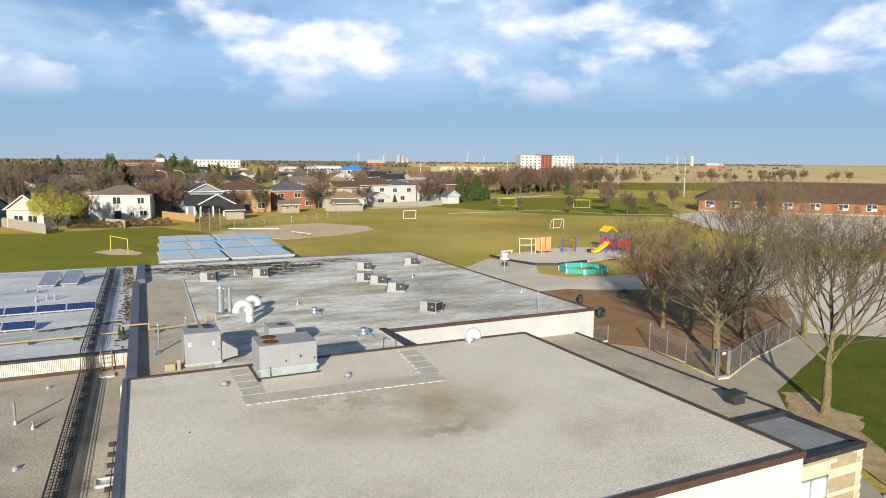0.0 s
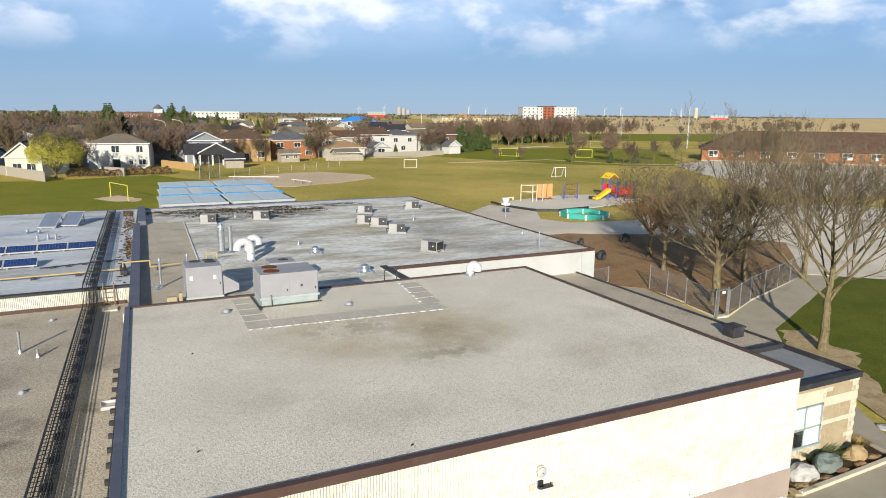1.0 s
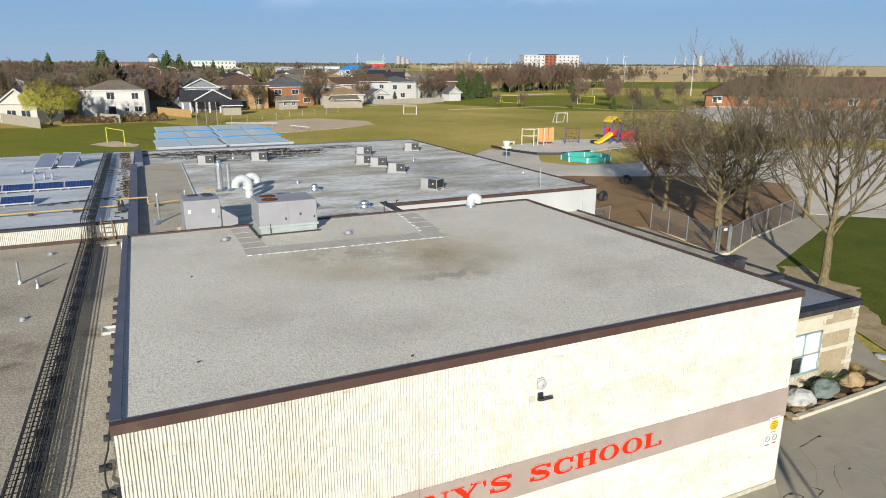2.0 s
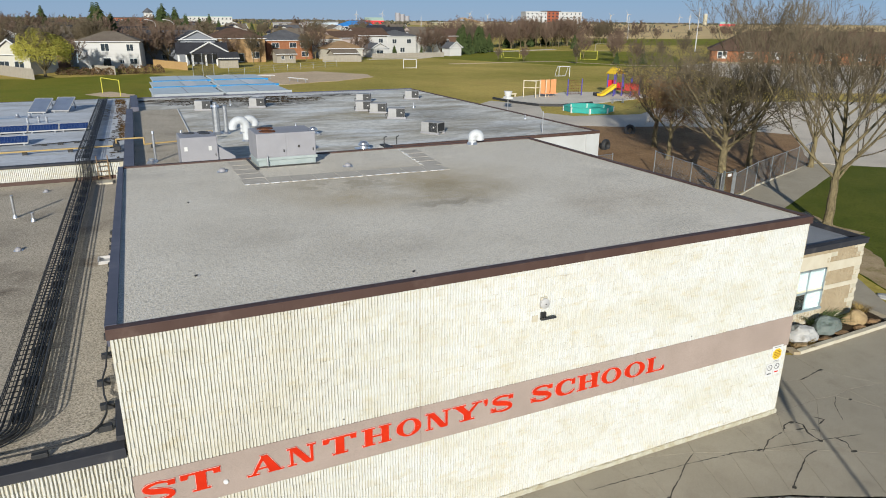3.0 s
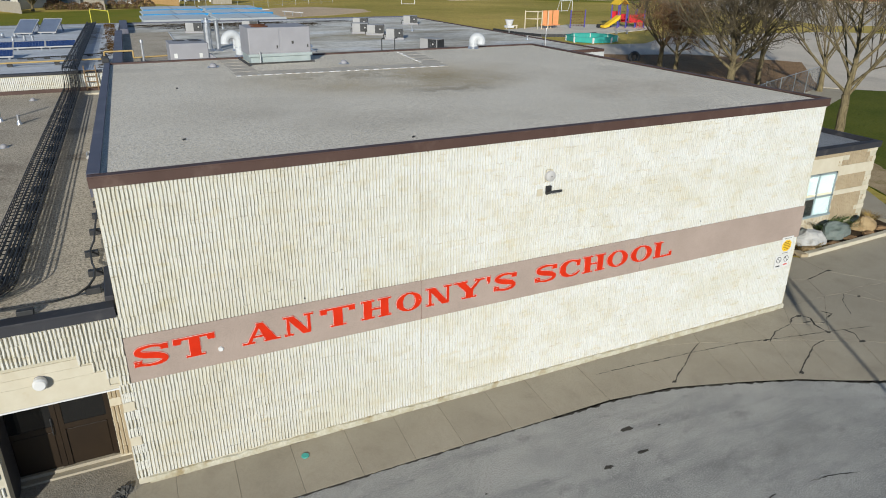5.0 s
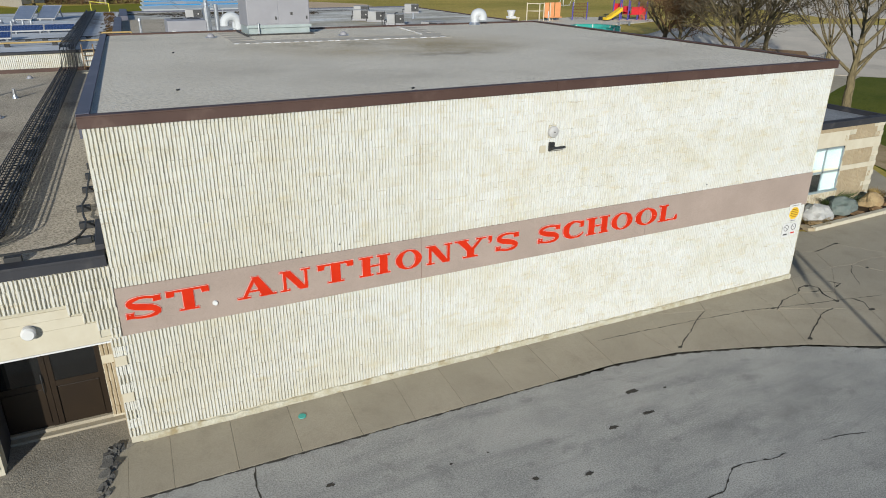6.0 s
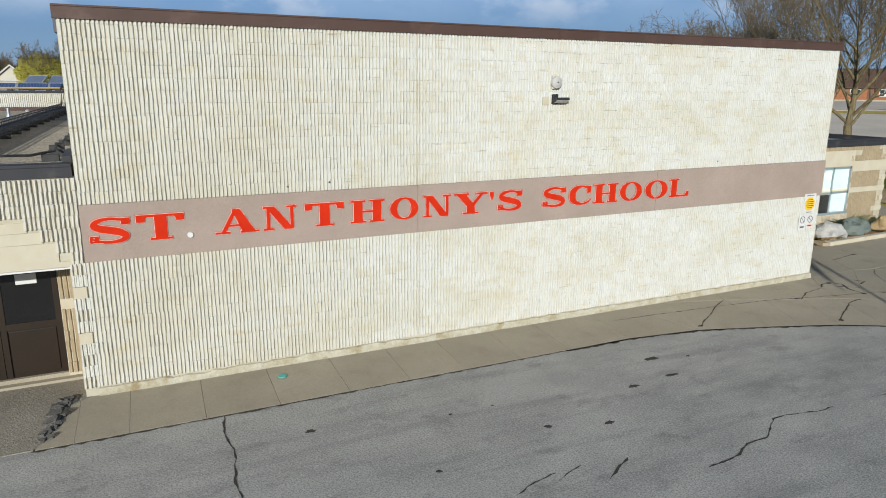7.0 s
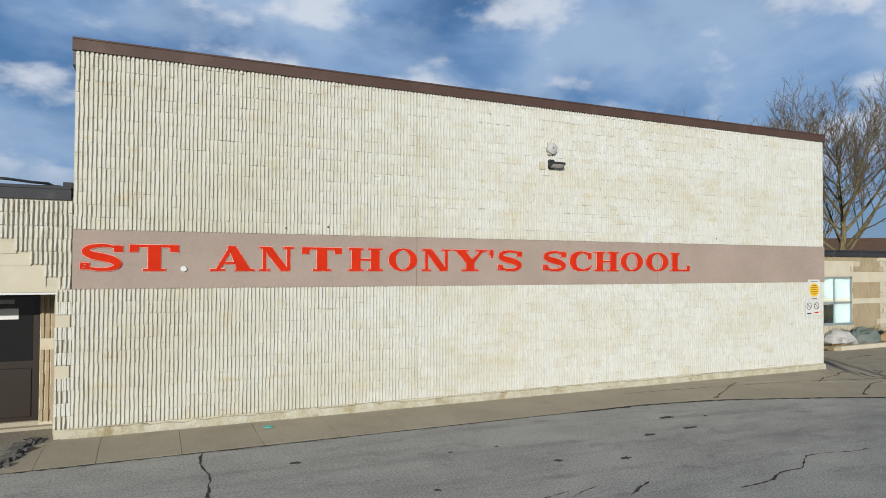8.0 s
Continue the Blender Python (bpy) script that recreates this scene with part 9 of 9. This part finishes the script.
for x, y, k in ((112.2, 117.3, 0.6), (126, 124, 0.6), (132, 150, 0.8), (100, 124, 0.5), (30, 150, 0.7), (24.5, 150.5, 0.6), (9, 149, 0.8), (44, 157, 0.7), (47, 160, 0.8), (58, 158, 0.6), (82, 172, 0.7), (86, 175, 0.8), (90, 178, 0.7), (88, 140, 0.35), (93, 136, 0.4), (-6, 136, 0.6), (5.5, 150, 0.9), (12, 151, 0.9)):
    plant(small[rnd.randrange(3)], x, y, k, rnd.uniform(0, 360))
for k in range(330):
    y = 172 + 330 * rnd.random() ** 1.2
    x = rnd.uniform(-0.36 * y, 0.42 * y)
    if x > 0.10 * y and k % 5:
        continue
    plant(small[rnd.randrange(3)], x, y, rnd.uniform(0.6, 1.1), rnd.uniform(0, 360))
for k in range(64):
    f = rnd.random()
    x, y = 104 + 120 * f + rnd.uniform(-5, 5), 196 + 62 * f + rnd.uniform(-8, 16)
    plant(small[rnd.randrange(3)], x, y, rnd.uniform(0.7, 1.15), rnd.uniform(0, 360))
for k in range(30):
    f = rnd.random()
    x, y = 205 + 260 * f, 265 + 30 * f + rnd.uniform(-12, 40)
    plant(small[rnd.randrange(3)], x, y, rnd.uniform(0.5, 0.9), rnd.uniform(0, 360))


def far_wood():
    """Scrub and woods towards the horizon: thousands of ragged little crowns."""
    rnd = random.Random(90)
    vs, fs = [], []
    for k in range(3600):
        f = rnd.random()
        y = 480 + 2300 * f ** 1.6
        x = rnd.uniform(-0.42 * y, 1.35 * y)
        in_field = x > 0.42 * y and y < 1900
        if in_field and rnd.random() < 0.93:
            continue
        if not in_field and x > 0.10 * y and y < 1000 and rnd.random() < 0.88:
            continue
        z = ground_z(y)
        h = rnd.uniform(3, 7.0) * (0.65 + y / 4500)
        w = h * rnd.uniform(0.5, 1.3)
        for j in range(7):
            cx, cy = x + rnd.uniform(-w, w), y + rnd.uniform(-w, w)
            t = h * rnd.uniform(0.55, 1.0)
            r = w * rnd.uniform(0.2, 0.5)
            a = rnd.uniform(0, 3)
            i = len(vs)
            vs += [(cx - r * math.cos(a), cy - r * math.sin(a), z), (cx + r * math.cos(a), cy + r * math.sin(a), z), (cx + 0.7 * r * math.cos(a), cy + 0.7 * r * math.sin(a), z + t * 0.7), (cx + rnd.uniform(-r, r) * 0.5, cy, z + t), (cx - 0.7 * r * math.cos(a), cy - 0.7 * r * math.sin(a), z + t * 0.75)]
            fs.append((i, i + 1, i + 2, i + 3, i + 4))
    me = bpy.data.meshes.new("far_woods")
    me.from_pydata(vs, [], fs)
    me.materials.append(mat("far_scrub", (0.15, 0.115, 0.085), (0.07, 0.075, 0.05), 60.0, (0.4, 0.6), 1.0))
    tagged(new("far_woods", me), "brown and green woods and scrub towards the horizon", "woods", kind="stuff")


far_wood()
STUBBLE = mat("stubble_field", (0.70, 0.51, 0.25), (0.58, 0.42, 0.20), 40.0, rough=1.0, stain=(0.25, 0.20, 0.09), stain_size=90.0)
patch("stubble_field", [(232, 332), (480, 266), (3000, 1400), (3600, 2900), (900, 2900), (560, 1500), (430, 900), (300, 560), (245, 430)], STUBBLE, 0.05, "straw-coloured stubble fields towards the horizon", "field")
patch("shop_lot", [(120, 400), (245, 392), (262, 455), (215, 520), (120, 535)], PAVING, 0.03, "pale parking lot before the shops", "parking lot")
patch("far_green", [(190, 240), (300, 190), (470, 262), (232, 328)], GREEN, 0.02, "green grass beyond the brick building", "grass")


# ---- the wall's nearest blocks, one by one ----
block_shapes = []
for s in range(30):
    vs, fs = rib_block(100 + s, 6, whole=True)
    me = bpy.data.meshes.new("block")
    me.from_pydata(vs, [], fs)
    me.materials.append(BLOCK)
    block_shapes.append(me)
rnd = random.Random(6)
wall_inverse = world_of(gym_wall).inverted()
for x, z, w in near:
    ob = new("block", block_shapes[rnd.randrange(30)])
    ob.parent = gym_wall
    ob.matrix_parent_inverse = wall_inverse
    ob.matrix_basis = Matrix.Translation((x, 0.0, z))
